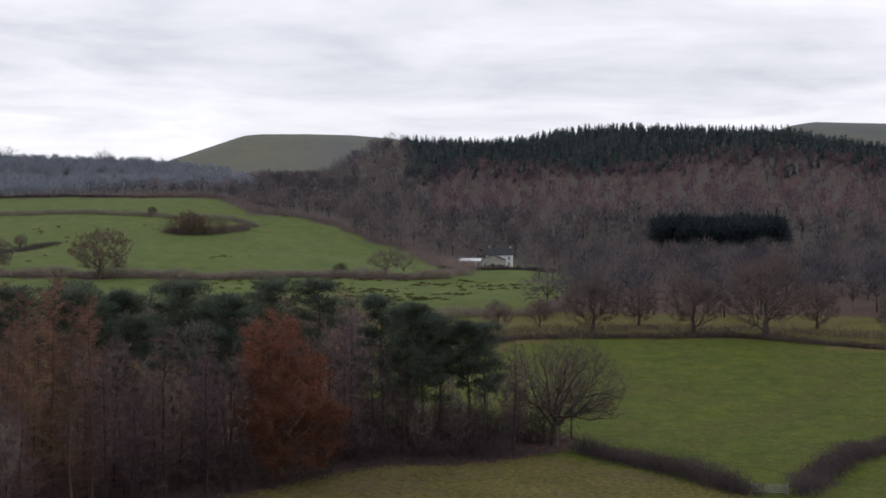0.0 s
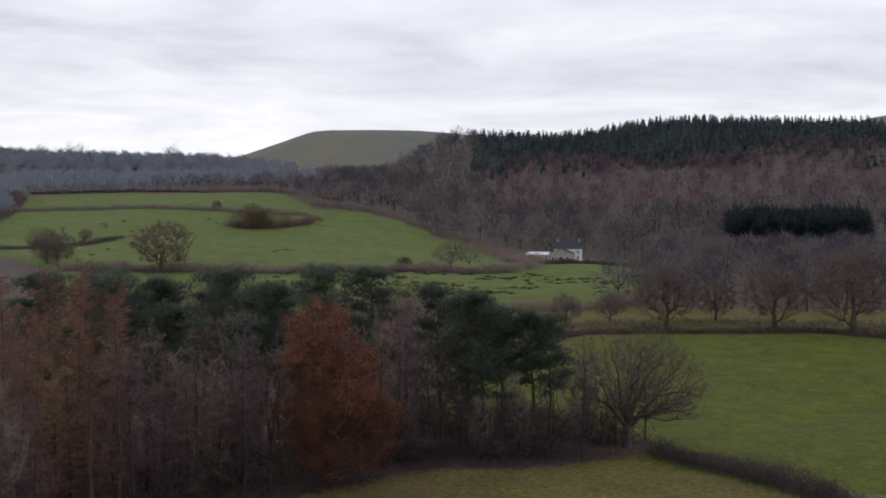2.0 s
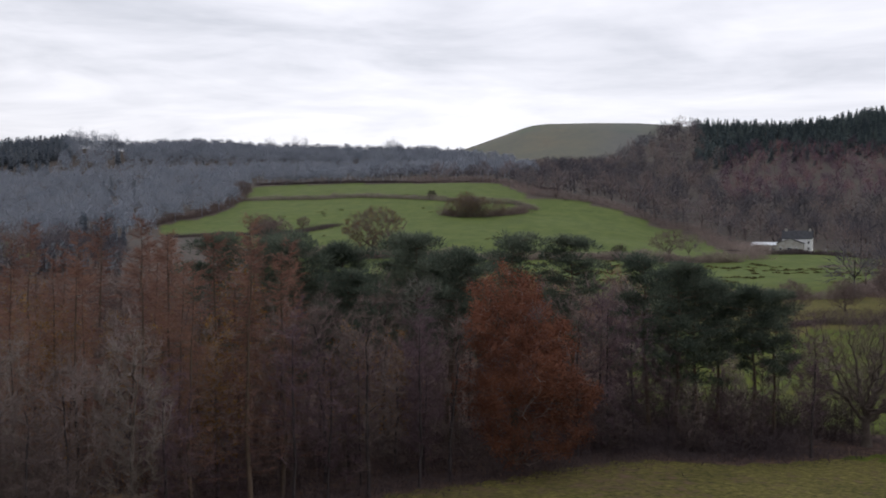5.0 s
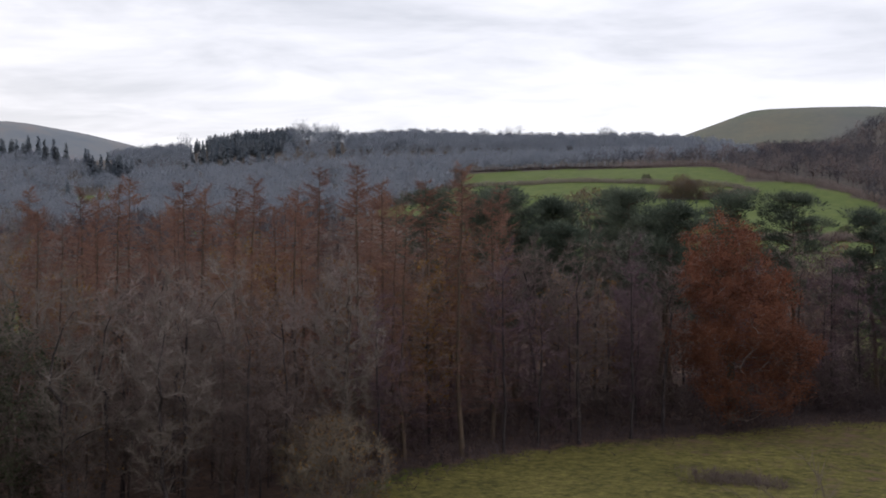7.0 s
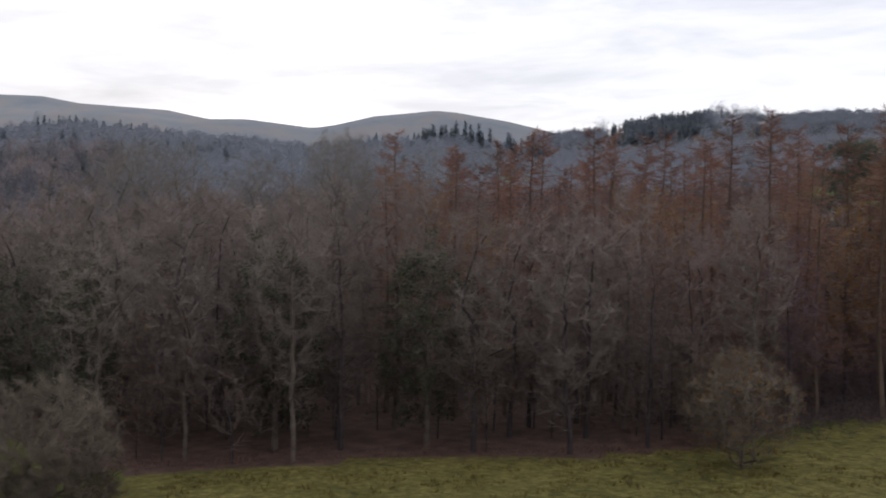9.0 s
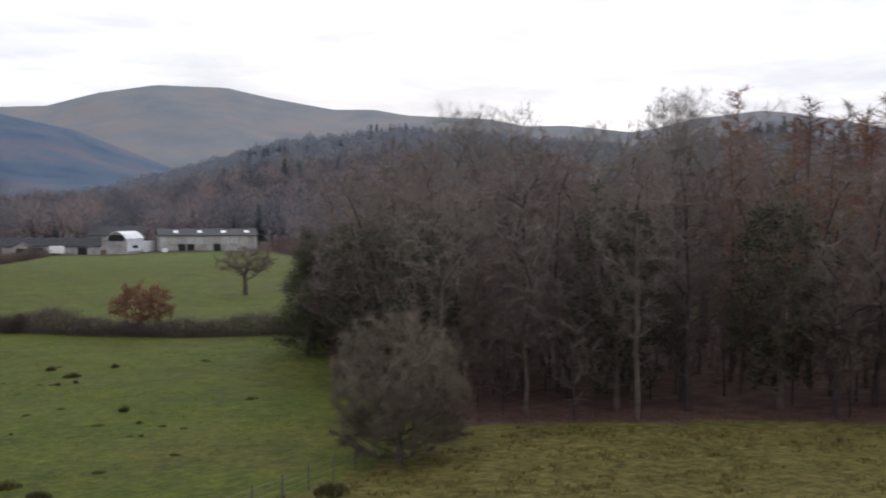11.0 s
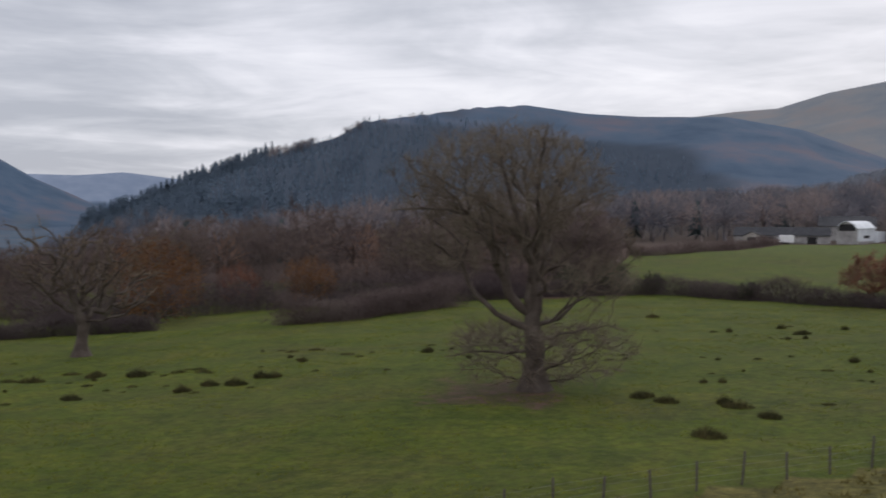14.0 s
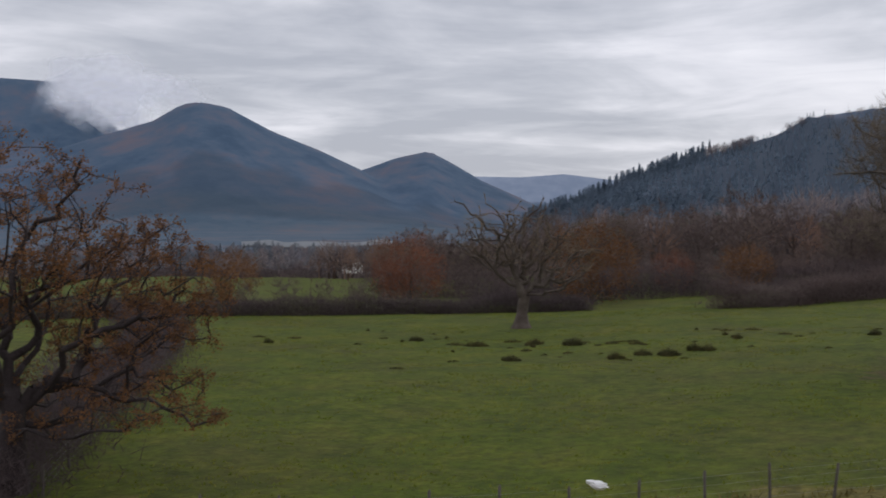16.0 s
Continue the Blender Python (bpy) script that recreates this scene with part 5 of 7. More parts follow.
def far_conifer(rng, height=13.0, width=7.5, tiers=8, round_=7):
    base, way, long = [], [], []
    for i in range(tiers):
        f = (i + 0.3) / tiers
        for k in range(round_):
            a = 6.283 * (k + rng.random()) / round_
            base.append((0, 0, height * (0.12 + 0.88 * f) + height * 0.06))
            way.append((math.cos(a), math.sin(a), -0.55))
            long.append(width / 2 * (1.02 - f) * (0.75 + 0.5 * rng.random()) + 0.12)
    n = len(base)
    tip = blades(rng, [(0, 0, height * 0.84)] * 3, [(0.04, 0, 1), (-0.04, 0.03, 1), (0, -0.04, 1)], [height * 0.24] * 3, [0.55] * 3)
    return merged(tubes([(0, 0, -1, 0, 0, height, 0.2, 0.04)], 3), blades(rng, base, way, long, np.full(n, width * 0.36)), tip)


def scatter(name, label, category, x, y, kinds, lo, hi, mat, seed, up=0.6):
    """Many far trees as one mesh."""
    rng = np.random.default_rng(seed)
    z = land(x, y)[0]
    which, s, turn = rng.integers(0, len(kinds), len(x)), lo + (hi - lo) * rng.random(len(x)), rng.random(len(x)) * 6.283
    pieces, ways, shades = [], [], []
    for k, (v, t) in enumerate(kinds):
        m = which == k
        if not m.any():
            continue
        c, sn = np.cos(turn[m])[:, None], np.sin(turn[m])[:, None]
        spin = lambda w: (w[:, 0] * c - w[:, 1] * sn, w[:, 0] * sn + w[:, 1] * c)
        (px, py), w = spin(v), rounded(v, (0, 0, v[:, 2].max() * 0.4), up, 0.12, seed=k)
        nx, ny = spin(w)
        pz = v[:, 2] * s[m][:, None] + z[m][:, None]
        tris = t[None] + (np.arange(m.sum()) * len(v))[:, None, None]
        pieces.append((np.stack([px * s[m][:, None] + x[m][:, None], py * s[m][:, None] + y[m][:, None], pz], -1).reshape(-1, 3), tris.reshape(-1, 3)))
        shades.append(np.repeat(rng.random(m.sum()), len(v)))
        ways.append(np.stack([nx, ny, nx * 0 + w[:, 2]], -1).reshape(-1, 3))
    me = tri_mesh(name, *merged(*pieces), mat, True, np.concatenate(ways))
    layer = me.attributes.new("tint", "FLOAT", "POINT")
    layer.data.foreach_set("value", np.concatenate(shades).astype(np.float32))
    return tagged(new(name, me), label, category, "distant woods", "stuff")


frng = np.random.default_rng(77)
bare_far, con_far = [far_bare(frng) for _ in range(5)], [far_conifer(frng) for _ in range(4)]
con_mid = [far_conifer(frng, 13.0, 8.0, 6, 6) for _ in range(4)]
con_thin = [far_conifer(frng, 13.0, 6.5, 5, 5) for _ in range(4)]
bare_broad = [far_bare(frng, 13.0, 14.0, 240, 0.13) for _ in range(5)]
bare_ridge = [far_bare(frng, n=150, thick=0.3) for _ in range(4)]


def spots(az0, az1, out0, out1, gap):
    """Jittered places in a piece of the polar plan, wider apart the farther out."""
    xs, ys = [], []
    out = out0
    while out < out1:
        step = gap(out)
        n = int(radians(az1 - az0) * out / step)
        az = np.linspace(az0, az1, max(n, 1)) + frng.normal(size=max(n, 1)) * math.degrees(step / out) * 0.3
        x, y = at_polar(az, out + frng.normal(size=len(az)) * step * 0.3)
        xs.append(x)
        ys.append(y)
        out += step * 0.95
    return np.concatenate(xs), np.concatenate(ys)


x, y = spots(-27, 112, 312, 1290, lambda d: 7.5 + d / 190)
az, out = polar(x, y)
keep = np.ones(len(x), bool)
for poly in NO_TREES + [SLOPE_SOUTH]:
    keep &= ~inside(x, y, poly)
keep &= ~inside(x, y, [(102, 670), (186, 647), (172, 606), (98, 622)])
keep &= ~((az > -30) & (az < 4) & (out < 322 + 14 * value_noise(x / 40, y / 40)))
keep &= ~((az > 4) & (az < 26) & (out < 470))
keep &= ~((az > 84) & (out > 1050))
keep &= ~((az > 71) & (az < 90) & (out < 425))
keep &= ~((az > 26) & (az < 70) & (out < 430))
keep &= ~((az > 19) & (az < 31) & (out < 610))
keep &= ~((az > 42) & (out > 1000)) | ((az > 60) & (az < 84) & (out < 1080))
x, y, az, out = x[keep], y[keep], az[keep], out[keep]
patch = value_noise(x / 45, y / 45)
conifer = ((az < 3) & (out > 945 + 70 * value_noise(az / 3, az * 0))) | ((az > 34) & (az < 38.5) & (out > 1060)) | ((az > 42) & (az < 66) & (out > 780) & (patch > 0.4)) | ((az > 62) & (az < 76) & (out > 760) & (patch > 0.5)) | ((az > 20) & (az < 42) & (patch > 0.8))
conifer |= inside(x, y, [(108, 690), (180, 665), (168, 640), (104, 655)])
crown = (az < 3) & (out > 945 + 70 * value_noise(az / 3, az * 0))
purple = (az < 2) & (out > 720) & ~conifer
bare = ~conifer & ~purple
# bare trees farther out get the mist-tinted colour
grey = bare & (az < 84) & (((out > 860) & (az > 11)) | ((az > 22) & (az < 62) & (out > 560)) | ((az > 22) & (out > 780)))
bare &= ~grey
slope = (az > 88) & (out > 640)
bare &= ~slope
conifer &= ~slope
scatter("spruce_slope", "dark wood at the foot of the fell, tinted blue with haze", "woodland", x[slope], y[slope], con_mid, 0.7, 1.2, FAR_FOREST, 33, up=3.0)
conifer &= ~crown
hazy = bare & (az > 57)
mixed = hazy & (frng.random(len(az)) < 0.08)
hazy &= ~mixed
bare &= ~mixed
scatter("mixed_conifers", "dark conifers standing among the bare trees", "woodland", x[mixed], y[mixed], con_mid, 0.6, 1.2, FAR_CONIFER, 36)
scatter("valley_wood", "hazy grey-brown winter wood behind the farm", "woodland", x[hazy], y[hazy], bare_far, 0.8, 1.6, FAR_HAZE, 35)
bare &= ~hazy
broad = bare & (out < 620) & (az < 8)
thin_out = broad & (frng.random(len(az)) < 0.45)
scatter("broad_woodland", "broad-crowned bare trees in the foot of the hillside wood", "woodland", x[broad & ~thin_out], y[broad & ~thin_out], bare_broad, 0.9, 1.35, FAR_BARE, 38)
bare &= ~broad
scatter("woodland", "bare grey-brown winter woodland on the hillsides", "woodland", x[bare], y[bare], bare_far, 0.75, 1.45, FAR_BARE, 1)
scatter("ridge_woodland", "bare woodland along the ridge, tinted grey for mist", "woodland", x[grey], y[grey], bare_ridge, 0.75, 1.2, FAR_MISTY, 7, up=2.5)
cx, cy = spots(14, 42, 1130, 1250, lambda d: 7.5)
ca, co = polar(cx, cy)
cm = ~((ca > 36.5) & (ca < 38.6)) & ~((ca > 30.9) & (ca < 33.6) & (frng.random(len(ca)) < 0.8)) & ~((ca > 33.7) & (ca < 37.4))
scatter("crest_woodland", "bare woodland closing the ridge's skyline, tinted grey for mist", "woodland", cx[cm], cy[cm], bare_ridge, 0.7, 1.15, FAR_MISTY, 21, up=2.5)
cx, cy = spots(33.6, 37.5, 1120, 1250, lambda d: 4.8)
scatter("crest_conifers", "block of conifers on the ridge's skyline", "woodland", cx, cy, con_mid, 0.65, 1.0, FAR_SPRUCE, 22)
ta = np.concatenate([31.1 + 2.4 * frng.random(15), 22.2 + 2.2 * frng.random(7), 38.6 + 0.6 * frng.random(3), 17.6 + 1.5 * frng.random(4)])
tx, ty = at_polar(ta, 1190 + 12 * frng.random(len(ta)))
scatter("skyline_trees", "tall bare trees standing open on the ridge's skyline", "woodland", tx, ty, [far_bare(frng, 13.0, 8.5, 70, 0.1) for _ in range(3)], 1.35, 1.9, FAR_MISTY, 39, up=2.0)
ta = np.concatenate([46.0 + 1.7 * frng.random(16), 41.2 + 2.4 * frng.random(26), 43.5 + 2.5 * frng.random(12)])
tx, ty = at_polar(ta, 955 + 20 * frng.random(len(ta)))
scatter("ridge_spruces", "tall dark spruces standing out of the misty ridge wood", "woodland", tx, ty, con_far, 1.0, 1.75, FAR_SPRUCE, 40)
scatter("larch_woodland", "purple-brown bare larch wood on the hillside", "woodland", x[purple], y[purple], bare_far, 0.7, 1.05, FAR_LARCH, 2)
scatter("conifer_belt", "conifers among the misty woods, tinted blue-grey with haze", "woodland", x[conifer], y[conifer], con_far, 0.75, 1.1, FAR_SPRUCE, 3)
x, y = spots(-24, 3, 880, 1150, lambda d: 5.6)
az, out = polar(x, y)
m = out > 925 + 80 * value_noise(az / 3, az * 0) + 45 * frng.normal(size=len(out))
scatter("conifer_plantation", "dark green conifer plantation along the hill's crest", "woodland", x[m], y[m], con_mid, 0.5, 0.9, FAR_CONIFER, 8)
x, y = spots(-18, -8, 560, 670, lambda d: 4.6)
m = inside(x, y, [(108, 666), (176, 647), (168, 618), (130, 628), (104, 640)])
scatter("yew_clump", "almost black dense conifers below the larch wood", "woodland", x[m], y[m], [far_bare(frng, 13.0, 10.5, 240, 0.3) for _ in range(2)], 1.4, 1.8, YEW, 9)
# conifers up the forested fell, in ragged stands that end below its crest
x, y = spots(84.5, 115, 1050, 2300, lambda d: 9 + d / 210)
az, out = polar(x, y)
top = np.interp(az, [82, 86, 92, 97, 101, 106, 116], [1900, 2150, 2230, 2260, 2050, 1720, 1300])
m = (out < top - 90 + 90 * value_noise(x / 150, y / 150)) & (value_noise(x / 60, y / 60) > -0.62) & (az > 87 + 3.2 * value_noise(x / 130, y / 130) + 2.5 * frng.normal(size=len(az)) * 0.6)
scatter("fell_conifers", "spruce forest over the lower fell, tinted blue with haze", "woodland", x[m], y[m], con_thin, 0.55, 1.05, FAR_FOREST, 37, up=3.0)
x, y = spots(97, 114.5, 1000, 1720, lambda d: 8.0)
az, out = polar(x, y)
crest = np.interp(az, [102.6, 105.7, 106.8, 109.6, 111, 112.6, 114], [1300, 1700, 1600, 1450, 1400, 1350, 1300])
m = (out < crest + 10) & (out > crest - 80) & (az > 106.1 + 0.5 * value_noise(out / 20, out * 0))
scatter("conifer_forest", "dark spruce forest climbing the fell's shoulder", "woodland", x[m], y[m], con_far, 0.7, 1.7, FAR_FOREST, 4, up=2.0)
ridge = sorted(r for r in CRESTS["forest_fell"][1] if 97 < r[0] < 107)
ra_ = np.concatenate([103.6 + 2.3 * frng.random(60), 101.2 + 1.0 * frng.random(12), 97.5 + 5 * frng.random(10)])
x, y = at_polar(ra_, np.interp(ra_, [r[0] for r in ridge], [r[1] for r in ridge]) - 60 - 50 * frng.random(len(ra_)))
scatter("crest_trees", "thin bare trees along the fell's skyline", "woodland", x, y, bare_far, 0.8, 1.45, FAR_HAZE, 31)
# the valley floor to the south
x, y = spots(112, 138, 430, 1150, lambda d: 9 + d / 120)
m = ~inside(x, y, GREEN_SOUTH)
az, out = polar(x, y)
dark = (value_noise(x / 50, y / 50) > 0.15) & (az > 117)
m &= ~((np.abs(az - 123.1) < 0.9) & (out < 520))
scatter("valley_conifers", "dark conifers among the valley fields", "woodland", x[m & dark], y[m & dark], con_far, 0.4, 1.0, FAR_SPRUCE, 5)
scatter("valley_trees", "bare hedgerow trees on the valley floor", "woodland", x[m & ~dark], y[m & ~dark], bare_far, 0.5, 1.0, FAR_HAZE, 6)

x, y = spots(6, 44, 190, 330, lambda d: 8.5)
m = ~inside(x, y, NEAR_WOOD) & ~inside(x, y, RUSH_FIELD) & ~inside(x, y, UPPER_FIELD)
scatter("copse", "bare brown copse behind the near wood", "woodland", x[m], y[m], bare_far, 0.7, 1.05, BROWN_WOOD, 13)
x, y = spots(90, 124, 215, 420, lambda d: 9.5)
m = ~inside(x, y, SHEEP_FIELD) & ~inside(x, y, GREEN_SOUTH)
az, out = polar(x, y)
m &= ~((az > 112) & (out < 300))
scatter("pasture_wood", "bare brown wood beyond the pasture hedge", "woodland", x[m], y[m], bare_far, 0.65, 1.05, BROWN_WOOD, 14)

valley_line = [tuple(float(v) for v in at_polar(a, 425 + 30 * math.sin(a * 1.3))) for a in np.arange(114, 137, 2.5)]
hedge(56, "brown hedgerow scrub across the valley floor", valley_line, 3.0, 14.0, 46, 0.2, 1.5, mat=DARK_HEDGE)
valley_line = [tuple(float(v) for v in at_polar(a, 640 + 50 * math.sin(a * 0.9))) for a in np.arange(114, 138, 2.5)]
hedge(57, "far hedgerow scrub across the valley floor", valley_line, 8.0, 24.0, 30, 0.3, 2.8, mat=DARK_HEDGE)

# nearer brown trees behind the foot of the pasture
MIDDLE = "trees behind the pasture"
hedge(52, "brown scrub in front of the wood beyond the pasture", [(-143, -40), (-150, -28), (-160, -12), (-170, 6), (-184, 24)], 4.6, 6.0, 260, 0.07, 1.2, mat=DARK_HEDGE, name="thicket")
hedge(53, "tall brown scrub within the wood beyond the pasture", [(-150, -62), (-168, -34), (-182, -8), (-196, 20)], 6.5, 8.0, 220, 0.09, 1.4, name="thicket")
mid_kinds = [broadleaf("oak_tree", 200 + i, "bare brown oak behind the pasture hedge", h, w, 0.8, 0.26, 170, twigs=15, twig_len=1.0, twig_w=0.08, group=MIDDLE, twig_mat=m, step=1.3, lead=0.4) for i, (h, w, m) in enumerate([(14, 12, TWIG_DARK), (12, 11, OAK_TWIG), (15, 11, TWIG_DARK)])]
for a, d, s in [(124.6, 152, 0.75), (126.4, 158, 0.85), (128.2, 150, 0.7), (122.8, 160, 0.6), (130.2, 156, 0.7), (121.4, 148, 0.5)]:
    x, y = at_polar(a, d)
    plant(sapling_kinds[2], float(x), float(y), s, a)
rusty_mid = broadleaf("beech_tree", 210, "copper-leaved beech behind the pasture hedge", 13, 14, 0.6, 0.3, 200, twigs=4, twig_len=0.8, twig_w=0.08, leaves=9000, leaf_mat=RUST_LEAF, leaf_size=0.24, group=MIDDLE, step=1.3, lead=0.4, leaf_drift=0.6)
brown_mid = broadleaf("oak_tree", 211, "brown-leaved oak behind an old dead oak", 13, 15, 0.6, 0.3, 220, twigs=4, twig_len=0.8, twig_w=0.07, leaves=9000, leaf_mat=OAK_LEAF, leaf_size=0.26, group=MIDDLE, step=1.3, lead=0.4, leaf_drift=0.6)
for kind, x, y, s in [(rusty_mid, -139, -47, 0.75), (brown_mid, -143, -21.5, 0.85), (rusty_mid, -170, -19, 0.5), (rusty_mid, -152, -58, 0.5), (brown_mid, -162, -6, 0.55), (brown_mid, -131, -72, 0.6)]:
    plant(kind, x, y, s, x)
for _ in range(90):
    a = R.uniform(82, 121)
    d = R.uniform(175, 300) if a > 90 else R.uniform(175, 250)
    x, y = at_polar(a, d)
    if inside(np.array([x]), np.array([y]), SHEEP_FIELD)[0] or inside(np.array([x]), np.array([y]), GREEN_SOUTH)[0] or (a < 88 and d > 190):
        continue
    plant(R.choice(mid_kinds), float(x), float(y), R.uniform(0.8, 1.15) * (0.8 if a > 114 else 1), R.random() * 6.28)
# trees along the far hedge of the green field, and single trees in the hill fields
HILL = "field trees on the hill"
hill_oak = broadleaf("oak_tree", 220, "dark bare field oak on the hill", 14, 15, 1.4, 0.5, 520, twig_mat=TWIG_DARK, twigs=10, twig_len=1.4, twig_w=0.08, path_cost=0.4, wiggle=0.08, flare=0.4, group=HILL, step=1.4, lead=0.35)
hill_leafy = broadleaf("oak_tree", 221, "round brown field oak still in leaf", 18, 22, 2.4, 0.6, 620, twig_mat=TWIG_DARK, twigs=12, twig_len=1.4, twig_w=0.08, path_cost=0.4, wiggle=0.08, leaves=1800, leaf_mat=OAK_LEAF, leaf_size=0.36, flare=0.4, group=HILL, step=1.4, lead=0.35)
hill_dead = broadleaf("oak_tree", 222, "leaning bare oak by the field hedge", 11, 17, 2.5, 0.6, 260, twig_mat=TWIG_DARK, twigs=8, twig_len=1.2, twig_w=0.1, wiggle=0.3, flare=0.4, group=HILL, step=1.4, lead=0.3)
for t, x, y, s in [(hill_oak, 34, 320, 1.15), (hill_oak, 61, 318, 1.2), (hill_oak, 78, 308, 1.6), (hill_oak, 48, 330, 0.8), (hill_oak, 95, 320, 0.9), (hill_oak, 112, 305, 0.9), (hill_oak, 20, 330, 0.6), (hill_oak, 8, 322, 0.6), (hill_oak, 130, 300, 1.0),
                   (hill_leafy, -155, 484, 1.2), (hill_oak, -206, 500, 1.1), (hill_oak, -216, 512, 1.0), (hill_dead, -37, 516, 1.1), (hill_oak, -150, 632, 0.8), (hill_oak, -350, 770, 0.9), (hill_oak, -230, 590, 0.5)]:
    plant(t, x, y, s, x * 1.3)


# ---- buildings ----
WHITEWASH = material("whitewashed_wall", [(0.66, 0.65, 0.63), (0.8, 0.795, 0.78), (0.87, 0.865, 0.855)], 0.6, bump=0.1)
CREAM = material("cream_stone_wall", [(0.26, 0.24, 0.21), (0.38, 0.36, 0.32), (0.46, 0.44, 0.4)], 0.7, bump=0.2)
SLATE = material("slate_roof", [(0.022, 0.023, 0.027), (0.040, 0.041, 0.046), (0.065, 0.065, 0.070)], 0.8, rough=0.7, bump=0.3)
SHEET = material("pale_sheet_metal", [(0.48, 0.5, 0.53), (0.62, 0.65, 0.68), (0.72, 0.74, 0.77)], 0.3, rough=0.55)
CONCRETE = material("stained_concrete", [(0.2, 0.195, 0.19), (0.32, 0.31, 0.3), (0.42, 0.41, 0.4)], 0.5, bump=0.1)
PANEL = material("pale_wall_panel", [(0.3, 0.3, 0.3), (0.42, 0.415, 0.41), (0.52, 0.515, 0.5)], 0.7, bump=0.1)
# near-black slabs of this stand in for the shade inside barn bays
OPENING_SHADE = material("opening_shade", [(0.012, 0.012, 0.013), (0.025, 0.025, 0.026)], 1.0, rough=0.6)
TRIM = material("painted_trim", [(0.04, 0.04, 0.042), (0.07, 0.07, 0.072)], 2.0, rough=0.5)
WHITE = material("white_paint", [(0.7, 0.7, 0.7), (0.82, 0.82, 0.82)], 1.0, rough=0.5)
GREY_PAINT = material("grey_car_paint", [(0.12, 0.125, 0.13), (0.16, 0.165, 0.17)], 1.0, rough=0.3)
RUBBER = material("tyre_rubber", [(0.015, 0.015, 0.015), (0.03, 0.03, 0.03)], 4.0)
GLASS = material("window_glass", [(0.02, 0.023, 0.027), (0.035, 0.038, 0.042)], 0.5, rough=0.08)
WOODEN = material("grey_timber", [(0.2, 0.18, 0.155), (0.32, 0.3, 0.27)], 2.0, bump=0.2)


def box_bm(bm, x0, x1, y0, y1, z0, z1, bevel=0.0):
    made = bmesh.ops.create_cube(bm, size=1.0, matrix=Matrix.Translation(((x0 + x1) / 2, (y0 + y1) / 2, (z0 + z1) / 2)) @ Matrix.Diagonal((x1 - x0, y1 - y0, z1 - z0, 1)))
    if bevel:
        bmesh.ops.bevel(bm, geom=list({e for v in made["verts"] for e in v.link_edges}), offset=bevel, segments=1, affect="EDGES")


def prism_bm(bm, outline, a, b, axis="x"):
    """An outline in (across, up), drawn out along x or y from a to b."""
    put = (lambda u, w, t: (t, u, w)) if axis == "x" else (lambda u, w, t: (u, t, w))
    rings = [[bm.verts.new(put(u, w, t)) for u, w in outline] for t in (a, b)]
    n = len(outline)
    for i in range(n):
        bm.faces.new((rings[0][i], rings[0][(i + 1) % n], rings[1][(i + 1) % n], rings[1][i]))
    bm.faces.new(rings[0][::-1])
    bm.faces.new(rings[1])
    bmesh.ops.recalc_face_normals(bm, faces=bm.faces[:])


def bpart(name, bm, mat, parent, label=""):
    me = bpy.data.meshes.new(name)
    bm.to_mesh(me)
    bm.free()
    me.materials.append(mat)
    ob = new(name, me)
    ob.parent = parent
    return tagged(ob, label)


def boxes(name, mat, parent, *dims, bevel=0.0, label=""):
    bm = bmesh.new()
    for d in dims:
        box_bm(bm, *d, bevel=bevel)
    return bpart(name, bm, mat, parent, label)


def gable_block(parent, x0, x1, y0, y1, eave, ridge, wall, roof, along="x", over=0.35, base=-0.8):
    """Walls with gables, and a roof of two slabs that overhangs them."""
    bm = bmesh.new()
    lo, hi, a, b = (y0, y1, x0, x1) if along == "x" else (x0, x1, y0, y1)
    mid = (lo + hi) / 2
    prism_bm(bm, [(lo, base), (hi, base), (hi, eave), (mid, ridge), (lo, eave)], a, b, along)
    bpart("wall", bm, wall, parent)
    rise = (ridge - eave) / (mid - lo)
    for sgn, e in ((1, lo), (-1, hi)):
        bm = bmesh.new()
        outer = e - sgn * over
        prism_bm(bm, [(outer, eave - rise * over + 0.02), (mid, ridge + 0.02), (mid, ridge + 0.22), (outer, eave - rise * over + 0.22)], a - over, b + over, along)
        bpart("roof", bm, roof, parent)


def window(parent, x, z, w, h, y, sill=True):
    frame_ = boxes("window", WHITE, parent, (x - w / 2, x - w / 2 + 0.1, y - 0.07, y + 0.05, z, z + h), (x + w / 2 - 0.1, x + w / 2, y - 0.07, y + 0.05, z, z + h), (x - w / 2 + 0.1, x + w / 2 - 0.1, y - 0.07, y + 0.05, z + h - 0.1, z + h), (x - w / 2 + 0.1, x + w / 2 - 0.1, y - 0.07, y + 0.05, z, z + 0.1), (x - 0.03, x + 0.03, y - 0.06, y + 0.05, z + 0.1, z + h - 0.1))
    boxes("pane", GLASS, frame_, (x - w / 2 + 0.1, x + w / 2 - 0.1, y - 0.03, y + 0.01, z + 0.1, z + h - 0.1))
    if sill:
        boxes("sill", CREAM, frame_, (x - w / 2 - 0.1, x + w / 2 + 0.1, y - 0.16, y + 0.02, z - 0.1, z - 0.004))


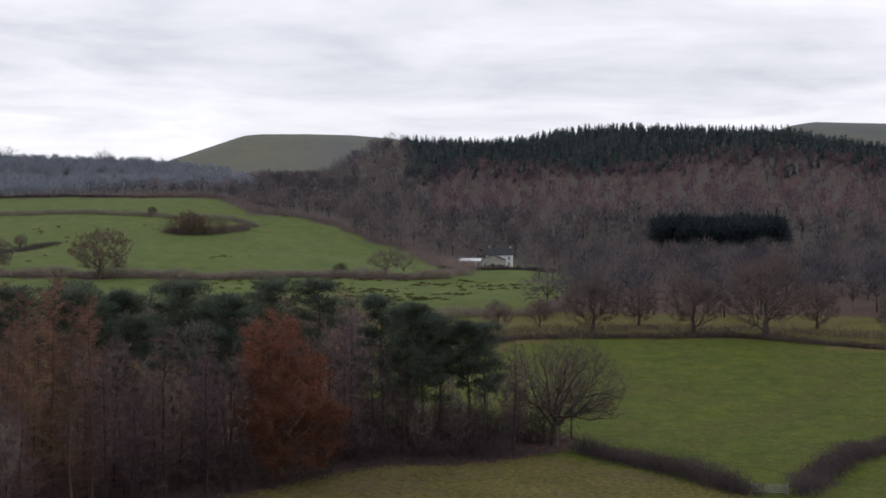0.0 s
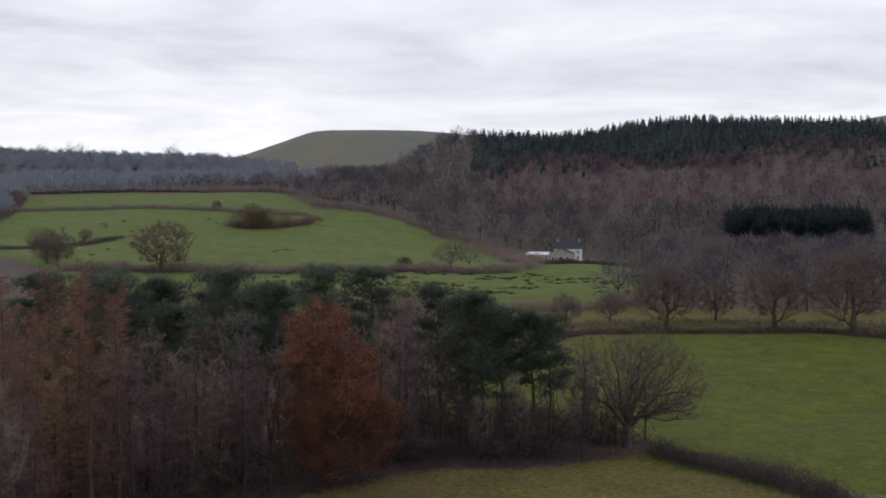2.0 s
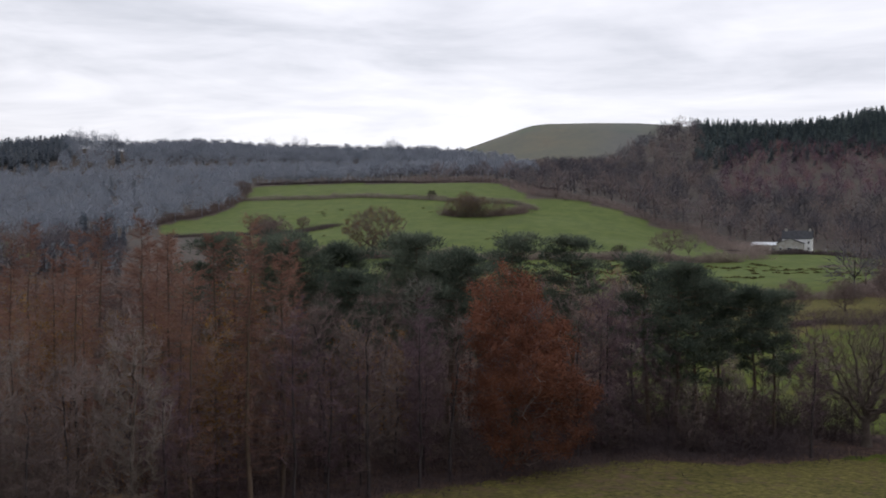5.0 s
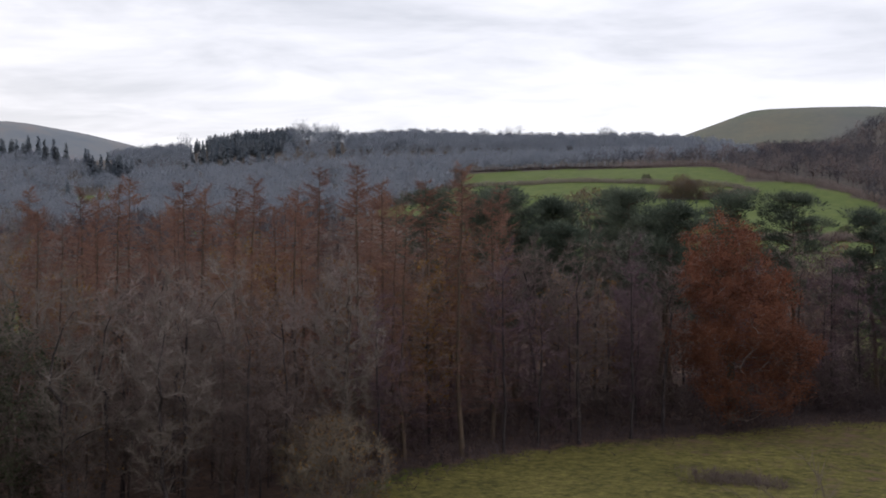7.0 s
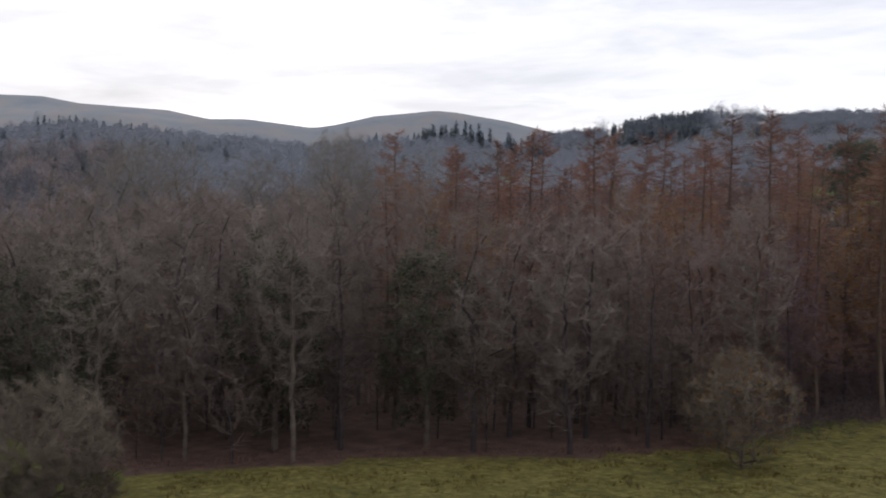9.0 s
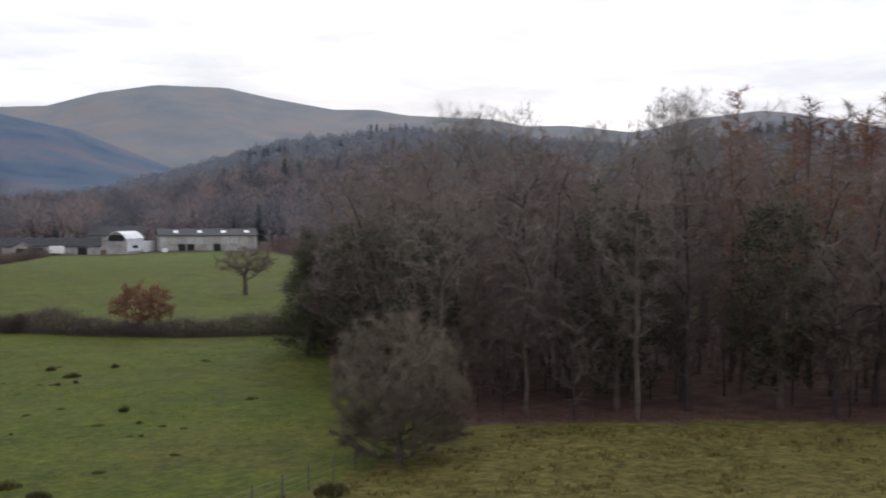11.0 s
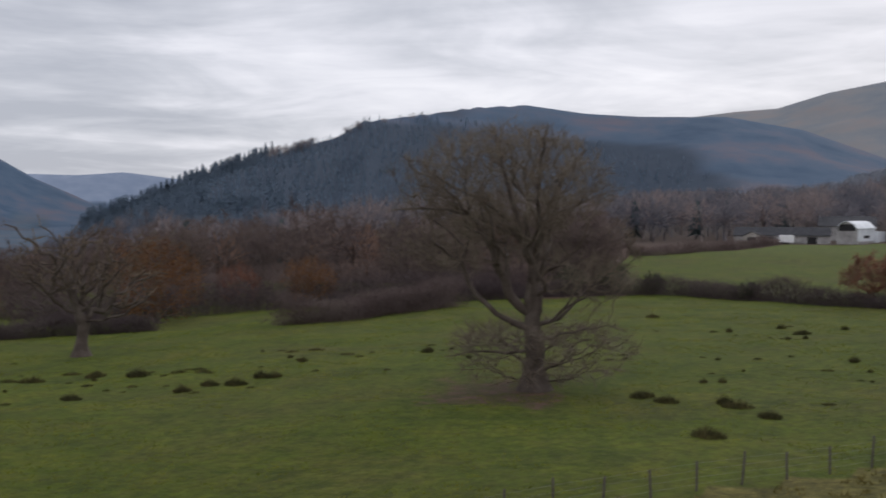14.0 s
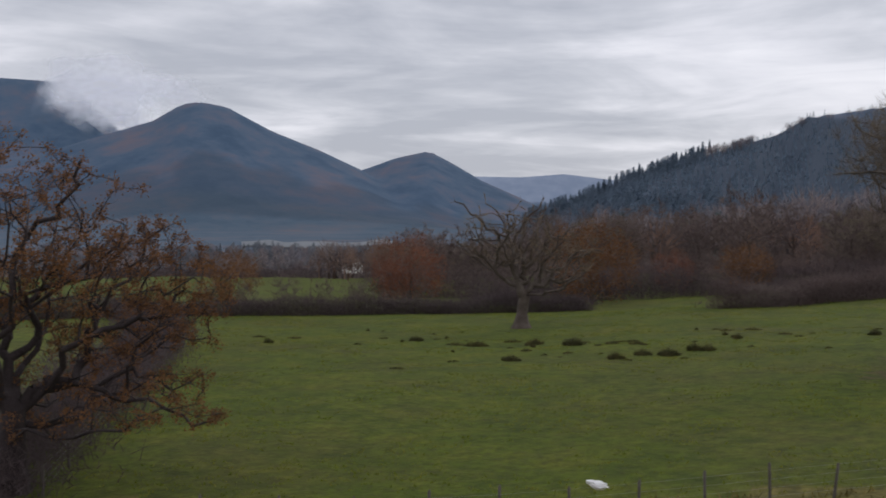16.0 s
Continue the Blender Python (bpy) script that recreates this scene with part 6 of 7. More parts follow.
def white_house():
    house = thing("house", "white rendered house with slate roofs and a gabled cream wing", "house")
    gable_block(house, 0.2, 14.2, 3.0, 10.0, 6.8, 10.4, WHITEWASH, SLATE, "x")
    gable_block(house, -1.6, 10.6, -5.0, 2.9, 4.4, 6.7, CREAM, SLATE, "y", 0.5)
    bm = bmesh.new()
    prism_bm(bm, [(-3.0, -0.8), (5.0, -0.8), (5.0, 4.6), (-3.0, 3.4)], -13.5, -1.7, "x")
    bpart("wall", bm, CREAM, house)
    bm = bmesh.new()
    prism_bm(bm, [(-3.6, 3.34), (5.2, 4.66), (5.2, 4.9), (-3.6, 3.6)], -14.0, -1.75, "x")
    bpart("roof", bm, SHEET, house, "pale sheet roof")
    for x, z, y in ((12.6, 4.2, 3.0), (12.6, 1.2, 3.0)):
        window(house, x, z, 1.1, 1.5, y)
    for x, z, w in ((0.2, 1.0, 1.3), (4.4, 1.0, 2.4), (7.6, 1.0, 1.2)):
        window(house, x, z, w, 1.5, -5.0)
    for x in (-12.0, -5.6, -3.4):
        window(house, x, 1.1, 1.5, 1.3, -3.0)
    door_ = boxes("door", TRIM, house, (-9.4, -8.4, -3.08, -2.95, 0, 2.1))
    boxes("handle", SHEET, door_, (-8.6, -8.5, -3.14, -3.08, 1.0, 1.12))
    for x in (1.8, 13.0):
        chim = boxes("chimney", CREAM, house, (x - 0.5, x + 0.5, 6.1, 6.9, 9.2, 11.7), bevel=0.03)
        bm = bmesh.new()
        bmesh.ops.create_cone(bm, segments=10, radius1=0.2, radius2=0.16, depth=0.5, cap_ends=True, matrix=Matrix.Translation((x, 6.5, 11.94)))
        bpart("chimney_pot", bm, SLATE, chim)
    house.matrix_basis = Matrix.LocRotScale((8, 572, ground_z(8, 570) + 0.1), Euler((0, 0, radians(-6))), (0.92, 0.92, 0.92))


white_house()


def car(label, paint, x, y, turn):
    c = thing("car", label, "car", "parked cars")
    bm = bmesh.new()
    prism_bm(bm, [(-2.1, 0.35), (2.1, 0.35), (2.15, 0.75), (1.2, 0.92), (-1.9, 0.95), (-2.15, 0.8)], -0.85, 0.85, "y")
    bmesh.ops.bevel(bm, geom=bm.edges[:], offset=0.06, segments=1, affect="EDGES")
    bpart("body", bm, paint, c)
    bm = bmesh.new()
    prism_bm(bm, [(-1.75, 0.93), (1.05, 0.92), (0.35, 1.42), (-1.3, 1.44)], -0.74, 0.74, "y")
    bpart("cabin", bm, GLASS, c, "dark glazed cabin")
    boxes("roof", paint, c, (-1.28, 0.34, -0.72, 0.72, 1.43, 1.49), bevel=0.03)
    for wx in (-1.3, 1.3):
        for wy in (-0.8, 0.8):
            bm = bmesh.new()
            bmesh.ops.create_cone(bm, segments=14, radius1=0.32, radius2=0.32, depth=0.2, cap_ends=True, matrix=Matrix.Translation((wx, wy, 0.32)) @ Matrix.Rotation(radians(90), 4, "X"))
            wheel = bpart("wheel", bm, RUBBER, c)
            bm = bmesh.new()
            bmesh.ops.create_cone(bm, segments=10, radius1=0.18, radius2=0.15, depth=0.05, cap_ends=True, matrix=Matrix.Translation((wx, wy * 1.14, 0.32)) @ Matrix.Rotation(radians(90), 4, "X"))
            bpart("rim", bm, SHEET, wheel)
    c.matrix_basis = Matrix.LocRotScale((x, y, ground_z(x, y) + 0.02), Euler((0, 0, turn)), (1, 1, 1))


car("white car parked beside the house", WHITE, 27, 566, 0.3)
car("grey car parked on the drive", GREY_PAINT, 31.5, 563, 0.5)
car("grey estate car under the trees", GREY_PAINT, 40, 558, 0.2)


def farm():
    group = "farm buildings"
    turn = radians(90 - 12)
    at = lambda x, y: Matrix.LocRotScale((x, y, ground_z(x, y)), Euler((0, 0, turn)), (1, 1, 1))
    # local x runs to the north along the yard, local -y faces the pasture... the long concrete-panelled barn
    barn = thing("barn", "long concrete-panelled barn with a grey sheeted roof", "barn", group)
    gable_block(barn, 0, 33, 0, 14, 5.2, 7.2, CONCRETE, SLATE, "x", 0.5)
    for k in range(12):
        boxes("post", CONCRETE, barn, (k * 2.95 + 0.1, k * 2.95 + 0.42, -0.16, 0.02, -0.5, 5.1))
    for k in range(11):
        pale = (PANEL, CONCRETE, CREAM, PANEL)[(k * 7 + 3) % 4]
        boxes("panel", pale, barn, (k * 2.95 + 0.45, k * 2.95 + 3.02, -0.1, 0.03, 2.4 if k % 3 else 1.5, 4.9))
    for k in range(4):
        bm = bmesh.new()
        prism_bm(bm, [(2.2, 6.05), (4.6, 6.74), (4.6, 6.84), (2.2, 6.15)], 5 + k * 8, 6.6 + k * 8, "x")
        bpart("rooflight", bm, WHITE, barn)
    for k in (2, 3, 6):
        boxes("shaded_doorway", OPENING_SHADE, barn, (k * 2.95 + 0.5, k * 2.95 + 2.95, -0.12, 0.04, -0.3, 2.3))
    barn.matrix_basis = at(-392, 131)
    # the arched barn
    arch = thing("barn", "round-roofed barn with pale sheet metal and an open upper end", "barn", group)
    n = 12
    curve = [(-3.6 + 7.2 * i / n, 5.0 + 2.4 * math.sin(math.pi * i / n)) for i in range(n + 1)]
    bm = bmesh.new()
    prism_bm(bm, [(-3.5, -0.6), (3.5, -0.6), (3.5, 5.0), *[(u * 0.97, w - 0.12) for u, w in curve[::-1]], (-3.5, 5.0)], 0, 13, "x")
    bpart("wall", bm, CONCRETE, arch)
    bm = bmesh.new()
    prism_bm(bm, curve + [(u * 1.03, w + 0.16) for u, w in curve[::-1]], -0.4, 13.4, "x")
    bpart("roof", bm, SHEET, arch, "curved pale sheet metal roof")
    boxes("shaded_opening", OPENING_SHADE, arch, (-0.06, 0.06, -2.7, 2.7, 4.4, 6.5))
    boxes("cladding", SHEET, arch, (0.2, 12.8, -3.62, -3.5, 1.0, 4.9))
    boxes("lean_to", SHEET, arch, (12.9, 19.5, -4.4, 2.0, -0.6, 4.0), bevel=0.05)
    boxes("shaded_opening", OPENING_SHADE, arch, (4.5, 8.5, -3.68, -3.6, 2.0, 2.9))
    arch.matrix_basis = Matrix.LocRotScale((-383, 115, ground_z(-386, 113)), Euler((0, 0, radians(143))), (1, 1, 1))
    # the low slate-roofed steading
    shed = thing("farm_shed", "low stone steading with dark slate roofs and open bays", "shed", group)
    gable_block(shed, 0, 30, 0, 8, 3.0, 5.4, CONCRETE, SLATE, "x", 0.4)
    gable_block(shed, 3, 9, -5.5, -0.05, 2.7, 4.2, CREAM, SLATE, "y", 0.3)
    for x0, x1 in ((-0.0 + 10, 12.6), (14, 15.5), (23, 26)):
        boxes("shaded_opening", OPENING_SHADE, shed, (x0, x1, -0.06, 0.05, -0.2, 2.4))
    boxes("shaded_opening", OPENING_SHADE, shed, (4.6, 7.2, -5.56, -5.4, 0.6, 2.4))
    shed.matrix_basis = at(-392, 81)
    back_barn = thing("barn", "tall barn with a dark sheeted roof behind the yard", "barn", group)
    gable_block(back_barn, 0, 18, 0, 14, 5.2, 8.2, CONCRETE, SLATE, "x", 0.5)
    boxes("shaded_doorway", OPENING_SHADE, back_barn, (6, 10, -0.06, 0.05, -0.2, 4.0))
    back_barn.matrix_basis = at(-412, 112)
    trailer = thing("livestock_trailer", "white box trailer parked beside the steading", "trailer")
    boxes("body", WHITE, trailer, (0, 4.6, -1.1, 1.1, 0.6, 2.9), bevel=0.08)
    boxes("ramp", SHEET, trailer, (-0.08, 0.0, -1.0, 1.0, 0.65, 2.7))
    boxes("drawbar", TRIM, trailer, (4.55, 6.0, -0.08, 0.08, 0.5, 0.62))
    for x in (1.7, 2.7):
        for y in (-1.05, 1.05):
            bm = bmesh.new()
            bmesh.ops.create_cone(bm, segments=14, radius1=0.36, radius2=0.36, depth=0.22, cap_ends=True, matrix=Matrix.Translation((x, y, 0.36)) @ Matrix.Rotation(radians(90), 4, "X"))
            bpart("wheel", bm, RUBBER, trailer)
    trailer.matrix_basis = at(-383, 94)
    tank = thing("water_tank", "white plastic water tank at the field edge", "tank")
    bm = bmesh.new()
    box_bm(bm, -0.9, 0.9, -0.7, 0.7, 0, 1.5, 0.12)
    bpart("body", bm, WHITE, tank)
    bm = bmesh.new()
    bmesh.ops.create_cone(bm, segments=12, radius1=0.25, radius2=0.22, depth=0.12, cap_ends=True, matrix=Matrix.Translation((0, 0, 1.55)))
    bpart("lid", bm, TRIM, tank)
    tank.matrix_basis = at(-384, 131)


farm()


def cottage(label, x, y, turn, s, wall):
    c = thing("cottage", label, "house", "valley houses")
    gable_block(c, -5, 5, -3.5, 3.5, 5.0, 7.6, wall, SLATE, "x", 0.3)
    gable_block(c, 1.5, 5.2, -6.0, -3.55, 4.6, 6.6, wall, SLATE, "y", 0.25)
    for wx in (-3.6, -1.2):
        for z in (0.9, 3.3):
            window(c, wx, z, 1.1, 1.2, -3.5)
    window(c, 3.4, 3.0, 1.1, 1.2, -6.0)
    boxes("door", TRIM, c, (2.9, 3.8, -6.08, -5.9, 0, 2.0))
    for wx in (-4.6, 4.6):
        boxes("chimney", wall, c, (wx - 0.35, wx + 0.35, -0.45, 0.45, 6.6, 8.9), bevel=0.03)
    c.matrix_basis = Matrix.LocRotScale((x, y, ground_z(x, y) + 0.05), Euler((0, 0, turn)), (s, s, s))


cottage("white cottage with slate roof among the valley trees", -435, -250, radians(60), 0.85, WHITEWASH)
cottage("grey cottage half hidden by valley trees", -640, -440, radians(60), 1.0, CREAM)


def lake_sheet():
    mat = bpy.data.materials.new("lake_water")
    mat.use_nodes = True
    n, l = mat.node_tree.nodes, mat.node_tree.links
    b = n["Principled BSDF"]
    b.inputs["Base Color"].default_value = (0.03, 0.04, 0.045, 1)
    b.inputs["Roughness"].default_value = 0.4
    t = n.new("ShaderNodeTexNoise")
    t.inputs["Scale"].default_value = 0.4
    bp = n.new("ShaderNodeBump")
    bp.inputs["Strength"].default_value = 0.08
    l.new(t.outputs[0], bp.inputs["Height"])
    l.new(bp.outputs[0], b.inputs["Normal"])
    az, ins, outs = np.linspace(121.2, 128.6, 30), [], []
    near = 1330 + 90 * value_noise(az * 0.8, az * 0)
    far = near + 260 + 160 * value_noise(az * 1.1 + 7, az * 0)
    x0, y0 = at_polar(az, near)
    x1, y1 = at_polar(az, far)
    z = max(land(x0, y0)[0].max(), land(x1, y1)[0].max()) + 1.2
    verts = [(a, b_, z) for a, b_ in zip(x0, y0)] + [(a, b_, z) for a, b_ in zip(x1, y1)]
    k = np.arange(29)
    tris = np.concatenate([np.stack([k, k + 1, k + 30], 1), np.stack([k + 1, k + 31, k + 30], 1)])
    tagged(new("water", tri_mesh("water", verts, tris, mat)), "still pale lake far down the valley", "water", kind="structure")


lake_sheet()


# ---- fences and gate ----
def along(line, step):
    line = np.array(line, float)
    d = np.concatenate([[0], np.cumsum(np.linalg.norm(np.diff(line, axis=0), axis=1))])
    t = np.arange(0, d[-1], step)
    return np.interp(t, d, line[:, 0]), np.interp(t, d, line[:, 1])


def post_mesh(r, h):
    bm = bmesh.new()
    bmesh.ops.create_cone(bm, segments=8, radius1=r, radius2=r * 0.9, depth=h, cap_ends=True, matrix=Matrix.Translation((0, 0, h / 2 - 0.3)))
    bmesh.ops.create_cone(bm, segments=8, radius1=r * 0.9, radius2=r * 0.35, depth=0.07, cap_ends=True, matrix=Matrix.Translation((0, 0, h - 0.265)))
    me = bpy.data.meshes.new("post")
    bm.to_mesh(me)
    bm.free()
    me.materials.append(FENCE_WOOD)
    return me


def fence(label, line, step, h, r, seed):
    rng = random.Random(seed)
    f = thing("fence", label, "fence", "field fences")
    me = post_mesh(r, h + 0.3)
    xs, ys = along(line, step)
    tops = []
    for x, y in zip(xs, ys):
        p = new("post", me)
        p.parent = f
        z = ground_z(x, y)
        p.matrix_basis = Matrix.LocRotScale((x, y, z), Euler((rng.gauss(0, 0.035), rng.gauss(0, 0.035), rng.random() * 6)), (1, 1, rng.uniform(0.9, 1.12)))
        tops.append((x, y, z))
    for lift in (0.25, 0.5, 0.75, 1.0):
        segs = [(a[0], a[1], a[2] + lift * h * 0.92, b[0], b[1], b[2] + lift * h * 0.92, 0.0035, 0.0035) for a, b in zip(tops, tops[1:])]
        part("wire", tubes(segs, 3), WIRE, f)


fence("post and wire fence between pasture and rough grass", [(-23, 3), (-30, 15), (-33.5, 19), (-36, 22), (-41, 28), (-45, 33), (-49, 39), (-53, 46), (-57, 54), (-62, 61.5)], 2.3, 1.25, 0.055, 3)
fence("pale post and wire fence along the overgrown hedge", [(-29.5, 2), (-36.5, -3), (-43.5, -8), (-52.5, -15), (-60, -20.5), (-84, -38)], 4.6, 1.15, 0.06, 4)


def gate():
    g = thing("field_gate", "weathered five-barred gate in a gap of the hedge", "gate")
    for x in (-2.2, 2.2):
        boxes("gate_post", WOODEN, g, (x - 0.12, x + 0.12, -0.12, 0.12, -0.3, 1.5), bevel=0.02)
    for k in range(5):
        boxes("bar", WOODEN, g, (-2.0, 2.0, -0.035, 0.035, 0.25 + k * 0.23, 0.36 + k * 0.23))
    for x in (-1.95, 0.0, 1.95):
        boxes("upright", WOODEN, g, (x - 0.05, x + 0.05, -0.075, -0.037, 0.2, 1.4))
    g.matrix_basis = Matrix.LocRotScale((38.5, 151.5, ground_z(38.5, 151.5)), Euler((0, 0, radians(-10))), (1, 1, 1))


gate()


def snagged_sack(x, y):
    bm = bmesh.new()
    bmesh.ops.create_icosphere(bm, subdivisions=3, radius=1.0)
    for v in bm.verts:
        k = noise.noise(v.co * 2.3) * 0.35 + noise.noise(v.co * 6) * 0.15
        v.co = Vector((v.co.x * 0.34, v.co.y * 0.16, v.co.z * 0.15)) * (1 + k)
        v.co.z += 0.14 * v.co.x / 0.34 * (v.co.x > 0)
    me = bpy.data.meshes.new("plastic_sack")
    bm.to_mesh(me)
    bm.free()
    me.materials.append(WHITE)
    ob = new("plastic_sack", me)
    ob.matrix_basis = Matrix.LocRotScale((x, y, ground_z(x, y) + 0.82), Euler((0, 0, radians(-58))), (1, 1, 1))
    tagged(ob, "torn white plastic sack snagged on the wire fence", "sack")


snagged_sack(-36.6, 20.25)


# ---- rushes and molehills ----
def tuft_data(seed, wide, tall, n):
    rng = np.random.default_rng(seed)
    a, r = rng.random(n) * 6.283, np.sqrt(rng.random(n)) * wide
    base = np.stack([np.cos(a) * r, np.sin(a) * r * 0.7, np.full(n, -0.05)], 1)
    way = np.stack([np.cos(a) * r / wide * 0.7, np.sin(a) * r / wide * 0.7, np.ones(n)], 1) + rng.normal(size=(n, 3)) * 0.22
    return blades(rng, base, way, tall * (0.6 + 0.5 * rng.random(n)) * (1.1 - 0.6 * r / wide), np.full(n, 0.07))


TUFTS = "rush tufts in the pasture"
tuft_meshes = [tri_mesh("rush_tuft", *tuft_data(300 + i, w, h, n), RUSH) for i, (w, h, n) in enumerate([(0.8, 0.6, 260), (1.3, 0.55, 380), (0.55, 0.65, 200), (1.0, 0.32, 200)])]


def tuft(kind, x, y, s=1.0):
    ob = tagged(new("rush_tuft", tuft_meshes[kind]), ("dark round tuft of rushes in the grass", "broad dark clump of rushes in the grass", "upright dark tuft of rushes in the grass", "low brown tussock in the grass")[kind], "rushes", TUFTS)
    ob.matrix_basis = Matrix.LocRotScale((x, y, ground_z(x, y)), Euler((0, 0, x * 3.7)), (s * 0.7, s * 0.7, s * 1.15))


for k, x, y, s in [(3, -117, 46, 0.8), (2, -117, 47.5, 0.9), (0, -120, 53, 1), (1, -114, 54, 1.1), (0, -119, 59, 0.9), (3, -118, 68, 1), (2, -92, 54, 1), (3, -87, 51, 0.8), (3, -91, 64, 1), (1, -74, 37.2, 1.1), (1, -72, 38.6, 1), (0, -71.5, 42, 1.1), (1, -70.2, 42.6, 1.1),
                   (1, -67, 44, 0.95), (1, -61, 40, 1.2), (0, -100, 20, 0.9), (3, -71, 48, 0.7), (1, -134, 41, 1), (1, -57, 57, 1.4), (0, -56, 54, 1.3), (3, -96, 50, 0.6), (3, -84, 55, 0.6)]:
    tuft(k, x, y, s)
for k, x, y, s in [(0, -82, -28, 0.9), (3, -86, -28, 1), (1, -89, -17, 1), (3, -87, -12, 1.3), (1, -87, -10, 1.2), (1, -90, -6, 1.2), (1, -89, -2, 1.4), (1, -77, -2, 1), (0, -80, 5, 1.2), (1, -83, 6, 1), (1, -83, 8, 1.2), (2, -86, 9, 1.3), (0, -86, 10, 1.1),
                   (0, -95, 10, 0.9), (0, -99, 20, 0.9), (3, -69, -7, 0.8), (3, -90, 1, 1.2), (3, -90, 3, 1.2), (3, -86, -32, 1), (3, -84, -4, 0.9), (3, -83, 0, 0.8), (3, -104, 9, 1.2), (3, -103, 7, 1), (3, -84, -20, 0.7), (3, -92, -9, 1.3), (3, -92, 2, 0.9), (3, -99, 13, 1)]:
    tuft(k, x, y, s)


for _ in range(64):
    # small tussocks gathered between the larger tufts
    x, y = R.choice([(-88, -4), (-86, 4), (-92, -16), (-100, 12), (-84, 50), (-112, 50), (-96, 30)])
    tuft(R.choice((3, 3, 2)), x + R.gauss(0, 5), y + R.gauss(0, 7), R.uniform(0.35, 0.7))


def hill_rushes():
    rng = np.random.default_rng(41)
    x, y = rng.uniform(-110, 45, 900), rng.uniform(410, 510, 900)
    m = inside(x, y, RUSH_FIELD) & (value_noise(x / 16, y / 9) > 0.05)
    x, y = x[m], y[m]
    x2, y2 = rng.uniform(-330, -20, 500), rng.uniform(500, 760, 500)
    m = inside(x2, y2, UPPER_FIELD) & (value_noise(x2 / 30 + 4, y2 / 20) > 0.55)
    x, y = np.concatenate([x, x2[m]]), np.concatenate([y, y2[m]])
    kinds = []
    for i in range(3):
        v, t = tuft_data(320 + i, 1.5, 1.0, 26)
        v[:, 2] *= 0.9
        kinds.append(blades_fat(v, t))
    scatter("hill_rushes", "scattered dark rush clumps over the hill fields", "rushes", x, y, kinds, 0.6, 1.3, RUSH, 12)


def blades_fat(v, t):
    """The same tuft with broad blades, to stand far off."""
    w = v.reshape(-1, 3, 3).copy()
    mid_ = (w[:, 0] + w[:, 1]) / 2
    for i in (0, 1):
        w[:, i] = mid_ + (w[:, i] - mid_) * 7
    return w.reshape(-1, 3), t


hill_rushes()
hedge(30, "low bramble patch in the rough grass", [(-22.5, 129), (-18, 130.5), (-15.5, 130)], 1.3, 2.0, 260, 0.05, 0.7, name="bramble")



# ---- the cloud that lies on the high fell ----
def cloud_bank(az, out, z, wide, high, seed):
    mat = bpy.data.materials.new("cloud_vapour")
    mat.use_nodes = True
    n, l = mat.node_tree.nodes, mat.node_tree.links
    n.remove(n["Principled BSDF"])
    tc, puff = n.new("ShaderNodeTexCoord"), n.new("ShaderNodeTexNoise")
    puff.inputs["Scale"].default_value, puff.inputs["Detail"].default_value, puff.inputs["Roughness"].default_value = 1.8, 3, 0.5
    puff.noise_dimensions = "4D"
    puff.inputs["W"].default_value = seed
    l.new(tc.outputs["Object"], puff.inputs["Vector"])
    size = n.new("ShaderNodeVectorMath")
    size.operation = "LENGTH"
    l.new(tc.outputs["Object"], size.inputs[0])
    mask = n.new("ShaderNodeMath")
    mask.operation = "MULTIPLY_ADD"
    l.new(puff.outputs[0], mask.inputs[0])
    mask.inputs[1].default_value = 1.5
    less = n.new("ShaderNodeMath")
    less.operation = "SUBTRACT"
    less.inputs[0].default_value = 0.12
    l.new(size.outputs["Value"], less.inputs[1])
    l.new(less.outputs[0], mask.inputs[2])
    soft = n.new("ShaderNodeMapRange")
    soft.interpolation_type = "SMOOTHSTEP"
    soft.inputs["From Min"].default_value, soft.inputs["From Max"].default_value = 0.0, 0.85
    soft.inputs["To Max"].default_value = 0.96
    l.new(mask.outputs[0], soft.inputs["Value"])
    clear, white, through_, both, out_mix = n.new("ShaderNodeBsdfTransparent"), n.new("ShaderNodeBsdfDiffuse"), n.new("ShaderNodeBsdfTranslucent"), n.new("ShaderNodeAddShader"), n.new("ShaderNodeMixShader")
    for s in (white, through_):
        s.inputs["Color"].default_value = (0.52, 0.525, 0.545, 1)
    l.new(white.outputs[0], both.inputs[0])
    l.new(through_.outputs[0], both.inputs[1])
    l.new(soft.outputs[0], out_mix.inputs[0])
    l.new(clear.outputs[0], out_mix.inputs[1])
    l.new(both.outputs[0], out_mix.inputs[2])
    l.new(out_mix.outputs[0], n["Material Output"].inputs["Surface"])
    k = 13
    u = np.linspace(-1, 1, k)
    gx, gz = np.meshgrid(u, u)
    gy = 0.12 * value_noise(gx * 2 + seed, gz * 2 + 3)
    i, j = np.meshgrid(np.arange(k - 1), np.arange(k - 1))
    p = (i * k + j).ravel()
    tris = np.concatenate([np.stack([p, p + 1, p + k], 1), np.stack([p + 1, p + k + 1, p + k], 1)])
    ob = tagged(new("cloud", tri_mesh("cloud", np.stack([gx, gy, gz], -1).reshape(-1, 3), tris, mat, True)), "ragged white cloud lying against the high fell", "cloud", "low clouds", "stuff")
    x, y = at_polar(az, out)
    ob.matrix_basis = Matrix.LocRotScale((float(x), float(y), z), Euler((0, 0, radians(az))), (wide, wide * 0.5, high))
    ob.visible_shadow = False


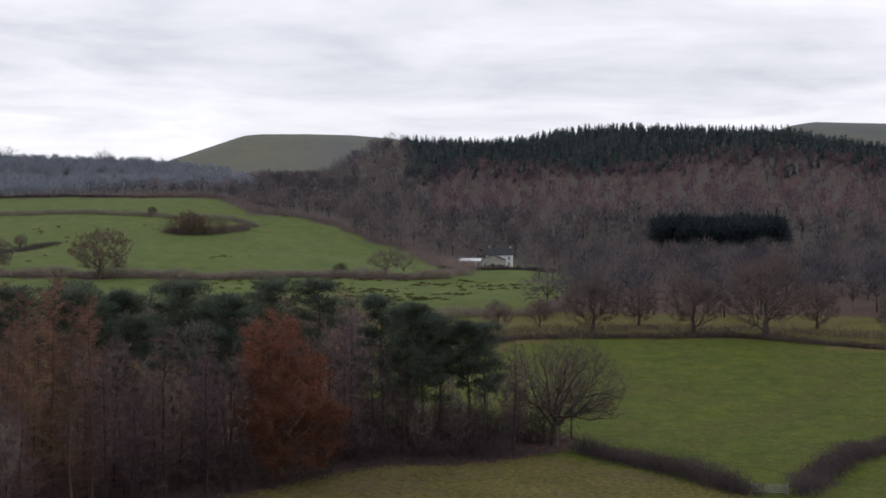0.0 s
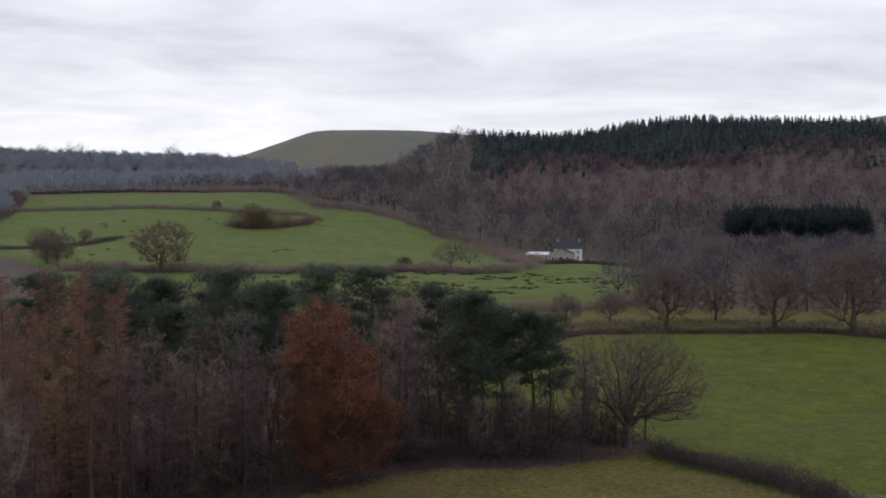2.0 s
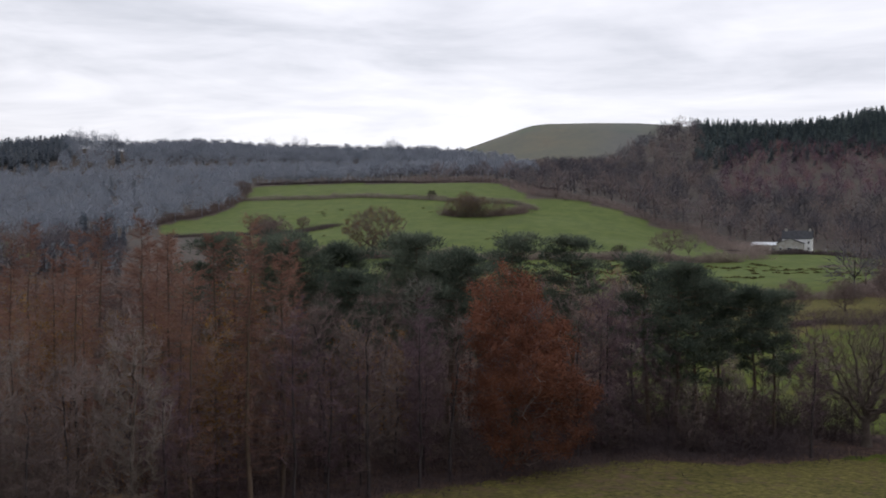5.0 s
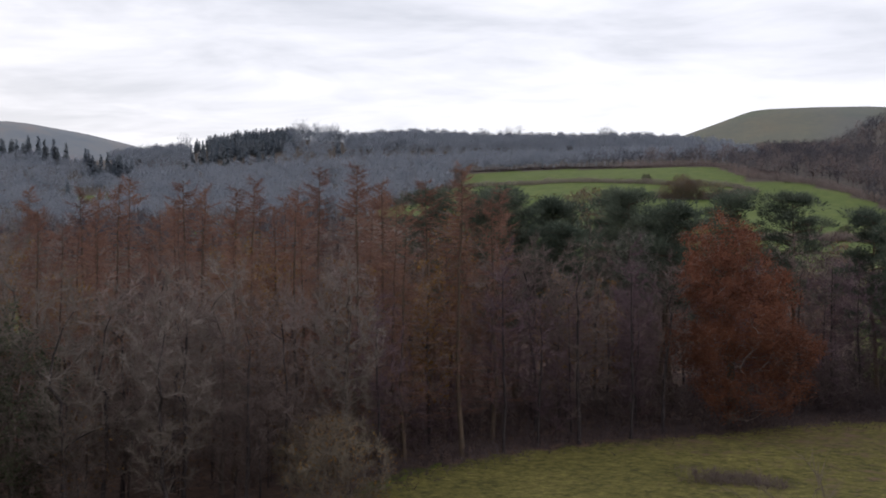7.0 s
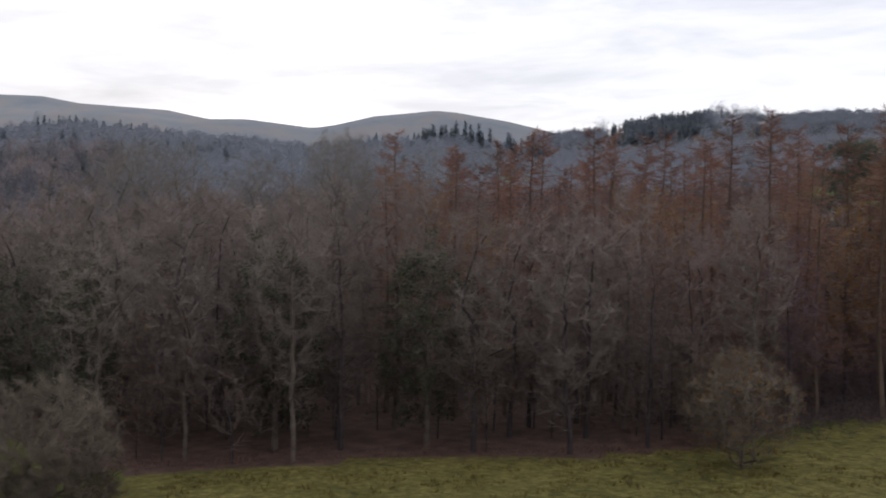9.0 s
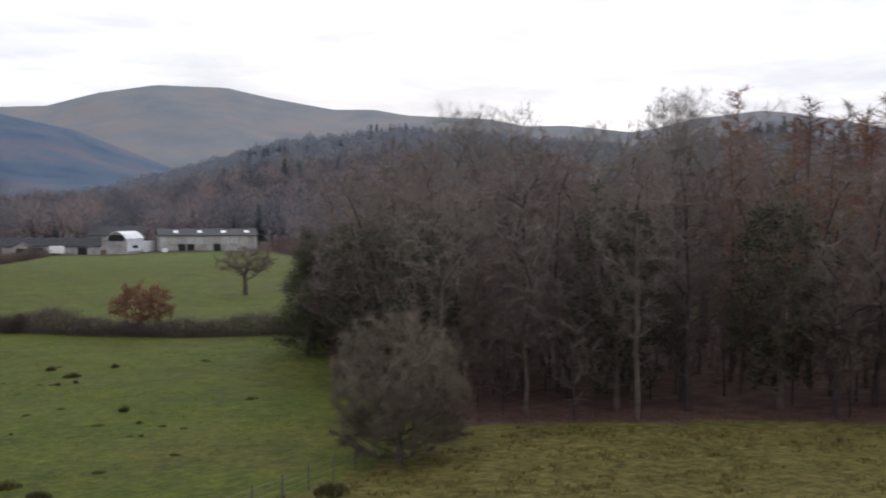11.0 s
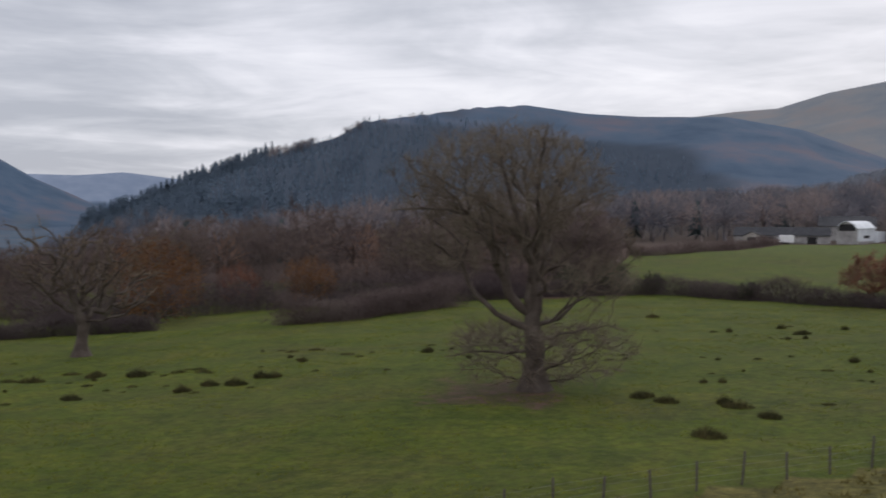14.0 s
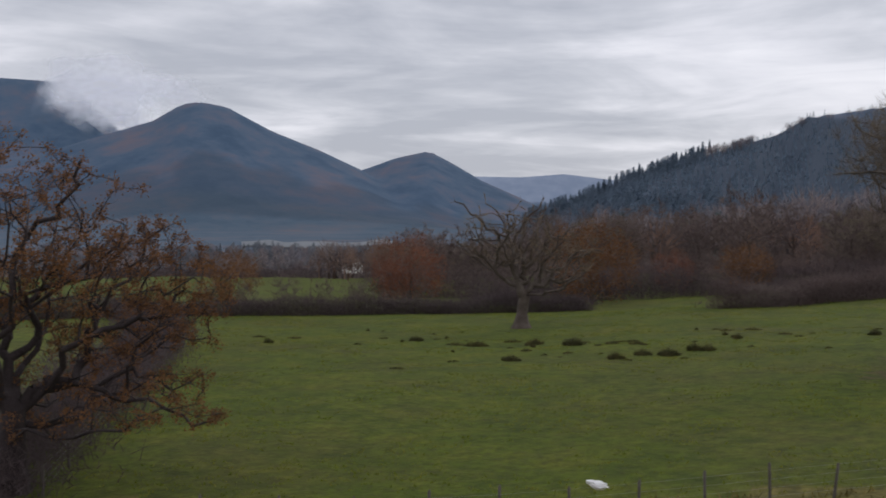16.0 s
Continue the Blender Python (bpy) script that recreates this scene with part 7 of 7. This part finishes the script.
cloud_bank(135.0, 4080, 450, 260, 150, 1.0)
cloud_bank(136.2, 4250, 430, 200, 170, 5.0)
cloud_bank(132.6, 4300, 450, 260, 110, 7.0)
cloud_bank(134.3, 4350, 360, 170, 120, 3.0)
cloud_bank(133.6, 4180, 440, 170, 75, 9.0)


# ---- grass blades ----
GRASS = material("grass_blades", [(0.1, 0.13, 0.018), (0.165, 0.19, 0.028), (0.23, 0.215, 0.042)], 0.4, island=0.25, fluffy=True)
DRY_GRASS = material("dry_grass_blades", [(0.08, 0.069, 0.02), (0.145, 0.12, 0.037), (0.21, 0.165, 0.062)], 0.5, island=0.3, fluffy=True)
PASTURE = [(-34, 14), (-57, 54), (-64, 66), (-76, 68), (-110, 76), (-135, 84), (-150, 60), (-168, 26), (-138, 2), (-130, -28), (-108, -54), (-84, -38), (-52, -15), (-30, 2)]


def grass(name, label, poly, mat, n, tall, seed, clump):
    rng = np.random.default_rng(seed)
    px, py = [p[0] for p in poly], [p[1] for p in poly]
    x, y = rng.uniform(min(px), max(px), n), rng.uniform(min(py), max(py), n)
    m = inside(x, y, poly) & (value_noise(x / clump, y / clump) + 0.6 * value_noise(x / 0.8, y / 0.8) > 0.15)
    x, y = np.repeat(x[m], 3) + rng.normal(size=3 * m.sum()) * 0.12, np.repeat(y[m], 3) + rng.normal(size=3 * m.sum()) * 0.12
    k = len(x)
    base = np.stack([x, y, land(x, y)[0] - 0.03], 1)
    way = rng.normal(size=(k, 3)) * 0.5 + np.array([0, 0, 1.0])
    v, t = blades(rng, base, way, tall * (0.5 + rng.random(k)), np.full(k, 0.09))
    tagged(new(name, tri_mesh(name, v, t, mat)), label, "grass", "meadow grass", "stuff")


grass("grass", "short tufted green grass over the pasture", PASTURE, GRASS, 90000, 0.11, 61, 3.2)
grass("dry_grass", "tussocky yellowish rough grass by the fence", [(-26, 2), (-36, 17), (-56, 54), (-66, 74), (-50, 98), (-44, 112), (-14, 104), (10, 60), (-6, 20)], DRY_GRASS, 60000, 0.26, 62, 1.3)
